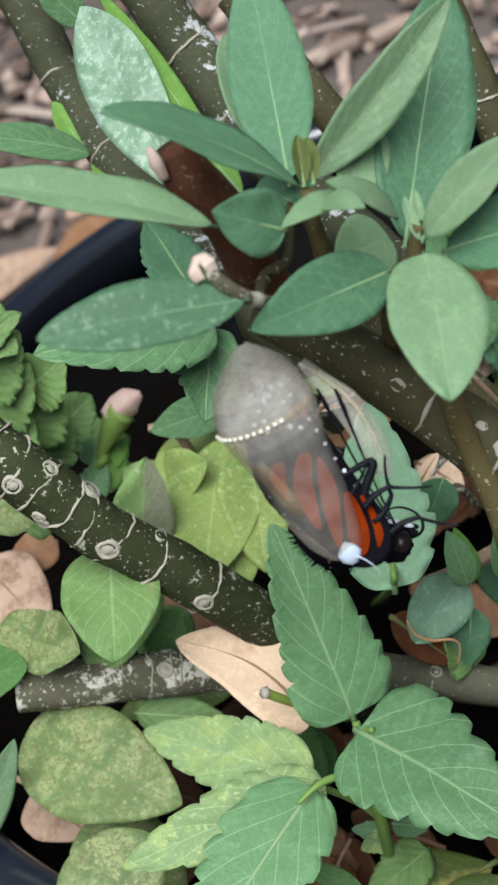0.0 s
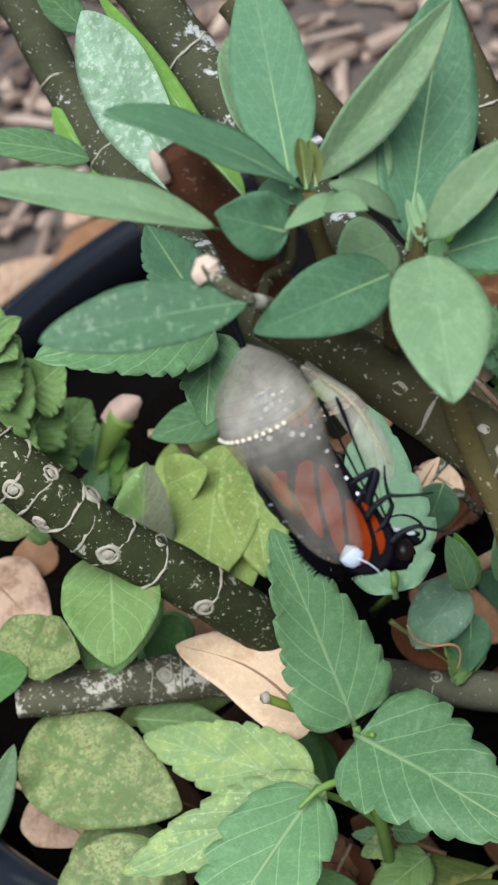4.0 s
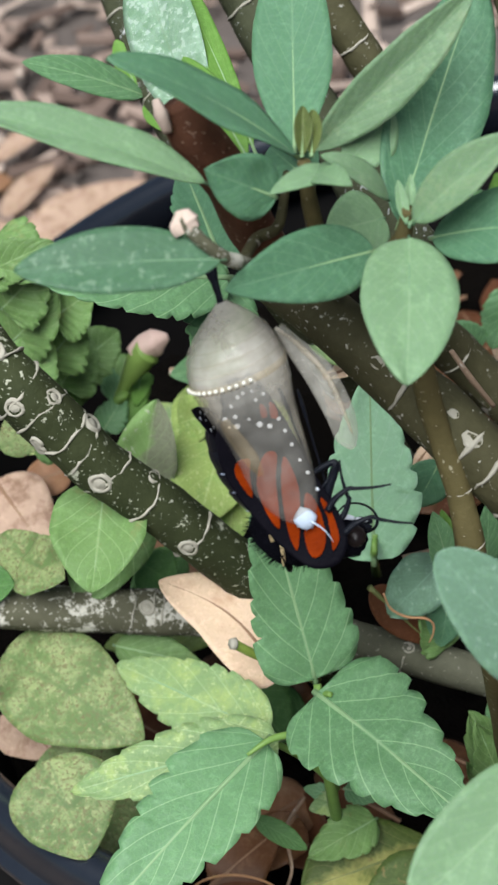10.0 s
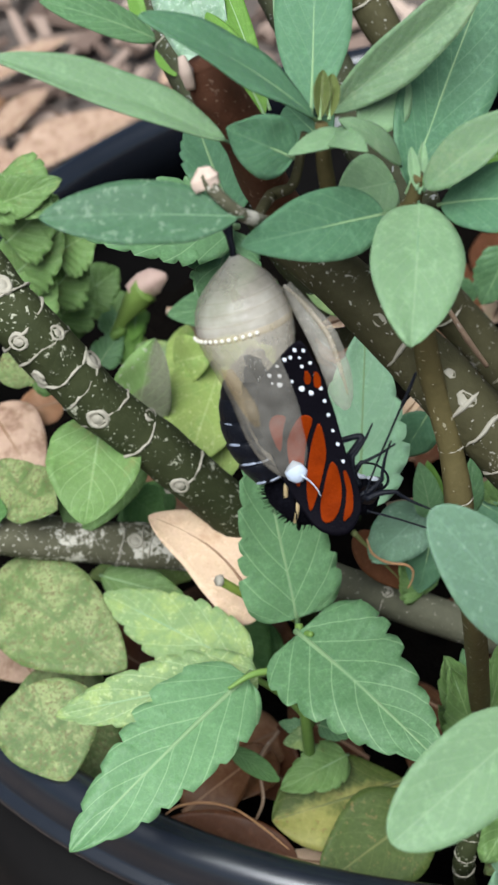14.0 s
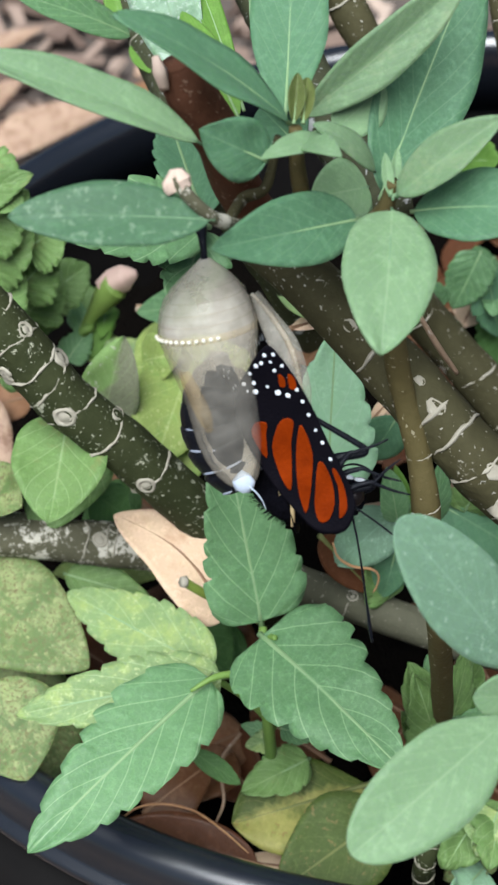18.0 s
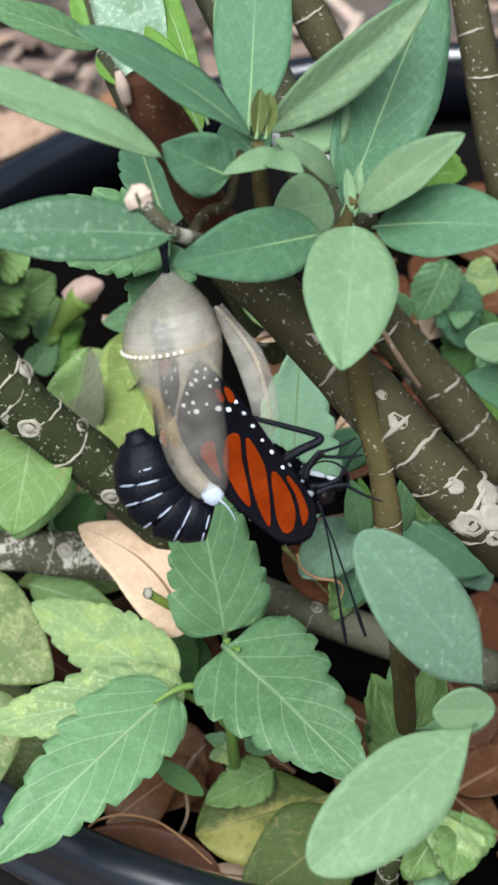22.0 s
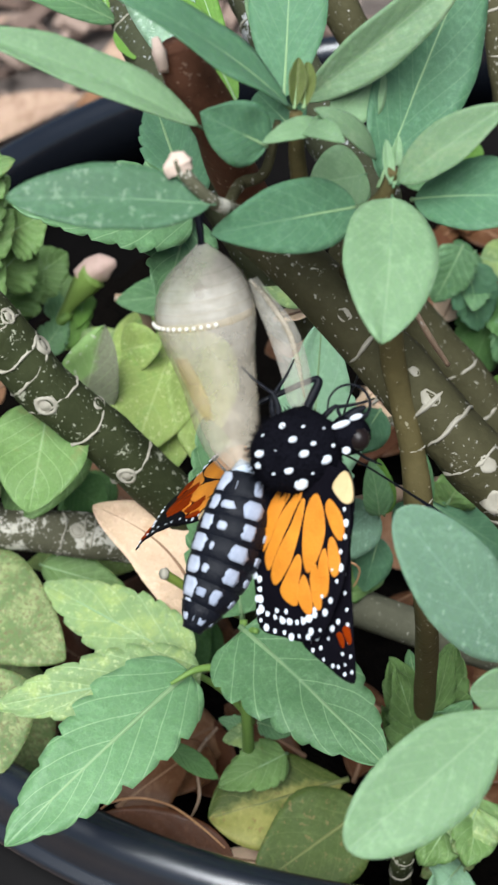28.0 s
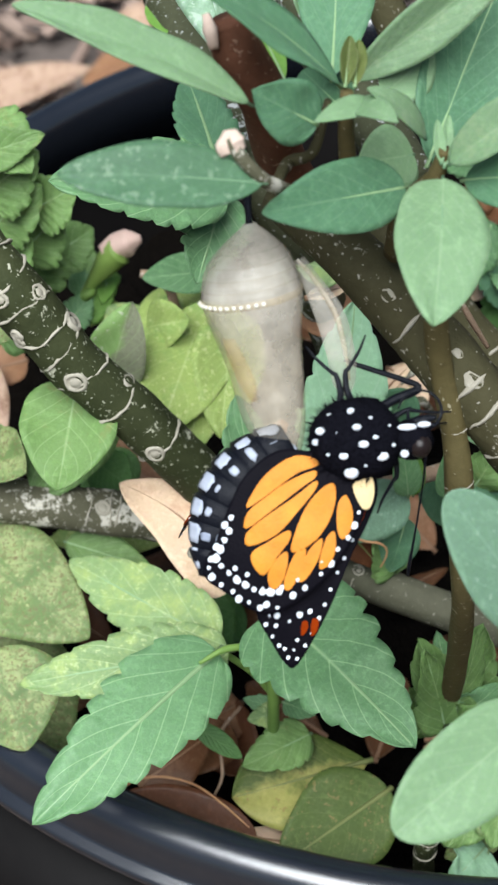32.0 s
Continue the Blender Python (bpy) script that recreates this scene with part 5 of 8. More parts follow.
SKIN = shell_mat("clear_pupa_skin", 0.24, 0.48, True, (0.86, 0.83, 0.78))
LINING = shell_mat("milky_pupa_lining", 0.22, 0.44, False)
BAND = shell_mat("milky_pupa_ring", 0.04, 0.16, True, (0.98, 0.97, 0.95))
FILM = shell_mat("clear_pupa_film", 0.10, 0.24)
FLAPM = shell_mat("thin_pupa_flap", 0.16, 0.38, False, (0.94, 0.94, 0.92))
BEAD = plain_mat("pale_gold_bead", (0.75, 0.72, 0.6), (0.9, 0.88, 0.8), 900, 0.3, 0.1)
FLAKE = plain_mat("blue_white_wax", (0.40, 0.47, 0.58), (0.55, 0.62, 0.72), 700, 0.35, 0.3)
BLACK = plain_mat("black_chitin", (0.003, 0.004, 0.007), (0.008, 0.009, 0.014), 900, 0.38, 0.6, 0.14)
mm = 0.001


def local_part(name, bm, material, parent, label=""):
    """Links a bmesh given in its parent's own space."""
    me = bpy.data.meshes.new(name)
    bmesh.ops.recalc_face_normals(bm, faces=bm.faces)
    bm.to_mesh(me)
    bm.free()
    me.materials.append(material)
    for p in me.polygons:
        p.use_smooth = True
    ob = new(name, me)
    ob.parent = parent
    return tagged(ob, label)


def barrel(rows, sides=32, cap=True, ridge=None, half=False):
    """A skin of oval rings: (y, middle x, half width, middle z, half depth), all in mm."""
    bm = bmesh.new()
    line = []
    for k, (a, b) in enumerate(zip(rows, rows[1:])):
        for u in range(6):
            f = u / 6
            line.append([p + (q - p) * f for p, q in zip(a, b)])
    line.append(list(rows[-1]))
    sm = [[sum(line[min(max(i + d, 0), len(line) - 1)][c] * w for d, w in ((-3, 1), (-2, 2), (-1, 3), (0, 3), (1, 3), (2, 2), (3, 1))) / 15 for c in range(5)] for i in range(len(line))]
    sm[0], sm[-1] = line[0], line[-1]
    rings = []
    for y, cx, w, cz, d in sm:
        g = 1 + (ridge(y) if ridge else 0)
        rings.append([bm.verts.new(Vector(((cx + w * g * math.cos(a)), y, (cz + d * g * math.sin(a)))) * mm) for a in ((math.pi * (1 + j / (sides - 1)) if half else 2 * math.pi * j / sides) for j in range(sides))])
    for a, b in zip(rings, rings[1:]):
        for j in range(sides - 1 if half else sides):
            bm.faces.new((a[j], a[(j + 1) % sides], b[(j + 1) % sides], b[j]))
    if cap:
        bm.faces.new(rings[0])
        bm.faces.new(rings[-1][::-1])
    return bm


def ball(c, r, seg=8, squash=(1, 1, 1)):
    bm = bmesh.new()
    bmesh.ops.create_uvsphere(bm, u_segments=seg, v_segments=max(4, seg // 2 + 1), radius=1)
    for v in bm.verts:
        v.co = Vector((v.co.x * squash[0], v.co.y * squash[1], v.co.z * squash[2])) * r * mm + Vector(c) * mm
    return bm


shell = thing("pupa_shell", (0, 0, 0.16), "clear papery butterfly pupa shell split open and hanging from a twig", "pupa shell")
GROOVE = lambda y: -0.014 * sum(math.exp(-((y - g) / 0.22) ** 2) for g in (-2.4, -3.4, -4.4, -5.4, -6.4, -9.2, -10.4))
local_part("skin", barrel([(0.0, 0, 0.6, 0, 0.6), (-0.5, -0.05, 1.1, 0, 1.1), (-1.2, -0.2, 2.0, 0, 2.0), (-2.3, -0.45, 3.25, 0, 3.2), (-3.6, -0.7, 4.4, 0, 4.25), (-5.2, -0.9, 5.1, 0, 4.95), (-7.4, -1.0, 5.5, 0, 5.4), (-9.6, -0.95, 5.25, 0, 5.15), (-12, -0.95, 4.65, 0.2, 4.6), (-15, -0.75, 4.1, 0.4, 3.9),
                           (-18, -0.75, 3.85, 0.5, 3.3), (-20.7, -0.75, 3.55, 0.6, 2.8), (-23.4, -0.55, 2.9, 0.6, 2.2), (-25.4, -0.2, 1.9, 0.6, 1.4), (-26.3, 0, 0.7, 0.6, 0.5)], ridge=GROOVE), SKIN, shell, "milky clear shell with faint abdominal rings")
local_part("back_lining", barrel([(-0.8, -0.1, 1.2, 0, 1.2), (-2.3, -0.45, 2.9, 0, 2.9), (-4.0, -0.75, 4.2, 0, 4.1), (-6.6, -0.97, 5.1, 0, 4.95), (-9.5, -0.95, 4.95, 0, 4.85), (-12, -0.85, 4.35, 0.2, 4.35), (-15, -0.5, 3.75, 0.4, 3.65), (-18, -0.5, 3.45, 0.5, 3.05), (-20.7, -0.5, 3.05, 0.6, 2.55), (-23.4, -0.4, 2.25, 0.6, 1.85), (-25.2, -0.1, 1.2, 0.6, 1.0)], cap=False, half=True), LINING, shell, "milky back wall of the empty shell")
local_part("hanging_stalk", tube([(0, -0.0003, 0), (0.0001, 0.0008, 0), (0.0002, 0.0022, -0.0002), (0.0003, 0.0040, -0.0006)], [0.0004, 0.00035, 0.00045, 0.0009], 12, 8, 0.3), BLACK, shell, "short black hanging stalk")
for k in range(13):
    a = radians(178 - k * 8.2)
    local_part("bead", ball((-1.0 + 5.55 * math.cos(a), -7.6, 5.45 * math.sin(a)), 0.25, 8), BEAD, shell)
bm = barrel([(-7.2, -1.0, 5.47, 0, 5.37), (-7.4, -1.0, 5.56, 0, 5.46), (-7.8, -1.0, 5.56, 0, 5.46), (-8.0, -1.0, 5.44, 0, 5.34)], cap=False)
local_part("bead_band", bm, FILM, shell)


for y, cx, w, d in ((-2.6, -0.5, 3.5, 3.44), (-3.8, -0.73, 4.5, 4.35), (-5.0, -0.88, 5.02, 4.88), (-6.2, -0.95, 5.31, 5.18)):
    local_part("skin_ring", barrel([(y + 0.12, cx, w * 0.99, 0, d * 0.99), (y + 0.04, cx, w * 1.012, 0, d * 1.012), (y - 0.04, cx, w * 1.012, 0, d * 1.012), (y - 0.12, cx, w * 0.99, 0, d * 0.99)], cap=False), BAND, shell)


def sheet(rows, thick=0.00012):
    """A thin curved flap through rows of (left, right) points, in mm, closed to a solid."""
    bm = bmesh.new()
    sides = []
    left, right = spline([Vector(a) * mm for a, b in rows], 16), spline([Vector(b) * mm for a, b in rows], 16)
    for off in (0, -thick):
        g = []
        for a, b in zip(left, right):
            mid = (a + b) / 2 + Vector((0, 0, (b - a).length * 0.3))
            g.append([bm.verts.new(p + Vector((0, 0, off))) for p in (a, (a * 0.5 + mid * 0.5), mid, (b * 0.5 + mid * 0.5), b)])
        sides.append(g)
    t, o = sides
    for i in range(16):
        for j in range(4):
            bm.faces.new((t[i][j], t[i][j + 1], t[i + 1][j + 1], t[i + 1][j]))
            bm.faces.new((o[i][j], o[i + 1][j], o[i + 1][j + 1], o[i][j + 1]))
        for j in (0, 4):
            bm.faces.new((t[i][j], t[i + 1][j], o[i + 1][j], o[i][j]))
    for i in (0, 16):
        for j in range(4):
            bm.faces.new((t[i][j], o[i][j], o[i][j + 1], t[i][j + 1]))
    return bm


flap = local_part("split_flap", sheet([((4.2, -5.0, -0.5), (5.2, -4.8, -1.2)), ((4.6, -8, -1), (6.6, -7.6, -2)), ((5.4, -12, -1.5), (8.6, -11.6, -2.6)), ((6.0, -16.5, -2), (9.2, -16.8, -3)), ((6.2, -19.6, -2.2), (8.8, -19.8, -3.2)), ((7.2, -21.2, -2.4), (8.0, -21.3, -3))]), FLAPM, shell, "loose clear flap of the split shell")
local_part("flap_seam", tube([Vector(p) * mm for p in ((4.4, -4.8, -0.4), (6.0, -7.6, -1.0), (7.6, -11.6, -1.2), (8.0, -15.5, -1.8), (8.1, -19.5, -2.4))], [0.00016, 0.0003, 0.0003, 0.0003, 0.0001], 18, 6), LINING, flap)
local_part("inner_flap", sheet([((-5.0, -11.0, 2.6), (-3.6, -11.0, 4.2)), ((-4.6, -13.5, 2.7), (-2.8, -13.5, 4.2)), ((-3.9, -16.2, 3.0), (-2.2, -16.0, 4.0)), ((-3.0, -18.4, 3.2), (-2.2, -18.2, 3.4))]), FILM, shell, "torn clear edge of the split shell")
fl = ball((0.0, -25.4, 1.9), 1.5, 9, (0.9, 0.85, 0.4))
for v in fl.verts:
    v.co += v.co.normalized() * 0.0008 * noise.noise(v.co * 700)
local_part("wax_flake", fl, FLAKE, shell, "bluish-white waxy tip of the shell")

local_part("wax_thread", tube([Vector(p) * mm for p in ((0.5, -25.6, 2.4), (1.2, -26.4, 2.7), (1.7, -27.4, 3.0), (1.9, -28.4, 3.0))], [0.00014, 0.00008, 0.00006, 0.00004], 14, 6, 0.3), FLAKE, shell, "thin pale thread of torn skin")

# ---- the butterfly: rigid pieces, each keyed; x runs along a piece, z faces outward ----
def fur_mat():
    m, n, l, b = nodes_of("black_fur", 0.85, 0.03)
    t = noise_tex(n, l, 2600, 3)
    l.new(mixc(n, l, t.outputs[0], (0.0015, 0.0015, 0.0025), (0.007, 0.007, 0.011)), b.inputs["Base Color"])
    bump(n, l, b, t.outputs[0], 0.9, 0.0004)
    return m


def wing_mat(name, a, c, spec=0.3):
    m, n, l, b = nodes_of(name, 0.6, spec)
    t, f = noise_tex(n, l, 240, 3), noise_tex(n, l, 3000, 2)
    l.new(mixc(n, l, mathn(n, l, "MULTIPLY", f.outputs[0], 0.35), mixc(n, l, t.outputs[0], a, c), tuple(x * 0.6 for x in a)), b.inputs["Base Color"])
    bump(n, l, b, f.outputs[0], 0.4, 0.0002)
    return m


FUR = fur_mat()
ORANGE = wing_mat("orange_wing_scales", (0.48, 0.13, 0.009), (0.74, 0.305, 0.025))
DEEP = wing_mat("deep_orange_wing_scales", (0.06, 0.005, 0.0004), (0.34, 0.042, 0.002), 0.03)
CREAM = wing_mat("cream_wing_scales", (0.52, 0.38, 0.18), (0.70, 0.54, 0.30))
WHITE = wing_mat("white_scales", (0.56, 0.60, 0.67), (0.76, 0.79, 0.84))
BLUEW = wing_mat("blue_white_scales", (0.12, 0.145, 0.21), (0.50, 0.55, 0.66))
PALEW = wing_mat("pale_blue_scales", (0.18, 0.21, 0.28), (0.62, 0.66, 0.74))
WBLACK = wing_mat("black_wing_scales", (0.0018, 0.0018, 0.0035), (0.006, 0.005, 0.008), 0.04)
EYE = plain_mat("dark_eye", (0.012, 0.007, 0.006), (0.012, 0.008, 0.008), 900, 0.35, 0.1, 0.25)
LIFT = 0.10


def bow(x, y):
    """The gentle arch of a wing."""
    return -0.012 * (x - 7) ** 2 - 0.010 * y * y + 0.25 * noise.noise(Vector((x * 0.3, y * 0.3, 0)))


def plate(outline, z0=0.0, thick=0.14, steps=3, sign=1, inset=0.0):
    """A thin plate over a closed smooth outline (mm), arched like the wing."""
    n = len(outline)
    mid = Vector((sum(p[0] for p in outline) / n, sum(p[1] for p in outline) / n))
    pts = []
    for i in range(n):
        a, b, c, d = (Vector(outline[(i + k) % n]) for k in (-1, 0, 1, 2))
        for s in range(steps):
            u = s / steps
            pts.append(0.5 * (2 * b + (c - a) * u + (2 * a - 5 * b + 4 * c - d) * u * u + (3 * b - 3 * c + d - a) * u ** 3))
    bm = bmesh.new()
    layers = []
    for z in (z0, z0 - thick * sign):
        rings = []
        for f in (1.0, 0.955, 0.85, 0.7, 0.55, 0.4, 0.2):
            rings.append([bm.verts.new(Vector((q.x, q.y, bow(q.x, q.y) + z)) * mm) for q in (mid + (p - mid) * f * (1 - inset) for p in pts)])
        c = bm.verts.new(Vector((mid.x, mid.y, bow(mid.x, mid.y) + z)) * mm)
        layers.append((rings, c))
    m = len(pts)
    for (rings, c), flip in zip(layers, (0, 1)):
        for a, b in zip(rings, rings[1:]):
            for j in range(m):
                q = (a[j], a[(j + 1) % m], b[(j + 1) % m], b[j])
                bm.faces.new(q[::-1] if flip else q)
        for j in range(m):
            q = (rings[-1][j], rings[-1][(j + 1) % m], c)
            bm.faces.new(q[::-1] if flip else q)
    (ra, _), (rb, _) = layers
    for j in range(m):
        bm.faces.new((ra[0][(j + 1) % m], ra[0][j], rb[0][j], rb[0][(j + 1) % m]))
    return bm


def dots(spots, both=True):
    """Small oval scale spots (x, y, radius) on both faces of a wing."""
    bm = bmesh.new()
    for x, y, r in spots:
        for side in ((1, -1) if both else (1,)):
            z = bow(x, y) + (LIFT if side > 0 else -LIFT - 0.14)
            c = bm.verts.new(Vector((x, y, z + 0.03 * side)) * mm)
            ring = [bm.verts.new(Vector((x + r * math.cos(a), y + r * 0.85 * math.sin(a), z - 0.05 * side)) * mm) for a in (2 * math.pi * j / 9 for j in range(9))]
            for j in range(9):
                bm.faces.new((c, ring[j], ring[(j + 1) % 9]))
    return bm


C, S = math.cos(radians(122.3)), math.sin(radians(122.3))


def wing_xy(px, py):
    """From the spread wing's drawing (right and down, in 1/16.5 mm about its root) to wing space, x from root to margin."""
    x, y = px / 16.5, -py / 16.5
    return (x * C - y * S, x * S + y * C)


def wing(name, parent, outline, cells, cream, deep, spots, label):
    ob = local_part(name, plate([wing_xy(*p) for p in outline]), WBLACK, parent, label)
    for group, mat, nm in ((cells, ORANGE, "orange_cell"), (deep, DEEP, "orange_cell"), (cream, CREAM, "cream_cell")):
        for c in group:
            q = [wing_xy(*p) for p in c]
            gr = 1.06 if mat is ORANGE else 0.9
            cx, cy = sum(p[0] for p in q) / len(q), sum(p[1] for p in q) / len(q)
            q = [(cx + (x - cx) * gr, cy + (y - cy) * gr) for x, y in q]
            bm = plate(q, 0.07, 0.28, 3) if mat is ORANGE else plate(q, 0.15, 0.44, 3)
            local_part(nm, bm, mat, ob)
    for x, y, r in spots:
        local_part("white_spot", dots([(*wing_xy(x, y), r)]), WHITE, ob)
    return ob


HIND = [(-35, -38), (-95, -40), (-150, 0), (-180, 55), (-205, 120), (-228, 178), (-180, 215), (-138, 242), (-92, 242), (-20, 192), (26, 130), (58, 62), (60, 5), (15, -35)]
HCELLS = [[(-32, -22), (-68, -28), (-112, -1), (-138, 34), (-147, 59), (-107, 32), (-64, 1), (-32, -11)],
          [(-36, -2), (-81, 17), (-120, 45), (-147, 69), (-149, 95), (-107, 65), (-55, 25), (-34, 10)],
          [(-34, 17), (-73, 47), (-116, 76), (-148, 104), (-144, 125), (-99, 106), (-64, 69), (-33, 30)],
          [(-1, 21), (-25, 34), (-51, 69), (-71, 125), (-62, 135), (-29, 114), (-7, 82), (3, 47)],
          [(23, 41), (9, 56), (8, 95), (16, 114), (30, 99), (34, 69)],
          [(-80, 102), (-116, 123), (-140, 139), (-138, 160), (-120, 177), (-99, 147), (-77, 117)],
          [(-81, 139), (-99, 152), (-113, 178), (-107, 201), (-92, 195), (-81, 165)],
          [(-48, 135), (-67, 143), (-83, 182), (-84, 201), (-73, 201), (-58, 173)],
          [(-19, 117), (-36, 128), (-53, 156), (-60, 186), (-47, 184), (-27, 152)],
          [(2, 104), (-11, 114), (-22, 147), (-22, 166), (-7, 159), (4, 134)]]
HCREAM = [[(67, 2), (36, 15), (35, 34), (51, 65), (67, 62), (75, 30)]]
HSPOTS = []
EDGE = [(-178, 75), (-200, 125), (-222, 172), (-180, 208), (-138, 234), (-95, 233), (-26, 184), (18, 126), (48, 70)]
for k in range(22):
    f = k / 21 * (len(EDGE) - 1.001)
    a, b = EDGE[int(f)], EDGE[int(f) + 1]
    u = f - int(f)
    HSPOTS.append((a[0] + (b[0] - a[0]) * u + 3 * math.sin(k * 4.1), a[1] + (b[1] - a[1]) * u + 3 * math.cos(k * 2.9), 0.34 + 0.12 * math.sin(k * 2.3)))
    if 6 < k < 17 and k % 3:
        HSPOTS.append(((a[0] + (b[0] - a[0]) * u) * 0.84 - 4 + 4 * math.sin(k * 3.3), (a[1] + (b[1] - a[1]) * u) * 0.95 - 18 + 3 * math.cos(k * 5.1), 0.24 + 0.08 * math.sin(k * 1.1)))
    if 1 < k < 14:
        HSPOTS.append(((a[0] + (b[0] - a[0]) * u) * 0.90 - 6, (a[1] + (b[1] - a[1]) * u) * 0.88 + 2, 0.44 + 0.12 * math.sin(k * 1.7)))
FORE = [(15, -25), (60, -20), (80, 30), (60, 90), (35, 140), (-8, 245), (-60, 340), (-82, 340), (-108, 300), (-138, 235), (-122, 150), (-70, 60), (-20, 0)]
FDEEP = [[(-54, 262), (-43, 262), (-45, 280), (-56, 289)], [(-37, 258), (-24, 257), (-27, 280), (-39, 290)], [(12, -10), (32, -4), (43, 30), (38, 75), (24, 112), (10, 116), (4, 60), (2, 20)], [(50, -2), (66, 22), (58, 70), (42, 104), (36, 100), (46, 70), (50, 30)], [(-12, 0), (-3, 40), (2, 90), (3, 130), (-10, 178), (-22, 192), (-30, 140), (-30, 80), (-24, 30)],
         [(-38, 46), (-36, 100), (-36, 150), (-30, 196), (-46, 204), (-62, 188), (-75, 140), (-66, 95), (-52, 60)], [(-82, 110), (-82, 160), (-80, 190), (-104, 188), (-110, 160)]]
FSPOTS = [(-62, 330, 0.42), (-78, 328, 0.38), (-94, 306, 0.42), (-106, 290, 0.36), (-118, 268, 0.4), (-48, 306, 0.36), (-36, 282, 0.4), (-24, 256, 0.36), (-100, 270, 0.42), (-84, 312, 0.36), (-68, 314, 0.3), (-62, 296, 0.3),
          (-14, 232, 0.36), (-98, 252, 0.6), (-58, 250, 0.62), (-40, 244, 0.55), (-4, 205, 0.34), (8, 175, 0.3), (-112, 252, 0.3), (-76, 262, 0.3), (20, 150, 0.34), (34, 118, 0.34)]

fly = thing("butterfly", (0.004, 0.004, 0.14), "newly emerging orange and black butterfly with white-spotted body", "butterfly")


def furry(c, r, squash, seg=26, seed=0, amp=0.10):
    bm = ball(c, r, seg, squash)
    for v in bm.verts:
        d = (v.co - Vector(c) * mm).normalized()
        v.co += d * r * mm * amp * (noise.noise(d * 9 + Vector((seed, 0, 0))) + 0.6 * noise.noise(d * 25))
    return bm


thorax = local_part("thorax", furry((0, 0, 0), 4.9, (1.02, 0.92, 0.74)), FUR, fly, "furry black thorax with white dots")


def fur_coat(c, r, squash, count, seed):
    """Short stiff hairs standing off an oval body."""
    rng = random.Random(seed)
    bm = bmesh.new()
    for _ in range(count):
        d = Vector((rng.gauss(0, 1), rng.gauss(0, 1), rng.gauss(0, 1))).normalized()
        p = Vector((c[0] + d.x * r * squash[0], c[1] + d.y * r * squash[1], c[2] + d.z * r * squash[2]))
        s = d.orthogonal().normalized() * 0.09
        q = d.cross(s)
        tip = p + d * rng.uniform(0.35, 0.9) + Vector((-0.35, rng.uniform(-0.2, 0.2), 0))
        a = [bm.verts.new((p - d * 0.2 + w) * mm) for w in (s, -0.5 * s + 0.87 * q, -0.5 * s - 0.87 * q)]
        t = bm.verts.new(tip * mm)
        for i in range(3):
            bm.faces.new((a[i], a[(i + 1) % 3], t))
    return bm


local_part("fur", fur_coat((0, 0, 0), 4.9, (1.02, 0.92, 0.74), 900, 5), FUR, thorax, "short black body fur")["kind"] = "stuff"


def body_spots(parent, spots, c, r, squash, name="white_dot", mat=WHITE):
    """Round white tufts set on an oval body, by (x, y) of the side that faces out, in shares of its size."""
    for x, y, s in spots:
        z = math.sqrt(max(0.02, 1 - x * x - y * y))
        p = Vector((c[0] + x * r * squash[0], c[1] + y * r * squash[1], c[2] + z * r * squash[2]))
        local_part(name, ball(p * 1.0, s * (0.82 + 1.4 * noise.noise(p * 1.3)), 8, (1.2 + 0.4 * noise.noise(p * 2.1), 0.9, 0.6)), mat, parent)


body_spots(thorax, ((-0.75, 0.25, 0.42), (-0.55, 0.62, 0.34), (-0.4, 0.2, 0.3), (-0.3, -0.35, 0.46), (-0.62, -0.3, 0.4), (-0.1, 0.68, 0.32), (0.0, 0.3, 0.36), (0.12, -0.1, 0.3), (0.3, 0.5, 0.3), (0.38, 0.05, 0.34),
                    (0.5, -0.4, 0.38), (0.15, -0.6, 0.4), (0.7, 0.3, 0.34), (0.75, -0.15, 0.4), (-0.15, -0.75, 0.42), (-0.85, 0.0, 0.34)), (0, 0, 0), 4.95, (1.02, 0.92, 0.74))
head = local_part("head", furry((6.0, -0.2, 0), 2.5, (0.95, 0.9, 0.9), 18, 4), FUR, thorax, "small furry black head")
local_part("eye", ball((6.7, -0.9, 1.3), 1.35, 14, (0.9, 1, 0.8)), EYE, thorax, "round dark compound eye")
for p, s in (((5.4, 1.1, 2.0), (2.3, 0.8, 0.6)), ((7.2, 1.3, 1.7), (1.6, 0.7, 0.5)), ((5.0, -1.7, 1.7), (1.0, 0.9, 0.6))):
    local_part("white_dot", ball(p, 0.5, 8, s), WHITE, thorax)
for y in (1.5, 0.7):
    local_part("palp", tube([Vector(p) * mm for p in ((6.2, y, 0.6), (7.4, y + 0.3, 0.8), (8.6, y + 0.5, 0.9))], [0.0006, 0.0006, 0.0002], 10, 8), BLACK, thorax, "short black mouth palp")
coil = [Vector((7.2 + (1.5 + 0.09 * k) * math.cos(k * 0.52 + 3), 2.6 + (1.5 + 0.09 * k) * math.sin(k * 0.52 + 3), 0.2)) * mm for k in range(13)]
local_part("tongue", tube(coil, [0.00022, 0.00018, 0.00010], 40, 6), BLACK, thorax, "thin coiled black tongue")

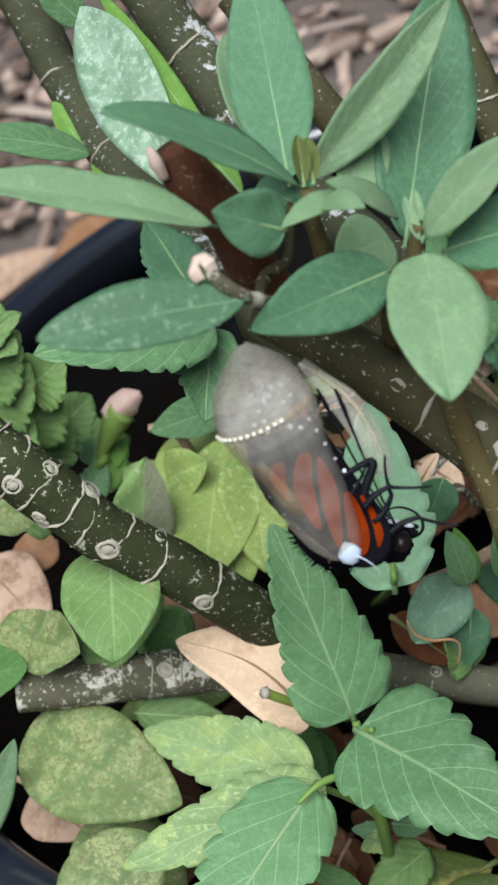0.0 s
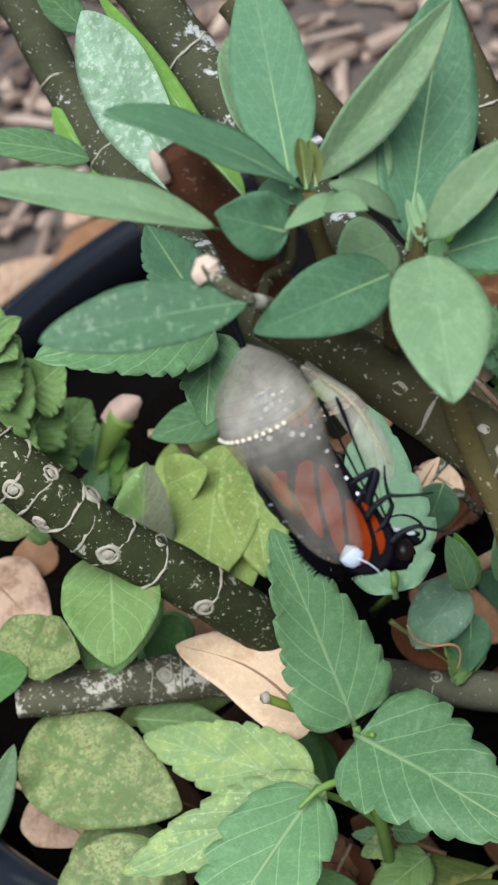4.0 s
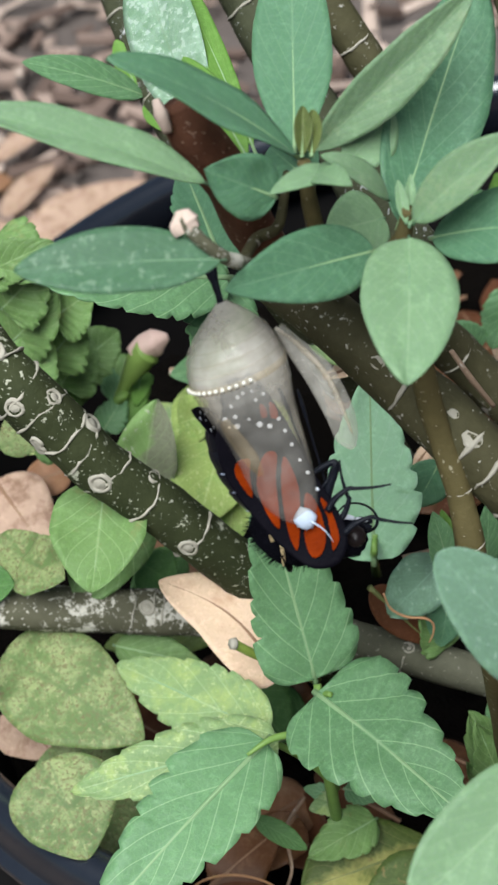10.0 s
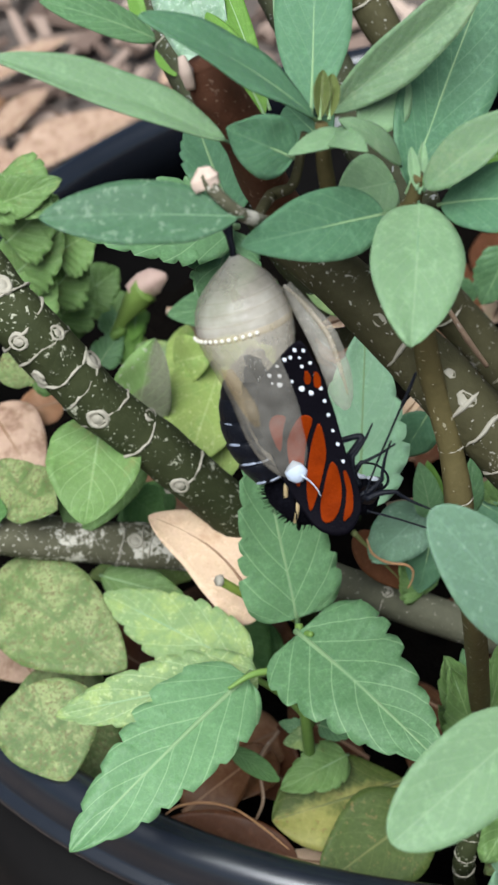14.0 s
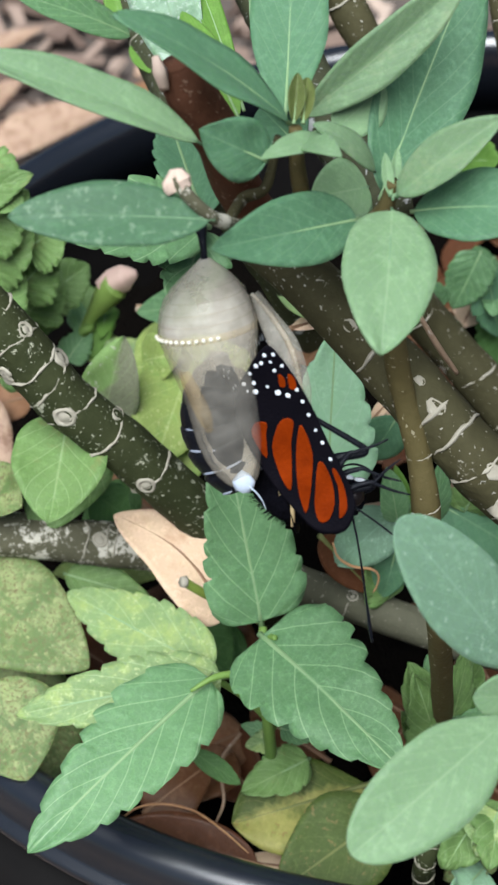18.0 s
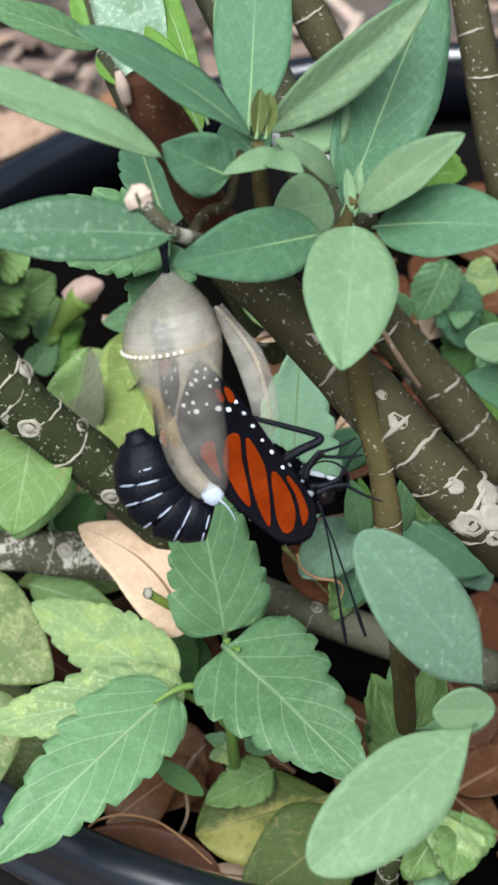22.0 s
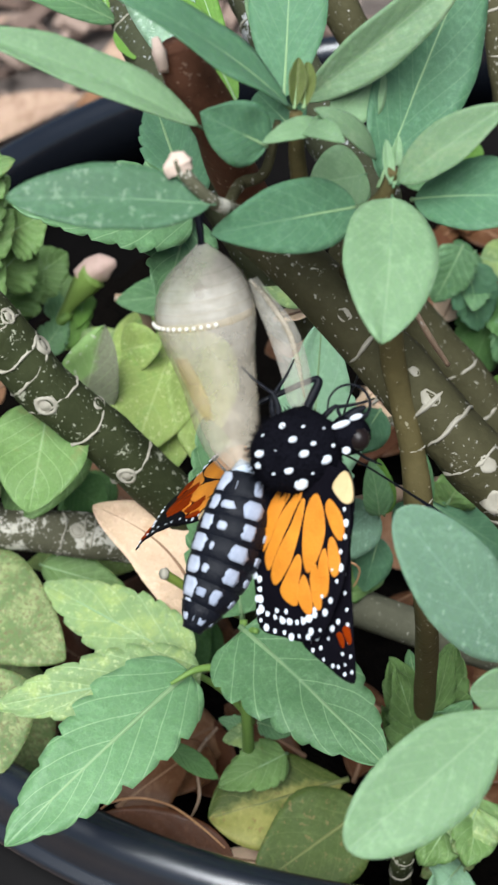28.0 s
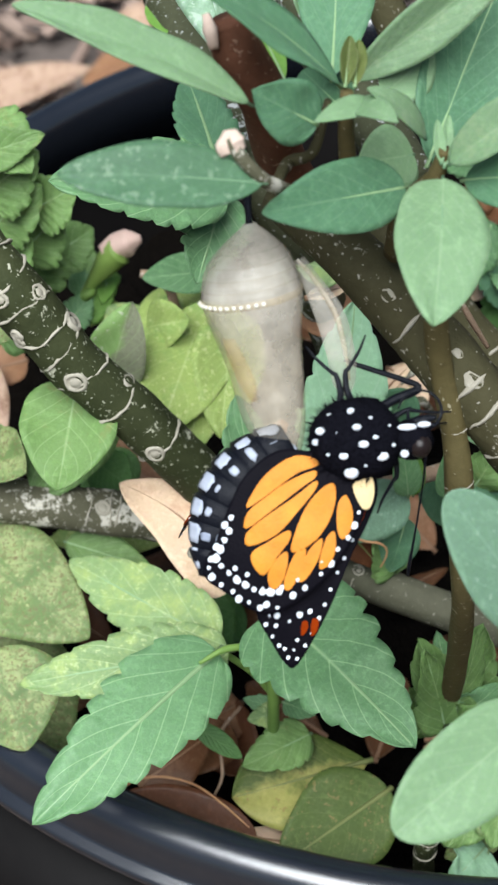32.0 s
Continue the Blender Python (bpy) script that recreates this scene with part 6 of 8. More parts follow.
SEG = []
for k in range(7):
    r = (2.6, 3.3, 3.7, 3.8, 3.6, 3.2, 2.4)[k]
    r2 = (3.3, 3.7, 3.8, 3.6, 3.2, 2.4, 1.2)[k]
    bm = bmesh.new()
    rings = []
    for x, q in ((-1.7, r * 0.9), (-1.2, r * 1.02), (0, (r + r2) / 2 * 1.06), (1.0, r2 * 1.04), (1.5, r2 * 0.9)):
        rings.append([bm.verts.new(Vector((x, q * math.cos(a), q * 0.95 * math.sin(a))) * mm) for a in (2 * math.pi * j / 20 for j in range(20))])
    for a, b in zip(rings, rings[1:]):
        for j in range(20):
            bm.faces.new((a[j], a[(j + 1) % 20], b[(j + 1) % 20], b[j]))
    bm.faces.new(rings[0])
    bm.faces.new(rings[-1])
    seg = local_part("abdomen_segment", bm, BLACK, fly, "glossy black abdomen ring with blue-white bars")
    jit = lambda i: 20 * noise.noise(Vector((k * 3.7, i * 5.1, 2)))
    for a0, a1, x0, x1 in ((53 + jit(1), 81 + jit(2), -1.0, 0.75), (104 + jit(3), 113 + jit(4), -0.5, 0.4), (128 + jit(5), 158 + jit(6), -1.0 + 0.05 * jit(7), 0.8), (12 + jit(8), 32, -0.6, 0.3), (214, 248 + jit(9), -1.35, -1.15), (256, 292 + jit(9), -1.4, -1.22)):
        pm = bmesh.new()
        lay = []
        for out in (1.075, 0.98):
            g = []
            for i in range(5):
                x = x0 + (x1 - x0) * (i / 4 + 0.10 * noise.noise(Vector((k * 2.1, i * 1.9, a0))))
                pinch = 1 - 0.35 * abs(i / 2 - 1) ** 3
                q = (r + (r2 - r) * (x + 1.7) / 3.2) * out
                mid_a = (a0 + a1) / 2
                g.append([pm.verts.new(Vector((x, q * math.cos(radians(w)), q * 0.95 * math.sin(radians(w)))) * mm) for w in (mid_a + (a0 - mid_a) * pinch * u * (1 + 0.5 * noise.noise(Vector((i * 1.3, u * 2.0, k * 1.7 + a0)))) for u in (1, 0.5, 0, -0.5, -1))])
            lay.append(g)
        t, o = lay
        for i in range(4):
            for j in range(4):
                pm.faces.new((t[i][j], t[i][j + 1], t[i + 1][j + 1], t[i + 1][j]))
            for j in (0, 4):
                pm.faces.new((t[i][j], t[i + 1][j], o[i + 1][j], o[i][j]))
        for i in (0, 4):
            for j in range(4):
                pm.faces.new((t[i][j], t[i][j + 1], o[i][j + 1], o[i][j]))
        local_part("white_bar", pm, BLUEW if a0 < 98 or a0 > 200 else PALEW, seg)
    SEG.append(seg)

hind = wing("hindwing", fly, HIND, HCELLS, HCREAM, [], HSPOTS, "orange hindwing with black veins and white-dotted margin")
FSPOTS = [(x, y, r * (0.62 + 0.25 * noise.noise(Vector((x * 0.11, y * 0.07, 3))))) for x, y, r in FSPOTS]
fore = wing("forewing", fly, FORE, [], [], FDEEP, FSPOTS, "black forewing tip with small orange and white spots")
hind_far = wing("hindwing", fly, HIND, HCELLS, HCREAM, [], HSPOTS, "orange hindwing on the far side")
fore_far = wing("forewing", fly, FORE, [], [], FDEEP, FSPOTS, "black forewing tip on the far side")


def limb(pts, r):
    return tube([Vector(p) * mm for p in pts], r, 20, 8)


LEGS = [local_part("leg", limb(((0, 0, 0), (1.6, 0.4, 0), (3.4, 0.2, 0), (3.8, -0.2, 0), (5.4, -1.6, 0), (7.0, -2.6, 0.2)), [0.0004, 0.00036, 0.00026, 0.00022, 0.00017, 0.00010]), BLACK, fly, "thin jointed black leg") for _ in range(4)]
LEGS.append(local_part("leg", limb(((0, 0, 0), (2.4, 0.3, 0), (4.9, 0.2, 0), (5.5, 0.35, 0), (5.4, 0.9, 0), (3.2, 3.0, 0), (0.4, 5.6, 0), (-0.5, 6.6, 0)), [0.00052, 0.00055, 0.0005, 0.00042, 0.00036, 0.00034, 0.0003, 0.0002]), BLACK, fly, "bent black walking leg"))
ANT = [local_part("antenna", limb(((0, 0, 0), (4, 0.15, 0), (8, 0.1, 0), (12, 0, 0), (14.5, -0.1, 0), (16.5, -0.1, 0)), [0.00014, 0.00012, 0.00012, 0.00014, 0.00024, 0.00016]), BLACK, fly, "thin black antenna with a thicker tip") for _ in range(2)]

def motions():
    walk(shell, [
        (0, pose(0.00000, 0.00000, 0.16000, 70.8, -8.4, 3.8)), (3, pose(0.00000, 0.00000, 0.16000, 70.8, -8.4, 3.8)),
        (6, pose(0.00000, 0.00000, 0.16000, 70.5, -7.7, 2.8)), (7, pose(0.00000, 0.00000, 0.16000, 70.3, -6.9, 1.6)),
        (9, pose(0.00000, 0.00000, 0.16000, 69.9, -8.6, 4.2)), (11, pose(0.00000, 0.00000, 0.16000, 69.9, -7.6, 7.3)),
        (14, pose(0.00000, 0.00000, 0.16000, 68.0, -6.2, 5.8)), (17, pose(0.00000, 0.00000, 0.16000, 67.7, -6.3, 5.1)),
        (18, pose(0.00000, 0.00000, 0.16000, 67.9, -2.7, 1.7)), (20, pose(0.00000, 0.00000, 0.16000, 67.9, -2.9, 1.2)),
        (22, pose(0.00000, 0.00000, 0.16000, 67.9, -4.5, 2.1)), (22.5, pose(0.00000, 0.00000, 0.16000, 67.9, -4.3, 1.8)),
        (23.5, pose(0.00000, 0.00000, 0.16000, 68.0, -4.7, 1.8)), (24, pose(0.00000, 0.00000, 0.16000, 68.1, -3.1, 0.4)),
        (27, pose(0.00000, 0.00000, 0.16000, 67.8, -4.3, 1.1)), (28.5, pose(0.00000, 0.00000, 0.16000, 67.6, -4.5, 1.3)),
        (30, pose(0.00000, 0.00000, 0.16000, 67.4, -4.4, 0.9)), (32, pose(0.00000, 0.00000, 0.16000, 66.8, -4.6, 1.2)),
    ])
    walk(fly, [
        (0, pose(0.00419, -0.00274, 0.13457, 8.5, 25.0, -17.5)), (3, pose(0.00419, -0.00274, 0.13457, 8.5, 25.0, -17.5)),
        (6, pose(0.00329, -0.00391, 0.13198, 9.4, 19.8, -14.9)), (10, pose(0.00313, -0.00427, 0.13137, 9.1, 18.5, -9.4)),
        (12, pose(0.00415, -0.00455, 0.13115, 9.0, 15.7, -8.2)), (14, pose(0.00482, -0.00578, 0.13039, 7.4, 13.7, -7.8)),
        (17, pose(0.00639, -0.00554, 0.13097, 6.9, 16.2, -9.2)), (19, pose(0.00784, -0.00552, 0.13123, 6.9, 15.7, -9.5)),
        (21, pose(0.00813, -0.00488, 0.13275, 3.1, 13.3, -9.6)), (22, pose(0.00851, -0.00476, 0.13297, 8.6, 16.2, -12.5)),
        (22.5, pose(0.00810, -0.00468, 0.13325, 15.9, 14.1, -11.9)), (23, pose(0.00969, -0.00448, 0.13370, 22.9, 13.6, -12.5)),
        (23.5, pose(0.01047, -0.00429, 0.13412, 36.2, 11.7, -11.6)), (24, pose(0.00961, -0.00596, 0.13651, 49.8, 6.9, -7.9)),
        (24.15, pose(0.00938, -0.00668, 0.13667, 50.0, 5.2, -6.5)), (24.33, pose(0.00884, -0.00837, 0.13704, 50.1, 1.2, -3.2)),
        (24.5, pose(0.00856, -0.00925, 0.13724, 50.1, -0.9, -1.5)), (26.5, pose(0.01034, -0.01102, 0.14276, 48.9, -11.7, 7.6)),
        (27, pose(0.00868, -0.01299, 0.14037, 49.2, -10.2, 6.2)), (28, pose(0.00784, -0.01275, 0.14073, 48.7, -11.8, 7.7)),
        (28.5, pose(0.00588, -0.01185, 0.14170, 47.8, -15.6, 11.2)), (29, pose(0.00613, -0.01054, 0.14332, 49.1, -8.2, 4.4)),
        (29.5, pose(0.00912, -0.01284, 0.14080, 49.6, 1.6, -4.1)), (30, pose(0.00832, -0.01402, 0.13946, 49.4, 3.0, -5.4)),
        (31, pose(0.00744, -0.01359, 0.14009, 49.2, 1.3, -4.0)), (32, pose(0.00922, -0.01364, 0.14033, 48.9, 0.5, -3.2)),
    ])
    walk(hind, [
        (0, pose(-0.00092, 0.00122, 0.00030, 33.2, -45.2, 144.5)), (3, pose(-0.00092, 0.00122, 0.00030, 33.2, -45.2, 144.5)),
        (6, pose(-0.00096, 0.00150, 0.00074, 38.0, -49.2, 137.9)), (10, pose(-0.00099, 0.00107, 0.00006, 39.8, -50.5, 135.5)),
        (12, pose(-0.00064, 0.00064, -0.00065, 43.9, -52.9, 130.3)), (14, pose(-0.00098, 0.00122, -0.00010, 56.7, -57.5, 114.8)),
        (17, pose(-0.00018, 0.00104, -0.00025, 43.9, -52.9, 130.3)), (19, pose(0.00017, 0.00078, -0.00056, 39.8, -50.5, 135.5)),
        (21, pose(-0.00052, -0.00024, -0.00241, 34.7, -46.6, 142.4)), (22, pose(-0.00018, -0.00037, -0.00220, 42.4, -37.7, 139.5)),
        (22.5, pose(0.00098, -0.00021, -0.00182, 52.3, -31.8, 132.4)), (23, pose(0.00078, -0.00025, -0.00161, 59.3, -23.9, 130.0)),
        (23.5, pose(0.00134, -0.00230, -0.00243, 69.0, -12.1, 126.9)), (24, pose(0.00160, -0.00458, -0.00469, 78.0, -0.0, 125.0)),
        (24.15, pose(0.00118, -0.00389, -0.00299, 74.1, 11.1, 85.5)), (24.24, pose(0.00079, -0.00303, -0.00096, 61.6, 18.1, 35.7)),
        (24.33, pose(0.00040, -0.00217, 0.00106, 47.9, 13.2, -14.7)), (24.5, pose(0.00013, -0.00124, 0.00317, 42.0, 0.0, -64.0)),
        (26.5, pose(-0.00128, -0.00338, 0.00140, 16.0, 4.0, -126.0)), (27, pose(-0.00174, -0.00226, 0.00190, 16.0, 2.0, -126.0)),
        (28, pose(0.00017, -0.00375, 0.00240, 40.0, 2.0, -116.0)), (28.5, pose(-0.00458, -0.00280, 0.00240, 40.0, 4.0, -103.0)),
        (29, pose(-0.00226, -0.00465, 0.00240, 32.0, 3.0, -107.0)), (29.5, pose(-0.00194, -0.00171, 0.00170, 2.0, 0.0, -114.0)),
        (30, pose(-0.00097, -0.00327, 0.00170, 0.0, -0.0, -122.0)), (31, pose(-0.00077, -0.00267, 0.00170, 0.0, 0.0, -124.0)),
        (32, pose(-0.00266, -0.00333, 0.00170, 0.0, 0.0, -125.3)),
    ])
    walk(fore, [
        (0, pose(0.00086, -0.00538, 0.00295, 134.9, -29.2, 161.2)), (3, pose(0.00086, -0.00538, 0.00295, 134.9, -29.2, 161.2)),
        (6, pose(0.00065, -0.00520, 0.00357, 137.1, -34.1, 157.0)), (10, pose(0.00090, -0.00605, 0.00314, 138.0, -35.7, 155.5)),
        (12, pose(0.00090, -0.00644, 0.00292, 139.9, -38.8, 152.4)), (14, pose(0.00093, -0.00620, 0.00281, 128.1, -46.1, 143.1)),
        (17, pose(0.00185, -0.00604, 0.00252, 121.9, -38.8, 152.4)), (19, pose(0.00224, -0.00618, 0.00208, 120.0, -35.7, 155.5)),
        (21, pose(0.00168, -0.00724, -0.00037, 117.6, -30.8, 159.8)), (22, pose(0.00219, -0.00763, 0.00147, 126.8, -24.2, 157.9)),
        (22.5, pose(0.00327, -0.00697, 0.00253, 137.3, -21.2, 152.4)), (23, pose(0.00315, -0.00637, 0.00334, 146.2, -15.9, 150.4)),
        (23.5, pose(0.00354, -0.00749, 0.00562, 159.4, -8.2, 147.6)), (24, pose(0.00348, -0.00794, 0.00431, 172.0, -0.0, 145.7)),
        (24.15, pose(0.00290, -0.00678, 0.00302, 156.7, -29.8, 161.5)), (24.24, pose(0.00239, -0.00533, 0.00147, 111.3, -50.3, -153.4)),
        (24.33, pose(0.00189, -0.00388, -0.00008, 59.4, -36.1, -101.8)), (24.5, pose(0.00158, -0.00232, -0.00168, 38.0, 0.0, -80.0)),
        (26.5, pose(-0.00125, -0.00343, 0.00000, 14.0, 4.0, -126.3)), (27, pose(-0.00172, -0.00231, 0.00040, 14.0, 2.0, -126.3)),
        (28, pose(0.00021, -0.00381, 0.00040, 42.0, 2.0, -118.3)), (28.5, pose(-0.00458, -0.00288, 0.00040, 42.0, 6.0, -103.3)),
        (29, pose(-0.00222, -0.00472, 0.00040, 34.0, 3.0, -109.3)), (29.5, pose(-0.00190, -0.00175, 0.00040, 2.0, -0.0, -114.3)),
        (30, pose(-0.00092, -0.00331, 0.00040, 0.0, -0.0, -122.3)), (31, pose(-0.00072, -0.00269, 0.00040, -0.0, 0.0, -124.3)),
        (32, pose(-0.00260, -0.00335, 0.00040, 0.0, 0.0, -125.3)),
    ])
    walk(hind_far, [
        (0, pose(0.00028, 0.00027, -0.00134, 42.3, -47.9, 140.2)), (3, pose(0.00028, 0.00027, -0.00134, 42.3, -47.9, 140.2)),
        (6, pose(0.00016, 0.00053, -0.00093, 47.8, -51.7, 133.0)), (10, pose(0.00015, 0.00005, -0.00165, 49.9, -52.9, 130.3)),
        (12, pose(0.00032, -0.00051, -0.00200, 54.6, -55.0, 124.6)), (14, pose(0.00009, -0.00018, -0.00151, 68.8, -58.8, 107.6)),
        (17, pose(0.00101, -0.00032, -0.00156, 54.6, -55.0, 124.6)), (19, pose(0.00136, -0.00060, -0.00186, 49.9, -52.9, 130.3)),
        (21, pose(0.00060, -0.00158, -0.00379, 44.0, -49.2, 137.9)), (22, pose(-0.00745, -0.00372, -0.00177, 40.1, -44.4, 124.7)),
        (22.5, pose(-0.00853, -0.00413, -0.00137, 48.6, -36.6, 117.8)), (23, pose(-0.00904, -0.00495, -0.00126, 53.3, -27.4, 116.1)),
        (23.5, pose(-0.00902, -0.00556, -0.00039, 60.3, -13.9, 112.7)), (24, pose(-0.00967, -0.00524, -0.00187, 66.0, -0.0, 107.0)),
        (24.15, pose(-0.00961, -0.00461, -0.00255, 66.0, -0.0, 105.1)), (24.33, pose(-0.00934, -0.00315, -0.00418, 66.0, -0.0, 100.4)),
        (24.5, pose(-0.00913, -0.00242, -0.00503, 66.0, -0.0, 98.0)), (25.5, pose(-0.00929, -0.00118, -0.00621, 49.3, 31.2, 126.8)),
        (26.5, pose(-0.00945, 0.00005, -0.00740, 54.0, 66.0, 164.0)), (27, pose(-0.00762, 0.00137, -0.00740, 58.0, 67.0, 174.0)),
        (28, pose(-0.00830, -0.00036, -0.00740, 54.0, 66.0, 176.0)), (28.5, pose(-0.01085, 0.00147, -0.00740, 52.0, 64.0, 175.0)),
        (29, pose(-0.01043, -0.00114, -0.00740, 56.0, 66.0, -178.0)), (29.5, pose(-0.01008, -0.00103, -0.00840, 60.0, 66.0, -158.0)),
        (30, pose(-0.00909, -0.00137, -0.00840, 62.0, 66.0, -154.0)), (31, pose(-0.00801, -0.00119, -0.00840, 63.0, 66.0, -155.0)),
        (32, pose(-0.00961, -0.00074, -0.00840, 64.0, 66.0, -155.0)),
    ])
    walk(fore_far, [
        (0, pose(0.00034, 0.00059, -0.00172, 35.3, -40.8, 150.1)), (3, pose(0.00034, 0.00059, -0.00172, 35.3, -40.8, 150.1)),
        (6, pose(0.00021, 0.00085, -0.00132, 39.2, -45.2, 144.5)), (10, pose(0.00019, 0.00037, -0.00203, 40.7, -46.6, 142.4)),
        (12, pose(0.00036, -0.00019, -0.00239, 44.0, -49.2, 137.9)), (14, pose(0.00013, 0.00015, -0.00188, 54.6, -55.0, 124.6)),
        (17, pose(0.00106, 0.00000, -0.00194, 44.0, -49.2, 137.9)), (19, pose(0.00140, -0.00027, -0.00223, 40.7, -46.6, 142.4)),
        (21, pose(0.00063, -0.00123, -0.00414, 36.5, -42.3, 148.3)), (22, pose(-0.00721, -0.00266, -0.00195, 46.3, -49.0, 105.3)),
        (22.5, pose(-0.00828, -0.00311, -0.00168, 51.3, -39.5, 100.4)), (23, pose(-0.00879, -0.00397, -0.00170, 52.8, -29.6, 100.4)),
        (23.5, pose(-0.00876, -0.00472, -0.00104, 55.9, -14.9, 98.3)), (24, pose(-0.00935, -0.00461, -0.00269, 58.0, -0.0, 93.0)),
        (24.15, pose(-0.00929, -0.00403, -0.00339, 58.0, -0.0, 91.5)), (24.33, pose(-0.00904, -0.00269, -0.00504, 58.0, -0.0, 87.9)),
        (24.5, pose(-0.00885, -0.00203, -0.00590, 58.0, -0.0, 86.0)), (25.5, pose(-0.00916, -0.00100, -0.00745, 43.4, 31.9, 115.7)),
        (26.5, pose(-0.00948, 0.00003, -0.00900, 54.0, 66.0, 158.0)), (27, pose(-0.00765, 0.00134, -0.00900, 58.0, 67.0, 168.0)),
        (28, pose(-0.00833, -0.00038, -0.00900, 54.0, 66.0, 170.0)), (28.5, pose(-0.01089, 0.00144, -0.00900, 52.0, 64.0, 169.0)),
        (29, pose(-0.01046, -0.00117, -0.00900, 56.0, 66.0, 176.0)), (29.5, pose(-0.01008, -0.00106, -0.01000, 60.0, 66.0, -164.0)),
        (30, pose(-0.00910, -0.00140, -0.01000, 62.0, 66.0, -160.0)), (31, pose(-0.00801, -0.00121, -0.01000, 63.0, 66.0, -161.0)),
        (32, pose(-0.00959, -0.00075, -0.01000, 64.0, 66.0, -161.0)),
    ])
    walk(LEGS[0], [
        (0, pose(0.00123, -0.00343, 0.00560, -37.2, -51.1, 134.3)), (3, pose(0.00123, -0.00343, 0.00560, -37.2, -51.1, 134.3)),
        (6, pose(0.00236, -0.00378, 0.00492, -30.6, -54.5, 126.1)), (10, pose(0.00232, -0.00353, 0.00543, -28.2, -55.5, 123.0)),
        (12, pose(0.00248, -0.00394, 0.00514, -24.1, -56.8, 118.2)), (14, pose(0.00432, -0.00416, 0.00526, 19.8, -57.9, 67.0)),
        (17, pose(0.00336, -0.00367, 0.00576, 52.2, -35.4, 24.2)), (19, pose(0.00378, -0.00320, 0.00623, 57.1, -23.2, 14.3)),
        (21, pose(0.00313, -0.00400, 0.00525, 54.8, -29.8, 19.3)), (22, pose(0.00308, -0.00315, 0.00590, 35.0, -38.3, 41.5)),
        (22.5, pose(0.00287, -0.00260, 0.00604, 28.6, -29.3, 41.9)), (23, pose(0.00323, -0.00188, 0.00618, 21.5, -21.4, 42.9)),
        (23.5, pose(0.00366, -0.00036, 0.00645, 10.7, -10.5, 44.0)), (24, pose(0.00380, 0.00111, 0.00403, 0.0, -0.0, 39.0)),
        (24.15, pose(0.00395, 0.00109, 0.00331, 0.0, -0.0, 37.9)), (24.33, pose(0.00432, 0.00100, 0.00160, 0.0, -0.0, 35.3)),
        (24.5, pose(0.00451, 0.00094, 0.00070, 0.0, -0.0, 34.0)), (25, pose(0.00293, 0.00082, 0.00023, -42.5, -16.3, 40.4)),
        (25.5, pose(0.00134, 0.00071, -0.00024, -90.0, -23.4, 57.4)), (26, pose(-0.00025, 0.00060, -0.00072, -137.5, -16.3, 74.4)),
        (26.5, pose(-0.00184, 0.00049, -0.00119, -180.0, 0.0, 80.8)), (27, pose(0.00009, 0.00317, -0.00100, 180.0, -0.0, 82.0)),
        (28, pose(-0.00089, 0.00335, -0.00102, 180.0, -0.1, 81.3)), (28.5, pose(-0.00003, 0.00202, -0.00100, 180.0, -0.0, 77.0)),
        (29, pose(-0.00046, -0.00073, -0.00100, 180.0, -0.0, 85.7)), (29.5, pose(-0.00286, 0.00181, -0.00099, 180.0, 0.0, 97.3)),
        (30, pose(-0.00166, 0.00302, -0.00100, 180.0, 0.0, 98.0)), (31, pose(-0.00024, 0.00310, -0.00100, 180.0, 0.0, 95.9)),
        (32, pose(-0.00157, 0.00359, -0.00100, 180.0, -0.0, 95.0)),
    ])
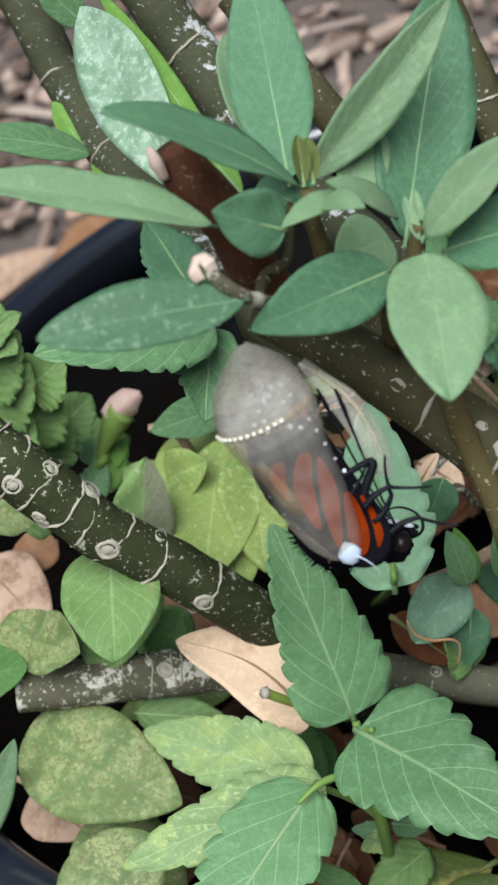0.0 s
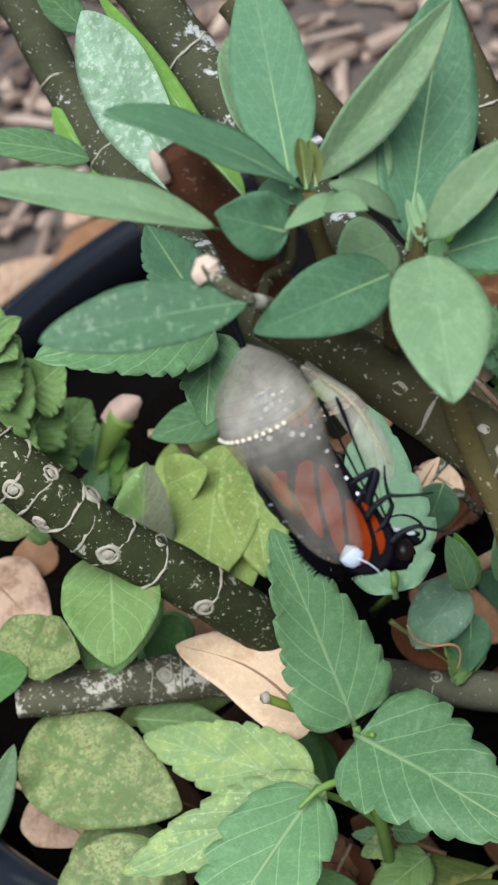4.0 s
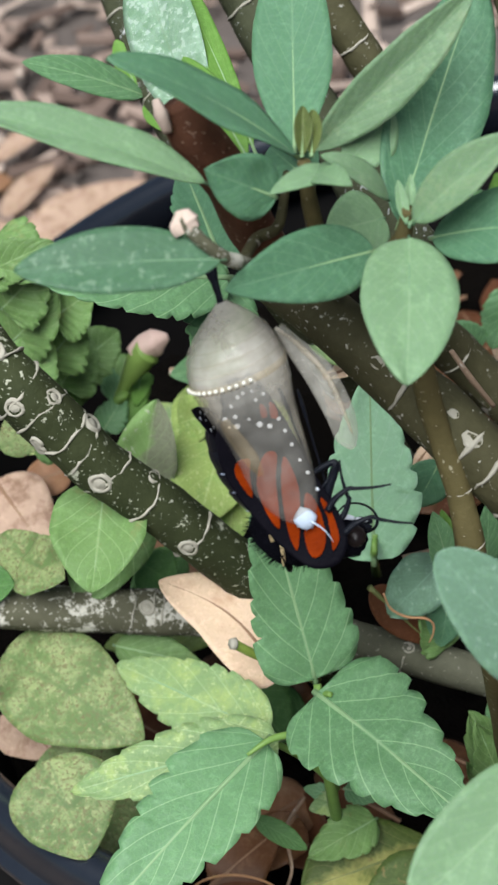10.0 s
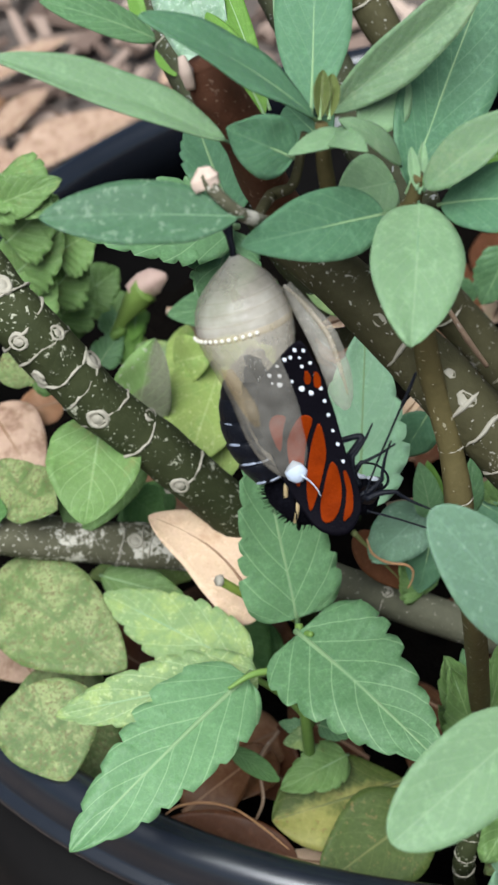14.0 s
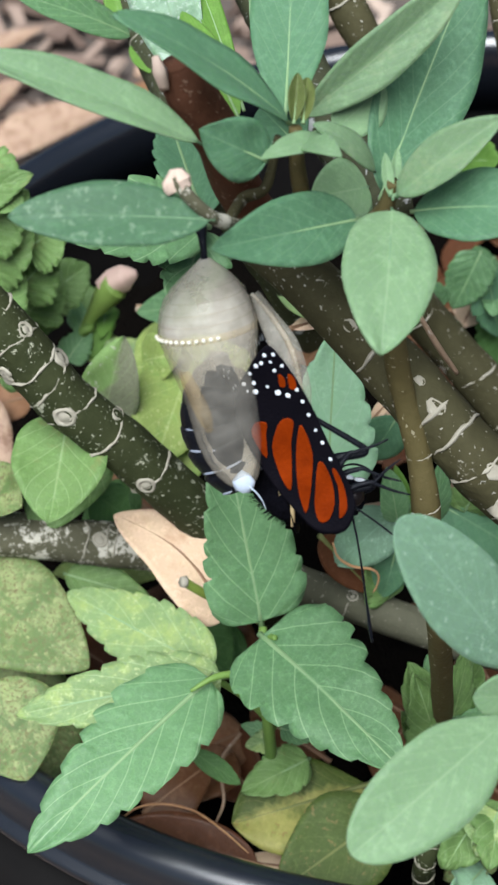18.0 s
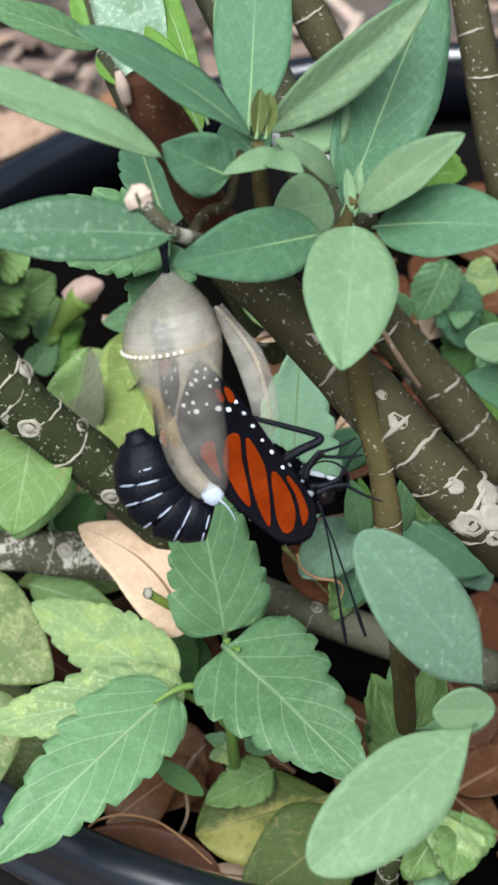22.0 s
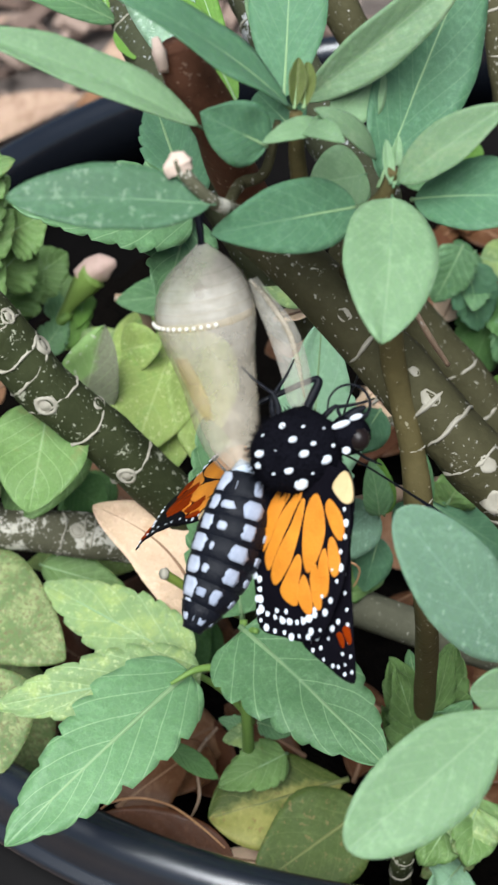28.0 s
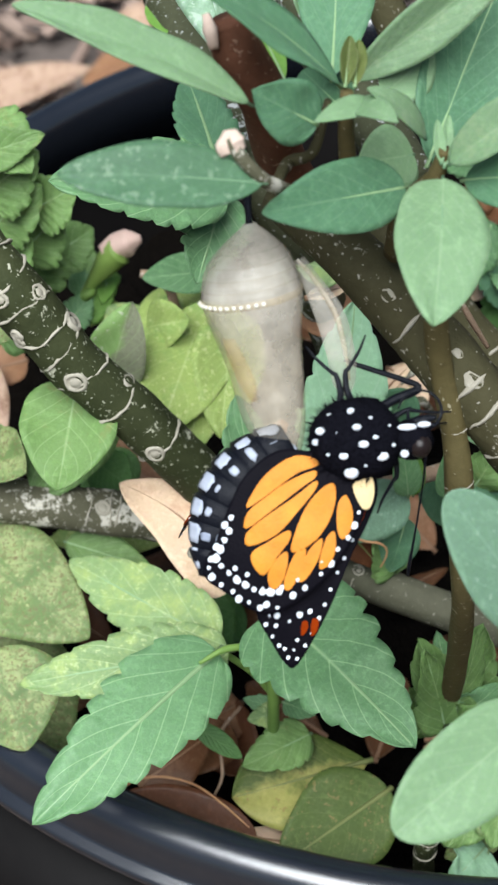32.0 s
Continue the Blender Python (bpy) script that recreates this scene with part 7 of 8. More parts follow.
    walk(LEGS[1], [
        (0, pose(0.00265, -0.00321, 0.00626, -154.5, -56.4, 60.2)), (3, pose(0.00265, -0.00321, 0.00626, -154.5, -56.4, 60.2)),
        (6, pose(0.00319, -0.00371, 0.00554, -157.3, -57.2, 63.5)), (10, pose(0.00363, -0.00375, 0.00584, -157.3, -57.2, 63.5)),
        (12, pose(0.00345, -0.00391, 0.00576, -147.0, -53.4, 51.1)), (14, pose(0.00499, -0.00484, 0.00522, -130.8, -40.1, 29.0)),
        (17, pose(0.00424, -0.00431, 0.00580, -121.6, -17.2, 10.3)), (19, pose(0.00438, -0.00417, 0.00586, -121.3, -15.5, 9.2)),
        (21, pose(0.00468, -0.00447, 0.00494, -122.5, -21.5, 13.1)), (22, pose(0.00444, -0.00377, 0.00544, -134.7, -24.0, 21.9)),
        (22.5, pose(0.00430, -0.00330, 0.00560, -143.6, -17.9, 22.6)), (23, pose(0.00476, -0.00263, 0.00580, -152.8, -13.1, 23.8)),
        (23.5, pose(0.00494, -0.00108, 0.00633, -166.7, -7.1, 27.7)), (24, pose(0.00478, 0.00043, 0.00415, 180.0, -0.0, 26.0)),
        (24.15, pose(0.00478, 0.00053, 0.00348, 180.0, 0.0, 27.7)), (24.33, pose(0.00482, 0.00078, 0.00190, 180.0, 0.0, 31.9)),
        (24.5, pose(0.00488, 0.00090, 0.00108, 180.0, -0.0, 34.0)), (25, pose(0.00332, 0.00072, 0.00026, 137.5, -16.4, 40.4)),
        (25.5, pose(0.00177, 0.00054, -0.00055, 90.0, -23.5, 57.5)), (26, pose(0.00021, 0.00036, -0.00137, 42.5, -16.4, 74.6)),
        (26.5, pose(-0.00134, 0.00018, -0.00219, 0.0, 0.0, 81.0)), (27, pose(0.00061, 0.00268, -0.00200, -0.0, -0.0, 82.0)),
        (28, pose(-0.00090, 0.00325, -0.00202, -0.0, -0.1, 76.7)), (28.5, pose(-0.00028, 0.00214, -0.00200, 0.0, -0.0, 70.0)),
        (29, pose(-0.00013, -0.00062, -0.00200, -0.0, -0.0, 79.0)), (29.5, pose(-0.00198, 0.00219, -0.00199, -0.0, 0.0, 91.0)),
        (30, pose(-0.00022, 0.00363, -0.00200, -0.0, 0.0, 92.0)), (31, pose(0.00128, 0.00358, -0.00200, -0.0, 0.0, 93.9)),
        (32, pose(0.00001, 0.00396, -0.00200, -0.0, -0.0, 97.0)),
    ])
    walk(LEGS[2], [
        (0, pose(0.00455, -0.00379, 0.00564, 53.0, -33.8, 22.8)), (3, pose(0.00455, -0.00379, 0.00564, 53.0, -33.8, 22.8)),
        (6, pose(0.00415, -0.00453, 0.00539, 50.8, -37.8, 26.6)), (10, pose(0.00480, -0.00449, 0.00579, 53.0, -33.8, 22.8)),
        (12, pose(0.00445, -0.00472, 0.00563, 56.3, -25.7, 16.1)), (14, pose(0.00600, -0.00527, 0.00544, 58.4, -17.2, 10.3)),
        (17, pose(0.00468, -0.00499, 0.00576, 56.8, -24.0, 14.9)), (19, pose(0.00495, -0.00484, 0.00584, 55.1, -29.0, 18.6)),
        (21, pose(0.00547, -0.00500, 0.00494, 56.3, -25.7, 16.1)), (22, pose(0.00534, -0.00450, 0.00535, 46.5, -21.1, 18.9)),
        (22.5, pose(0.00506, -0.00399, 0.00549, 37.3, -15.8, 19.7)), (23, pose(0.00540, -0.00331, 0.00576, 27.8, -11.7, 21.1)),
        (23.5, pose(0.00572, -0.00160, 0.00638, 12.9, -7.7, 30.1)), (24, pose(0.00568, -0.00000, 0.00434, 0.0, -0.0, 34.0)),
        (24.15, pose(0.00559, 0.00017, 0.00372, -0.0, 0.0, 37.2)), (24.33, pose(0.00545, 0.00061, 0.00223, -0.0, 0.0, 45.0)),
        (24.5, pose(0.00542, 0.00085, 0.00145, 0.0, -0.0, 49.0)), (26.5, pose(0.00269, -0.00196, -0.00399, -0.0, 0.0, 11.9)),
        (27, pose(0.00518, 0.00054, -0.00400, -0.0, -0.0, 12.0)), (28, pose(0.00282, 0.00122, -0.00402, 0.0, -0.1, 30.1)),
        (28.5, pose(0.00288, -0.00003, -0.00400, 0.0, -0.0, 35.0)), (29, pose(0.00281, -0.00226, -0.00400, 0.0, -0.0, 33.5)),
        (29.5, pose(0.00073, 0.00106, -0.00398, -0.0, -0.0, 34.5)), (30, pose(0.00201, 0.00241, -0.00400, 0.0, -0.0, 25.0)),
        (31, pose(0.00407, 0.00151, -0.00399, -0.0, -0.0, 27.9)), (32, pose(0.00335, 0.00106, -0.00400, 0.0, -0.0, 32.0)),
    ])
    walk(LEGS[3], [
        (0, pose(0.00119, -0.00313, 0.00808, 46.8, -43.0, 32.6)), (3, pose(0.00119, -0.00313, 0.00808, 46.8, -43.0, 32.6)),
        (6, pose(0.00213, -0.00335, 0.00768, 40.9, -48.6, 40.9)), (10, pose(0.00251, -0.00337, 0.00772, 44.8, -45.2, 35.5)),
        (12, pose(0.00245, -0.00361, 0.00740, 49.2, -40.1, 29.0)), (14, pose(0.00500, -0.00442, 0.00669, -28.2, -55.5, 123.0)),
        (17, pose(0.00343, -0.00406, 0.00704, 28.2, -55.5, 57.0)), (19, pose(0.00372, -0.00419, 0.00687, 28.2, -55.5, 57.0)),
        (21, pose(0.00397, -0.00473, 0.00619, 30.6, -54.5, 53.9)), (22, pose(0.00369, -0.00396, 0.00663, 18.2, -47.4, 66.0)),
        (22.5, pose(0.00345, -0.00323, 0.00698, 16.4, -37.0, 64.0)), (23, pose(0.00377, -0.00227, 0.00730, 12.7, -27.4, 63.9)),
        (23.5, pose(0.00404, -0.00039, 0.00770, 5.9, -13.8, 66.8)), (24, pose(0.00403, 0.00147, 0.00531, 0.0, -0.0, 64.0)),
        (24.15, pose(0.00413, 0.00150, 0.00462, -0.0, 0.0, 64.0)), (24.33, pose(0.00438, 0.00157, 0.00296, 0.0, 0.0, 64.0)),
        (24.5, pose(0.00453, 0.00159, 0.00210, 0.0, -0.0, 64.0)), (25.5, pose(0.00345, -0.00074, -0.00195, 0.0, -0.0, 14.0)),
        (26.5, pose(0.00238, -0.00306, -0.00599, -0.0, -0.0, -36.0)), (27, pose(0.00489, -0.00069, -0.00600, 0.0, 0.0, -33.0)),
        (28, pose(0.00220, -0.00078, -0.00602, 0.1, -0.0, -11.5)), (28.5, pose(0.00190, -0.00236, -0.00600, 0.0, 0.0, -5.0)),
        (29, pose(0.00286, -0.00487, -0.00600, -0.0, 0.0, 18.1)), (29.5, pose(0.00198, -0.00148, -0.00598, -0.0, 0.0, 44.9)),
        (30, pose(0.00398, -0.00008, -0.00600, 0.0, -0.0, 60.0)), (31, pose(0.00535, -0.00071, -0.00599, 0.0, -0.2, -12.1)),
        (32, pose(0.00401, -0.00082, -0.00600, 0.0, 0.0, -83.0)),
    ])
    walk(LEGS[4], [
        (0, pose(0.00115, -0.00237, 0.00668, 5.2, -59.9, 84.0)), (3, pose(0.00115, -0.00237, 0.00668, 5.2, -59.9, 84.0)),
        (6, pose(0.00239, -0.00255, 0.00627, 3.5, -59.9, 86.0)), (10, pose(0.00236, -0.00245, 0.00657, 8.6, -59.6, 80.1)),
        (12, pose(0.00248, -0.00267, 0.00625, 19.8, -57.9, 67.0)), (14, pose(0.00280, -0.00312, 0.00571, 33.0, -53.4, 51.1)),
        (17, pose(0.00161, -0.00290, 0.00610, 57.7, -20.6, 12.6)), (19, pose(0.00111, -0.00209, 0.00775, 57.7, -20.6, 12.6)),
        (21, pose(0.00066, -0.00343, 0.00607, 57.1, -23.2, 14.3)), (22, pose(0.00048, -0.00266, 0.00654, 41.5, -30.8, 30.1)),
        (22.5, pose(0.00022, -0.00179, 0.00692, 33.5, -23.3, 30.9)), (23, pose(0.00051, -0.00078, 0.00719, 25.0, -17.1, 32.2)),
        (23.5, pose(0.00066, 0.00041, 0.00692, 12.2, -8.9, 35.6)), (24, pose(0.00049, 0.00164, 0.00414, 0.0, -0.0, 33.0)),
        (24.15, pose(0.00062, 0.00196, 0.00349, 0.0, -0.0, 31.7)), (24.33, pose(0.00104, 0.00269, 0.00194, 0.0, -0.0, 28.6)),
        (24.5, pose(0.00131, 0.00305, 0.00113, 0.0, -0.0, 27.0)), (26.5, pose(0.00116, -0.00082, -0.00619, 0.0, 0.0, 51.0)),
        (27, pose(0.00311, 0.00168, -0.00600, 0.0, 0.0, 52.0)), (28, pose(0.00160, 0.00225, -0.00602, 0.0, 0.0, 46.7)),
        (28.5, pose(0.00222, 0.00114, -0.00600, 0.0, 0.0, 40.0)), (29, pose(0.00237, -0.00162, -0.00600, 0.0, 0.0, 49.0)),
        (29.5, pose(0.00052, 0.00119, -0.00599, 0.0, 0.0, 61.0)), (30, pose(0.00228, 0.00263, -0.00600, 0.0, 0.0, 17.0)),
        (31, pose(0.00378, 0.00258, -0.00600, 0.0, 0.0, 18.9)), (32, pose(0.00251, 0.00296, -0.00600, 0.0, 0.0, 22.0)),
    ])
    walk(ANT[0], [
        (0, pose(0.00519, -0.00202, 0.00511, -45.5, -44.5, 145.5)), (3, pose(0.00519, -0.00202, 0.00511, -45.5, -44.5, 145.5)),
        (6, pose(0.00432, -0.00273, 0.00460, -39.1, -49.9, 136.8)), (10, pose(0.00465, -0.00291, 0.00478, -39.1, -49.9, 136.8)),
        (12, pose(0.00454, -0.00296, 0.00480, -35.2, -52.3, 131.7)), (13, pose(0.00543, -0.00448, 0.00459, 46.8, -43.0, 32.6)),
        (14, pose(0.00632, -0.00600, 0.00439, 59.6, 8.6, -5.0)), (17, pose(0.00597, -0.00570, 0.00481, 34.1, 52.9, -49.7)),
        (19, pose(0.00583, -0.00588, 0.00456, 33.0, 53.4, -51.1)), (21, pose(0.00612, -0.00579, 0.00373, 33.0, 53.4, -51.1)),
        (22, pose(0.00615, -0.00517, 0.00443, 26.7, 44.0, -54.0)), (22.5, pose(0.00574, -0.00467, 0.00471, 18.5, 36.1, -60.4)),
        (23, pose(0.00599, -0.00395, 0.00512, 13.2, 27.2, -62.8)), (23.5, pose(0.00651, -0.00295, 0.00566, 6.0, 13.8, -66.3)),
        (24, pose(0.00652, -0.00218, 0.00332, 0.0, 0.0, -72.0)), (24.15, pose(0.00627, -0.00197, 0.00272, -0.0, -0.0, -71.1)),
        (24.33, pose(0.00577, -0.00140, 0.00129, -0.0, -0.0, -69.1)), (24.5, pose(0.00557, -0.00108, 0.00054, 0.0, -0.0, -68.0)),
        (26.5, pose(0.00569, -0.00210, -0.00500, 0.0, 30.0, -80.0)), (27, pose(0.00741, -0.00183, -0.00500, -0.0, 30.0, -90.0)),
        (28, pose(0.00449, -0.00166, -0.00500, 0.0, 30.0, -50.0)), (28.5, pose(0.00440, -0.00350, -0.00500, 0.0, 30.0, 10.0)),
        (29, pose(0.00521, -0.00575, -0.00501, 0.1, 30.0, -27.4)), (29.5, pose(0.00419, -0.00208, -0.00500, 0.0, 30.0, -62.0)),
        (30, pose(0.00640, -0.00131, -0.00500, 0.0, 30.0, -110.0)), (31, pose(0.00858, -0.00175, -0.00599, 0.0, 30.0, -104.6)),
        (32, pose(0.00809, -0.00166, -0.00700, -0.0, 30.0, -98.0)),
    ])
    walk(ANT[1], [
        (0, pose(0.00445, -0.00181, 0.00558, -48.7, -40.8, 150.1)), (3, pose(0.00445, -0.00181, 0.00558, -48.7, -40.8, 150.1)),
        (6, pose(0.00362, -0.00244, 0.00501, -43.3, -46.6, 142.4)), (10, pose(0.00395, -0.00251, 0.00510, -43.3, -46.6, 142.4)),
        (12, pose(0.00380, -0.00259, 0.00509, -40.9, -48.6, 139.1)), (14, pose(0.00561, -0.00558, 0.00473, 19.8, -57.9, 67.0)),
        (17, pose(0.00536, -0.00529, 0.00513, 60.0, -1.7, 1.0)), (19, pose(0.00533, -0.00546, 0.00490, 49.2, 40.1, -29.0)),
        (21, pose(0.00570, -0.00561, 0.00389, 40.9, 48.6, -40.9)), (22, pose(0.00568, -0.00490, 0.00464, 33.7, 39.4, -43.6)),
        (22.5, pose(0.00528, -0.00436, 0.00489, 24.0, 33.0, -50.8)), (23, pose(0.00552, -0.00363, 0.00527, 17.0, 25.1, -54.2)),
        (23.5, pose(0.00596, -0.00236, 0.00580, 8.1, 12.7, -57.1)), (24, pose(0.00593, -0.00126, 0.00364, 0.0, 0.0, -62.0)),
        (24.15, pose(0.00576, -0.00117, 0.00300, -0.0, -0.0, -60.7)), (24.33, pose(0.00543, -0.00089, 0.00146, -0.0, -0.0, -57.6)),
        (24.5, pose(0.00529, -0.00073, 0.00066, 0.0, 0.0, -56.0)), (25.5, pose(0.00557, -0.00173, -0.00367, -13.5, 25.4, -16.9)),
        (26.5, pose(0.00584, -0.00273, -0.00799, -3.3, 53.0, 32.0)), (27, pose(0.00886, -0.00002, -0.00800, 0.0, 62.0, 42.0)),
        (28, pose(0.00603, 0.00115, -0.00802, 0.0, 61.9, 46.7)), (28.5, pose(0.00586, -0.00006, -0.00800, 0.0, 62.0, 45.0)),
        (29, pose(0.00640, -0.00258, -0.00799, -0.0, 62.0, 45.1)), (29.5, pose(0.00512, 0.00090, -0.00798, -0.1, 62.0, 47.8)),
        (30, pose(0.00723, 0.00178, -0.00800, -0.0, 62.0, 40.0)), (31, pose(0.00868, 0.00104, -0.00799, -0.1, 61.9, 22.9)),
        (32, pose(0.00738, 0.00087, -0.00800, 0.0, 62.0, 7.0)),
    ])
    walk(SEG[0], [
        (0, pose(-0.00407, -0.00060, 0.00406, 130.7, -40.0, 151.1)), (3, pose(-0.00407, -0.00060, 0.00406, 130.7, -40.0, 151.1)),
        (6, pose(-0.00440, -0.00009, 0.00481, 133.7, -43.6, 146.6)), (10, pose(-0.00472, 0.00028, 0.00538, 136.4, -46.3, 142.8)),
        (12, pose(-0.00542, 0.00003, 0.00509, 137.7, -47.5, 141.0)), (14, pose(-0.00500, -0.00034, 0.00408, 136.5, -46.4, 142.7)),
        (17, pose(-0.00639, -0.00152, 0.00254, 130.8, -40.0, 151.0)), (19, pose(-0.00779, -0.00208, 0.00165, 129.4, -38.1, 153.1)),
        (21, pose(-0.00549, -0.00509, -0.00058, 120.0, -1.9, 178.9)), (22, pose(-0.00692, -0.00643, -0.00129, 130.0, -0.6, 179.5)),
        (22.5, pose(-0.00808, -0.00716, 0.00160, 56.7, 12.4, -164.7)), (23, pose(-0.00814, -0.00760, 0.00327, -17.0, 17.2, -147.5)),
        (23.5, pose(-0.00730, -0.00704, 0.00566, -8.7, 12.2, -125.9)), (24, pose(-0.00735, -0.00560, 0.00481, -0.0, 0.0, -111.3)),
        (24.15, pose(-0.00736, -0.00513, 0.00417, 0.0, 0.0, -112.3)), (24.33, pose(-0.00729, -0.00403, 0.00262, 0.0, 0.0, -114.9)),
        (24.5, pose(-0.00719, -0.00348, 0.00182, 0.0, -0.0, -116.2)), (26.5, pose(-0.00863, -0.00122, -0.00380, 0.0, -9.3, -144.7)),
        (27, pose(-0.00701, 0.00010, -0.00380, -0.0, -8.0, -147.7)), (28, pose(-0.00656, -0.00212, -0.00386, 0.0, -7.1, -124.4)),
        (28.5, pose(-0.00912, -0.00133, -0.00386, 0.0, -6.2, -130.8)), (29, pose(-0.00802, -0.00352, -0.00380, 0.0, -9.6, -115.0)),
        (29.5, pose(-0.00796, -0.00206, -0.00400, 0.0, -0.0, -134.2)), (30, pose(-0.00763, -0.00090, -0.00400, 0.0, -0.0, -139.8)),
        (31, pose(-0.00769, -0.00059, -0.00400, -0.0, 0.0, -142.2)), (32, pose(-0.00829, -0.00078, -0.00400, -0.0, 0.0, -152.3)),
    ])
    walk(SEG[1], [
        (0, pose(-0.00554, 0.00044, 0.00534, 131.7, -41.3, 149.5)), (3, pose(-0.00554, 0.00044, 0.00534, 131.7, -41.3, 149.5)),
        (6, pose(-0.00593, 0.00115, 0.00641, 134.6, -44.5, 145.4)), (10, pose(-0.00610, 0.00160, 0.00705, 137.4, -47.2, 141.4)),
        (12, pose(-0.00676, 0.00139, 0.00681, 139.5, -48.9, 138.6)), (14, pose(-0.00641, 0.00100, 0.00580, 140.0, -49.3, 137.9)),
        (17, pose(-0.00827, -0.00022, 0.00423, 134.3, -44.2, 145.8)), (19, pose(-0.00971, -0.00083, 0.00321, 133.9, -43.8, 146.4)),
        (21, pose(-0.00789, -0.00509, -0.00042, 120.9, -13.4, 172.1)), (22, pose(-0.00943, -0.00643, -0.00121, 130.6, -9.1, 172.3)),
        (22.25, pose(-0.00966, -0.00706, 0.00002, 92.7, -1.4, -170.7)), (22.5, pose(-0.00989, -0.00769, 0.00124, 57.4, 14.8, -161.6)),
        (23, pose(-0.00987, -0.00867, 0.00256, -16.7, 17.5, -146.8)), (23.5, pose(-0.00857, -0.00881, 0.00524, -8.5, 12.4, -124.8)),
        (24, pose(-0.00825, -0.00792, 0.00481, -0.0, 0.0, -111.9)), (24.15, pose(-0.00831, -0.00744, 0.00417, 0.0, 0.0, -112.9)),
        (24.33, pose(-0.00835, -0.00631, 0.00262, 0.0, 0.0, -115.2)), (24.5, pose(-0.00831, -0.00575, 0.00182, -0.0, 0.0, -116.4)),
        (26.5, pose(-0.01063, -0.00266, -0.00345, 0.0, -7.1, -143.9)), (27, pose(-0.00935, -0.00144, -0.00345, -0.0, -6.4, -145.7)),
        (28, pose(-0.00792, -0.00404, -0.00357, -0.0, -7.0, -126.6)), (28.5, pose(-0.01075, -0.00344, -0.00357, -0.0, -6.2, -124.2)),
        (29, pose(-0.00905, -0.00560, -0.00345, 0.0, -7.6, -117.4)), (29.5, pose(-0.00988, -0.00409, -0.00400, 0.0, -0.0, -132.3)),
        (30, pose(-0.00958, -0.00262, -0.00400, 0.0, -0.0, -137.1)), (31, pose(-0.00972, -0.00231, -0.00400, -0.0, 0.0, -137.0)),
        (32, pose(-0.01034, -0.00206, -0.00400, -0.0, 0.0, -143.3)),
    ])
    walk(SEG[2], [
        (0, pose(-0.00690, 0.00153, 0.00667, 133.7, -43.7, 146.5)), (3, pose(-0.00690, 0.00153, 0.00667, 133.7, -43.7, 146.5)),
        (6, pose(-0.00716, 0.00231, 0.00782, 136.7, -46.6, 142.4)), (10, pose(-0.00717, 0.00280, 0.00846, 141.2, -50.1, 136.3)),
        (12, pose(-0.00770, 0.00261, 0.00825, 144.8, -52.3, 131.8)), (14, pose(-0.00727, 0.00227, 0.00732, 150.0, -54.7, 125.3)),
        (17, pose(-0.00942, 0.00109, 0.00583, 143.4, -51.5, 133.6)), (19, pose(-0.01079, 0.00049, 0.00482, 146.1, -53.0, 130.1)),
        (21, pose(-0.01016, -0.00460, 0.00083, 126.5, -32.8, 158.2)), (22, pose(-0.01164, -0.00598, -0.00021, 135.5, -25.7, 156.2)),
        (22.25, pose(-0.01161, -0.00718, 0.00024, 91.4, -11.8, -172.6)), (22.5, pose(-0.01158, -0.00838, 0.00069, 58.4, 17.4, -158.1)),
        (23, pose(-0.01160, -0.00986, 0.00195, -16.3, 18.2, -145.4)), (23.5, pose(-0.00982, -0.01070, 0.00479, -8.1, 12.6, -123.2)),
        (24, pose(-0.00927, -0.01037, 0.00481, -0.0, 0.0, -112.0)), (24.15, pose(-0.00936, -0.00987, 0.00417, 0.0, 0.0, -112.9)),
        (24.33, pose(-0.00949, -0.00872, 0.00262, 0.0, 0.0, -115.0)), (24.5, pose(-0.00951, -0.00814, 0.00182, -0.0, 0.0, -116.1)),
        (26.5, pose(-0.01268, -0.00418, -0.00318, -0.0, -5.0, -143.1)), (27, pose(-0.01160, -0.00302, -0.00318, -0.0, -4.8, -143.7)),
        (28, pose(-0.00939, -0.00594, -0.00329, 0.0, -6.8, -128.7)), (28.5, pose(-0.01212, -0.00573, -0.00329, -0.0, -6.2, -117.7)),
        (29, pose(-0.01017, -0.00766, -0.00318, 0.0, -5.5, -119.8)), (29.5, pose(-0.01169, -0.00615, -0.00400, 0.0, -0.0, -130.3)),
        (30, pose(-0.01139, -0.00439, -0.00400, 0.0, -0.0, -134.3)), (31, pose(-0.01147, -0.00411, -0.00400, -0.0, -0.0, -131.2)),
        (32, pose(-0.01210, -0.00361, -0.00400, -0.0, 0.0, -133.9)),
    ])
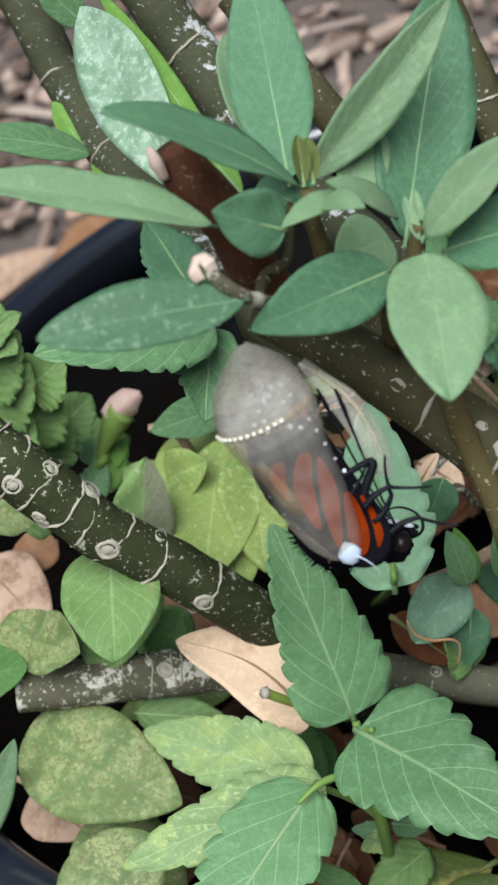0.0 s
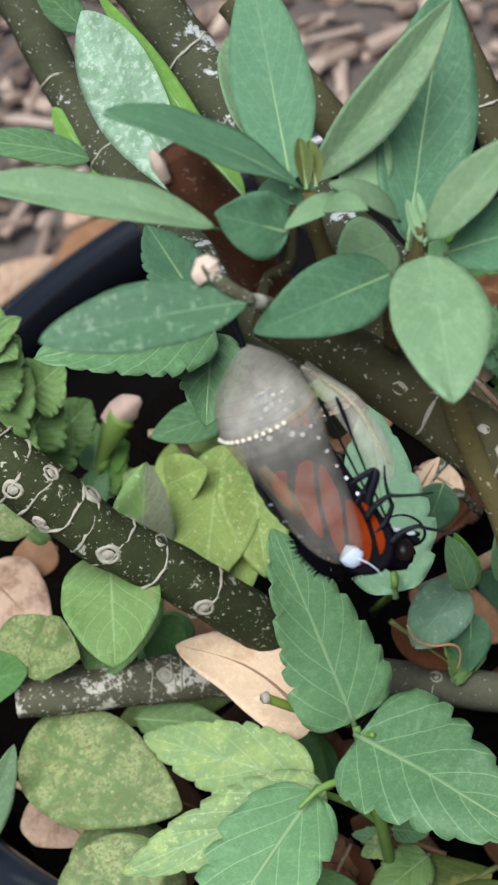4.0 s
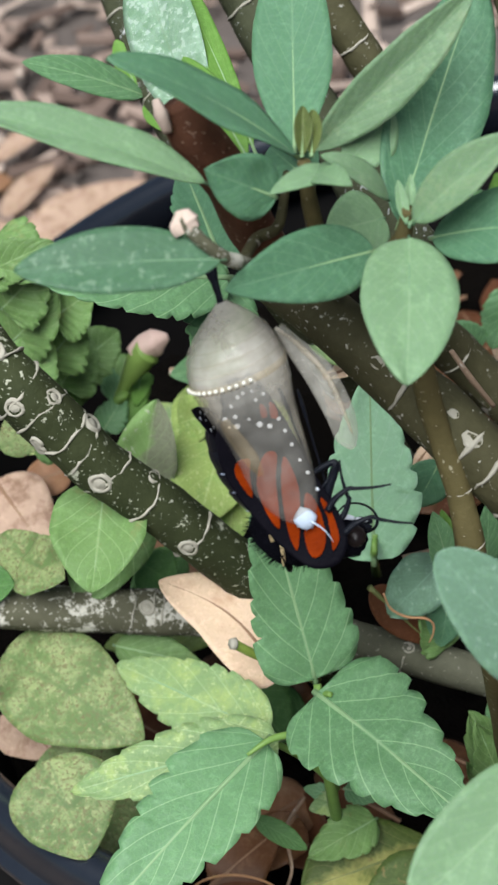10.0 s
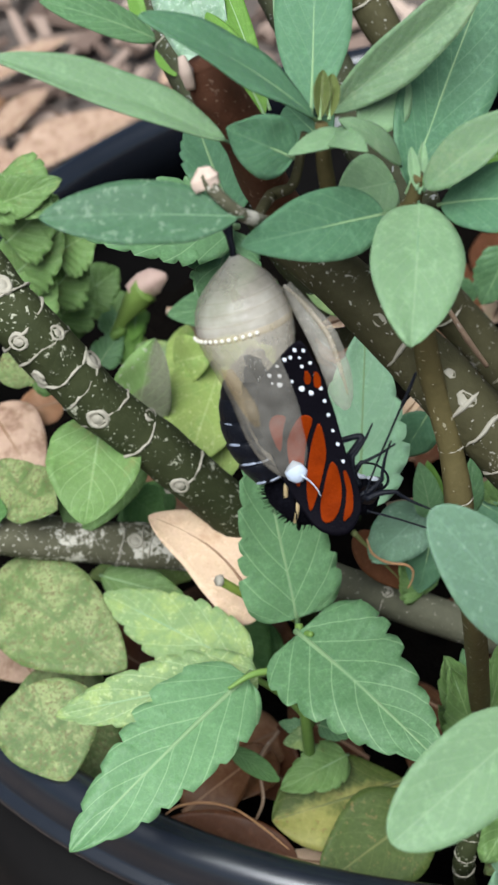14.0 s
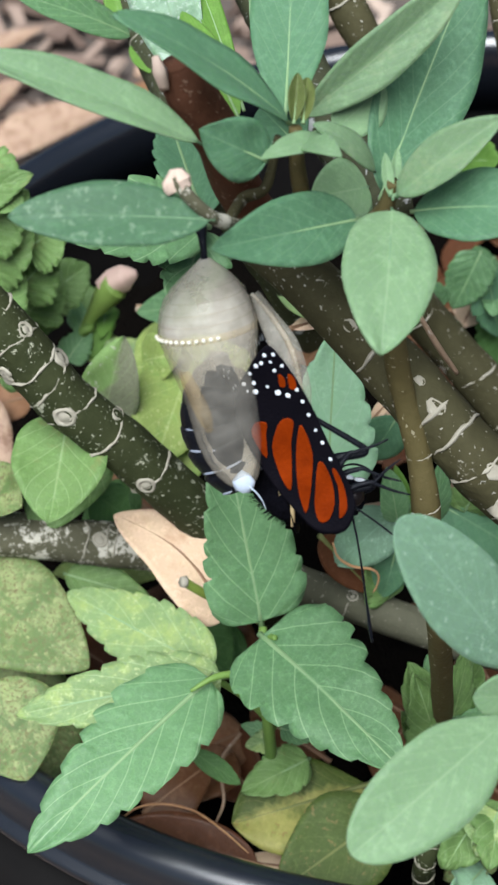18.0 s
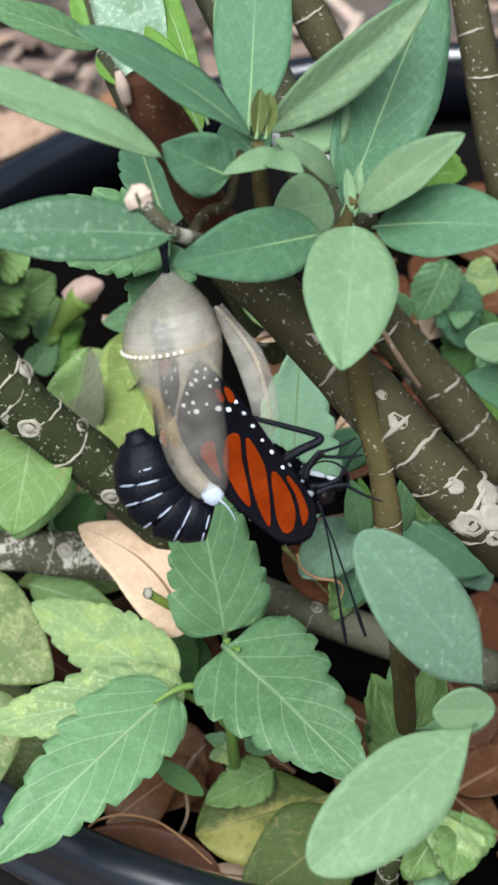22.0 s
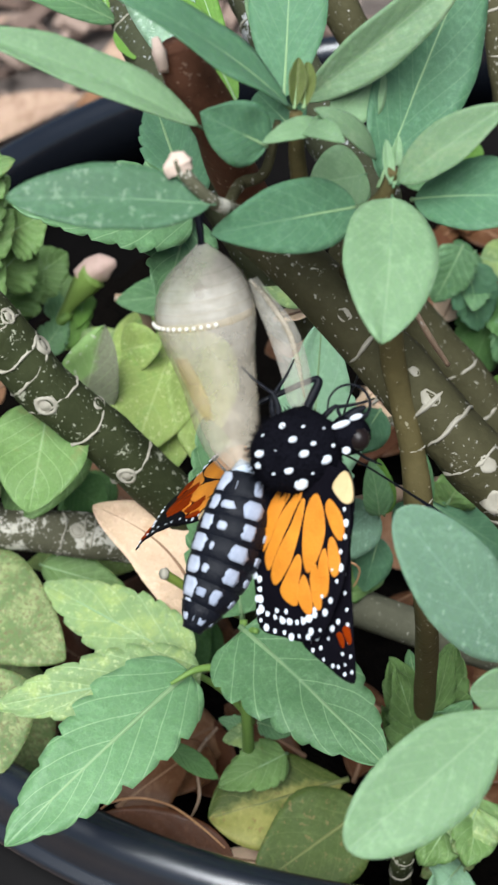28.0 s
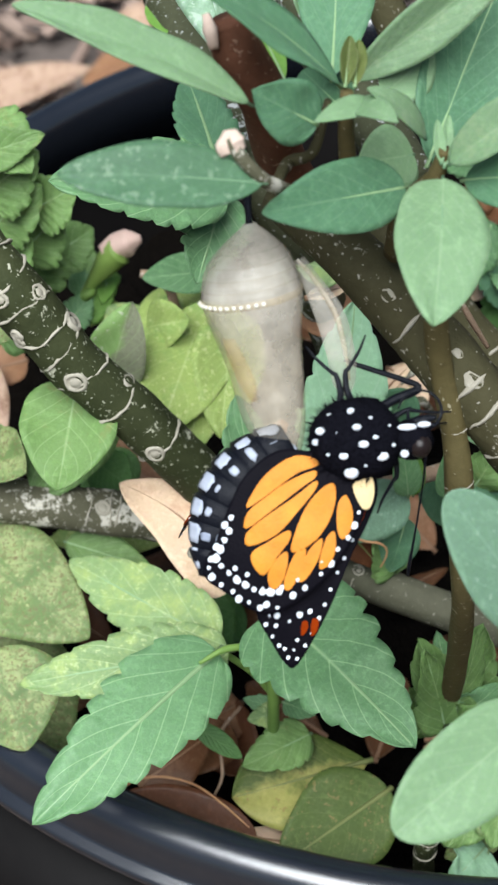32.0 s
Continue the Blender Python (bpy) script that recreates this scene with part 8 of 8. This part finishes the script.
    walk(SEG[3], [
        (0, pose(-0.00813, 0.00264, 0.00801, 135.3, -45.3, 144.3)), (3, pose(-0.00813, 0.00264, 0.00801, 135.3, -45.3, 144.3)),
        (6, pose(-0.00827, 0.00347, 0.00923, 139.6, -48.9, 138.5)), (10, pose(-0.00799, 0.00399, 0.00983, 146.0, -52.9, 130.2)),
        (12, pose(-0.00833, 0.00374, 0.00949, 150.4, -54.9, 124.7)), (14, pose(-0.00781, 0.00357, 0.00886, 159.1, -57.6, 114.4)),
        (17, pose(-0.01015, 0.00235, 0.00731, 153.7, -56.1, 120.8)), (19, pose(-0.01140, 0.00180, 0.00638, 157.5, -57.2, 116.2)),
        (21, pose(-0.01170, -0.00378, 0.00263, 137.6, -47.4, 141.1)), (22, pose(-0.01314, -0.00513, 0.00129, 144.2, -37.6, 139.7)),
        (22.25, pose(-0.01317, -0.00709, 0.00072, 90.1, -20.8, -175.1)), (22.5, pose(-0.01321, -0.00905, 0.00014, 58.6, 17.9, -157.4)),
        (23, pose(-0.01330, -0.01110, 0.00131, -15.5, 19.2, -142.8)), (23.5, pose(-0.01106, -0.01265, 0.00434, -7.8, 12.9, -121.6)),
        (24, pose(-0.01028, -0.01295, 0.00481, -0.0, 0.0, -111.7)), (24.15, pose(-0.01042, -0.01244, 0.00417, 0.0, 0.0, -112.4)),
        (24.33, pose(-0.01065, -0.01125, 0.00262, 0.0, 0.0, -114.2)), (24.5, pose(-0.01072, -0.01066, 0.00182, 0.0, 0.0, -115.0)),
        (26.5, pose(-0.01480, -0.00578, -0.00300, 0.0, -3.1, -142.4)), (27, pose(-0.01376, -0.00466, -0.00300, -0.0, -3.1, -141.7)),
        (28, pose(-0.01096, -0.00782, -0.00300, 0.0, -6.6, -130.7)), (28.5, pose(-0.01323, -0.00818, -0.00300, -0.0, -6.1, -111.3)),
        (29, pose(-0.01139, -0.00968, -0.00300, 0.0, -3.5, -122.1)), (29.5, pose(-0.01341, -0.00825, -0.00400, 0.0, -0.0, -128.3)),
        (30, pose(-0.01308, -0.00622, -0.00400, 0.0, -0.0, -131.4)), (31, pose(-0.01295, -0.00600, -0.00400, 0.0, 0.0, -124.8)),
        (32, pose(-0.01357, -0.00543, -0.00400, -0.0, 0.0, -124.3)),
    ])
    walk(SEG[4], [
        (0, pose(-0.00930, 0.00376, 0.00935, 136.8, -46.7, 142.3)), (3, pose(-0.00930, 0.00376, 0.00935, 136.8, -46.7, 142.3)),
        (6, pose(-0.00919, 0.00463, 0.01059, 143.5, -51.5, 133.4)), (10, pose(-0.00867, 0.00517, 0.01115, 149.0, -54.3, 126.5)),
        (12, pose(-0.00883, 0.00485, 0.01069, 154.3, -56.3, 120.0)), (14, pose(-0.00812, 0.00476, 0.01018, 166.4, -59.0, 105.7)),
        (17, pose(-0.01053, 0.00359, 0.00872, 163.4, -58.5, 109.3)), (19, pose(-0.01173, 0.00305, 0.00781, 166.4, -59.0, 105.8)),
        (21, pose(-0.01247, -0.00289, 0.00444, 156.6, -57.0, 117.3)), (22, pose(-0.01396, -0.00430, 0.00265, 151.7, -43.1, 128.3)),
        (22.25, pose(-0.01434, -0.00700, 0.00113, 89.2, -25.9, -176.5)), (22.5, pose(-0.01472, -0.00970, -0.00039, 58.6, 18.0, -157.2)),
        (22.75, pose(-0.01476, -0.01104, 0.00014, 22.0, 16.4, -148.4)), (23, pose(-0.01481, -0.01237, 0.00067, -14.6, 20.2, -140.4)),
        (23.5, pose(-0.01223, -0.01464, 0.00387, -7.3, 13.1, -119.4)), (24, pose(-0.01135, -0.01559, 0.00481, -0.0, 0.0, -112.3)),
        (24.15, pose(-0.01150, -0.01505, 0.00417, 0.0, 0.0, -112.6)), (24.33, pose(-0.01177, -0.01380, 0.00262, 0.0, 0.0, -113.2)),
        (24.5, pose(-0.01186, -0.01318, 0.00182, 0.0, 0.0, -113.6)), (26.5, pose(-0.01697, -0.00747, -0.00290, -0.0, -1.3, -141.7)),
        (27, pose(-0.01583, -0.00636, -0.00290, -0.0, -1.3, -139.6)), (28, pose(-0.01262, -0.00969, -0.00271, -0.0, -6.5, -132.6)),
        (28.5, pose(-0.01409, -0.01079, -0.00271, -0.0, -5.9, -105.2)), (29, pose(-0.01270, -0.01168, -0.00290, 0.0, -1.5, -124.4)),
        (29.5, pose(-0.01502, -0.01037, -0.00400, 0.0, -0.0, -126.2)), (30, pose(-0.01465, -0.00809, -0.00400, 0.0, -0.0, -128.4)),
        (31, pose(-0.01415, -0.00797, -0.00400, -0.0, -0.0, -117.9)), (32, pose(-0.01476, -0.00751, -0.00400, -0.0, 0.0, -115.2)),
    ])
    walk(SEG[5], [
        (0, pose(-0.01033, 0.00486, 0.01065, 138.3, -47.9, 140.2)), (3, pose(-0.01033, 0.00486, 0.01065, 138.3, -47.9, 140.2)),
        (6, pose(-0.00991, 0.00576, 0.01186, 145.6, -52.7, 130.7)), (10, pose(-0.00917, 0.00620, 0.01221, 150.8, -55.0, 124.3)),
        (12, pose(-0.00920, 0.00585, 0.01170, 159.5, -57.7, 113.9)), (14, pose(-0.00827, 0.00585, 0.01134, 172.4, -59.7, 98.8)),
        (17, pose(-0.01073, 0.00469, 0.00986, 167.4, -59.2, 104.6)), (19, pose(-0.01190, 0.00424, 0.00914, 170.5, -59.5, 101.0)),
        (21, pose(-0.01268, -0.00194, 0.00631, 179.6, -60.0, 90.4)), (22, pose(-0.01453, -0.00359, 0.00381, 150.7, -42.5, 129.6)),
        (22.25, pose(-0.01532, -0.00695, 0.00149, 89.3, -25.2, -176.0)), (22.5, pose(-0.01611, -0.01031, -0.00083, 58.8, 18.3, -156.8)),
        (22.75, pose(-0.01619, -0.01196, -0.00040, 22.4, 16.8, -147.2)), (23, pose(-0.01626, -0.01362, 0.00003, -14.0, 21.0, -138.4)),
        (23.5, pose(-0.01332, -0.01669, 0.00339, -6.7, 13.5, -116.7)), (24, pose(-0.01242, -0.01817, 0.00481, -0.0, 0.0, -112.6)),
        (24.15, pose(-0.01256, -0.01758, 0.00417, -0.0, -0.0, -112.2)), (24.33, pose(-0.01280, -0.01625, 0.00262, -0.0, -0.0, -111.2)),
        (24.5, pose(-0.01287, -0.01559, 0.00182, 0.0, 0.0, -110.7)), (26.5, pose(-0.01920, -0.00925, -0.00288, 0.0, 0.4, -141.1)),
        (27, pose(-0.01781, -0.00812, -0.00288, 0.0, 0.5, -137.4)), (28, pose(-0.01438, -0.01154, -0.00243, 0.0, -6.3, -134.4)),
        (28.5, pose(-0.01469, -0.01357, -0.00243, -0.0, -5.7, -99.6)), (29, pose(-0.01412, -0.01367, -0.00288, 0.0, 0.5, -126.6)),
        (29.5, pose(-0.01654, -0.01252, -0.00400, 0.0, 0.0, -124.1)), (30, pose(-0.01609, -0.01001, -0.00400, -0.0, -0.0, -125.2)),
        (31, pose(-0.01508, -0.01003, -0.00400, -0.0, 0.0, -110.7)), (32, pose(-0.01566, -0.00985, -0.00400, -0.0, 0.0, -107.0)),
    ])
    walk(SEG[6], [
        (0, pose(-0.01129, 0.00595, 0.01189, 138.7, -48.3, 139.6)), (3, pose(-0.01129, 0.00595, 0.01189, 138.7, -48.3, 139.6)),
        (6, pose(-0.01052, 0.00673, 0.01288, 145.4, -52.6, 131.0)), (10, pose(-0.00956, 0.00707, 0.01301, 151.2, -55.2, 123.8)),
        (12, pose(-0.00944, 0.00684, 0.01267, 162.8, -58.4, 110.0)), (14, pose(-0.00835, 0.00689, 0.01238, 174.8, -59.9, 96.0)),
        (17, pose(-0.01092, 0.00578, 0.01100, 167.4, -59.2, 104.6)), (19, pose(-0.01203, 0.00534, 0.01030, 171.2, -59.6, 100.2)),
        (21, pose(-0.01246, -0.00112, 0.00787, -167.9, -59.2, 76.0)), (22, pose(-0.01516, -0.00303, 0.00474, 147.4, -40.3, 134.7)),
        (22.25, pose(-0.01624, -0.00696, 0.00175, 89.6, -22.8, -174.8)), (22.5, pose(-0.01732, -0.01089, -0.00125, 59.1, 19.0, -155.8)),
        (22.75, pose(-0.01742, -0.01286, -0.00092, 22.9, 17.3, -145.9)), (23, pose(-0.01752, -0.01484, -0.00059, -13.4, 21.6, -136.8)),
        (23.5, pose(-0.01419, -0.01858, 0.00294, -6.3, 13.7, -114.9)), (24, pose(-0.01339, -0.02049, 0.00481, -0.0, 0.0, -112.6)),
        (24.15, pose(-0.01348, -0.01986, 0.00417, -0.0, -0.0, -111.7)), (24.33, pose(-0.01360, -0.01846, 0.00262, -0.0, -0.0, -109.6)),
        (24.5, pose(-0.01361, -0.01778, 0.00182, 0.0, -0.0, -108.5)), (26.5, pose(-0.02150, -0.01113, -0.00294, 0.0, 2.0, -140.5)),
        (27, pose(-0.01972, -0.00993, -0.00294, -0.0, 2.3, -135.2)), (28, pose(-0.01624, -0.01337, -0.00214, 0.0, -6.2, -136.1)),
        (28.5, pose(-0.01504, -0.01652, -0.00214, -0.0, -5.4, -94.4)), (29, pose(-0.01563, -0.01563, -0.00294, 0.0, 2.4, -128.7)),
        (29.5, pose(-0.01795, -0.01470, -0.00400, -0.0, 0.0, -121.9)), (30, pose(-0.01740, -0.01199, -0.00400, 0.0, -0.0, -122.0)),
        (31, pose(-0.01574, -0.01218, -0.00400, -0.0, 0.0, -103.4)), (32, pose(-0.01627, -0.01247, -0.00400, -0.0, 0.0, -99.7)),
    ])


motions()
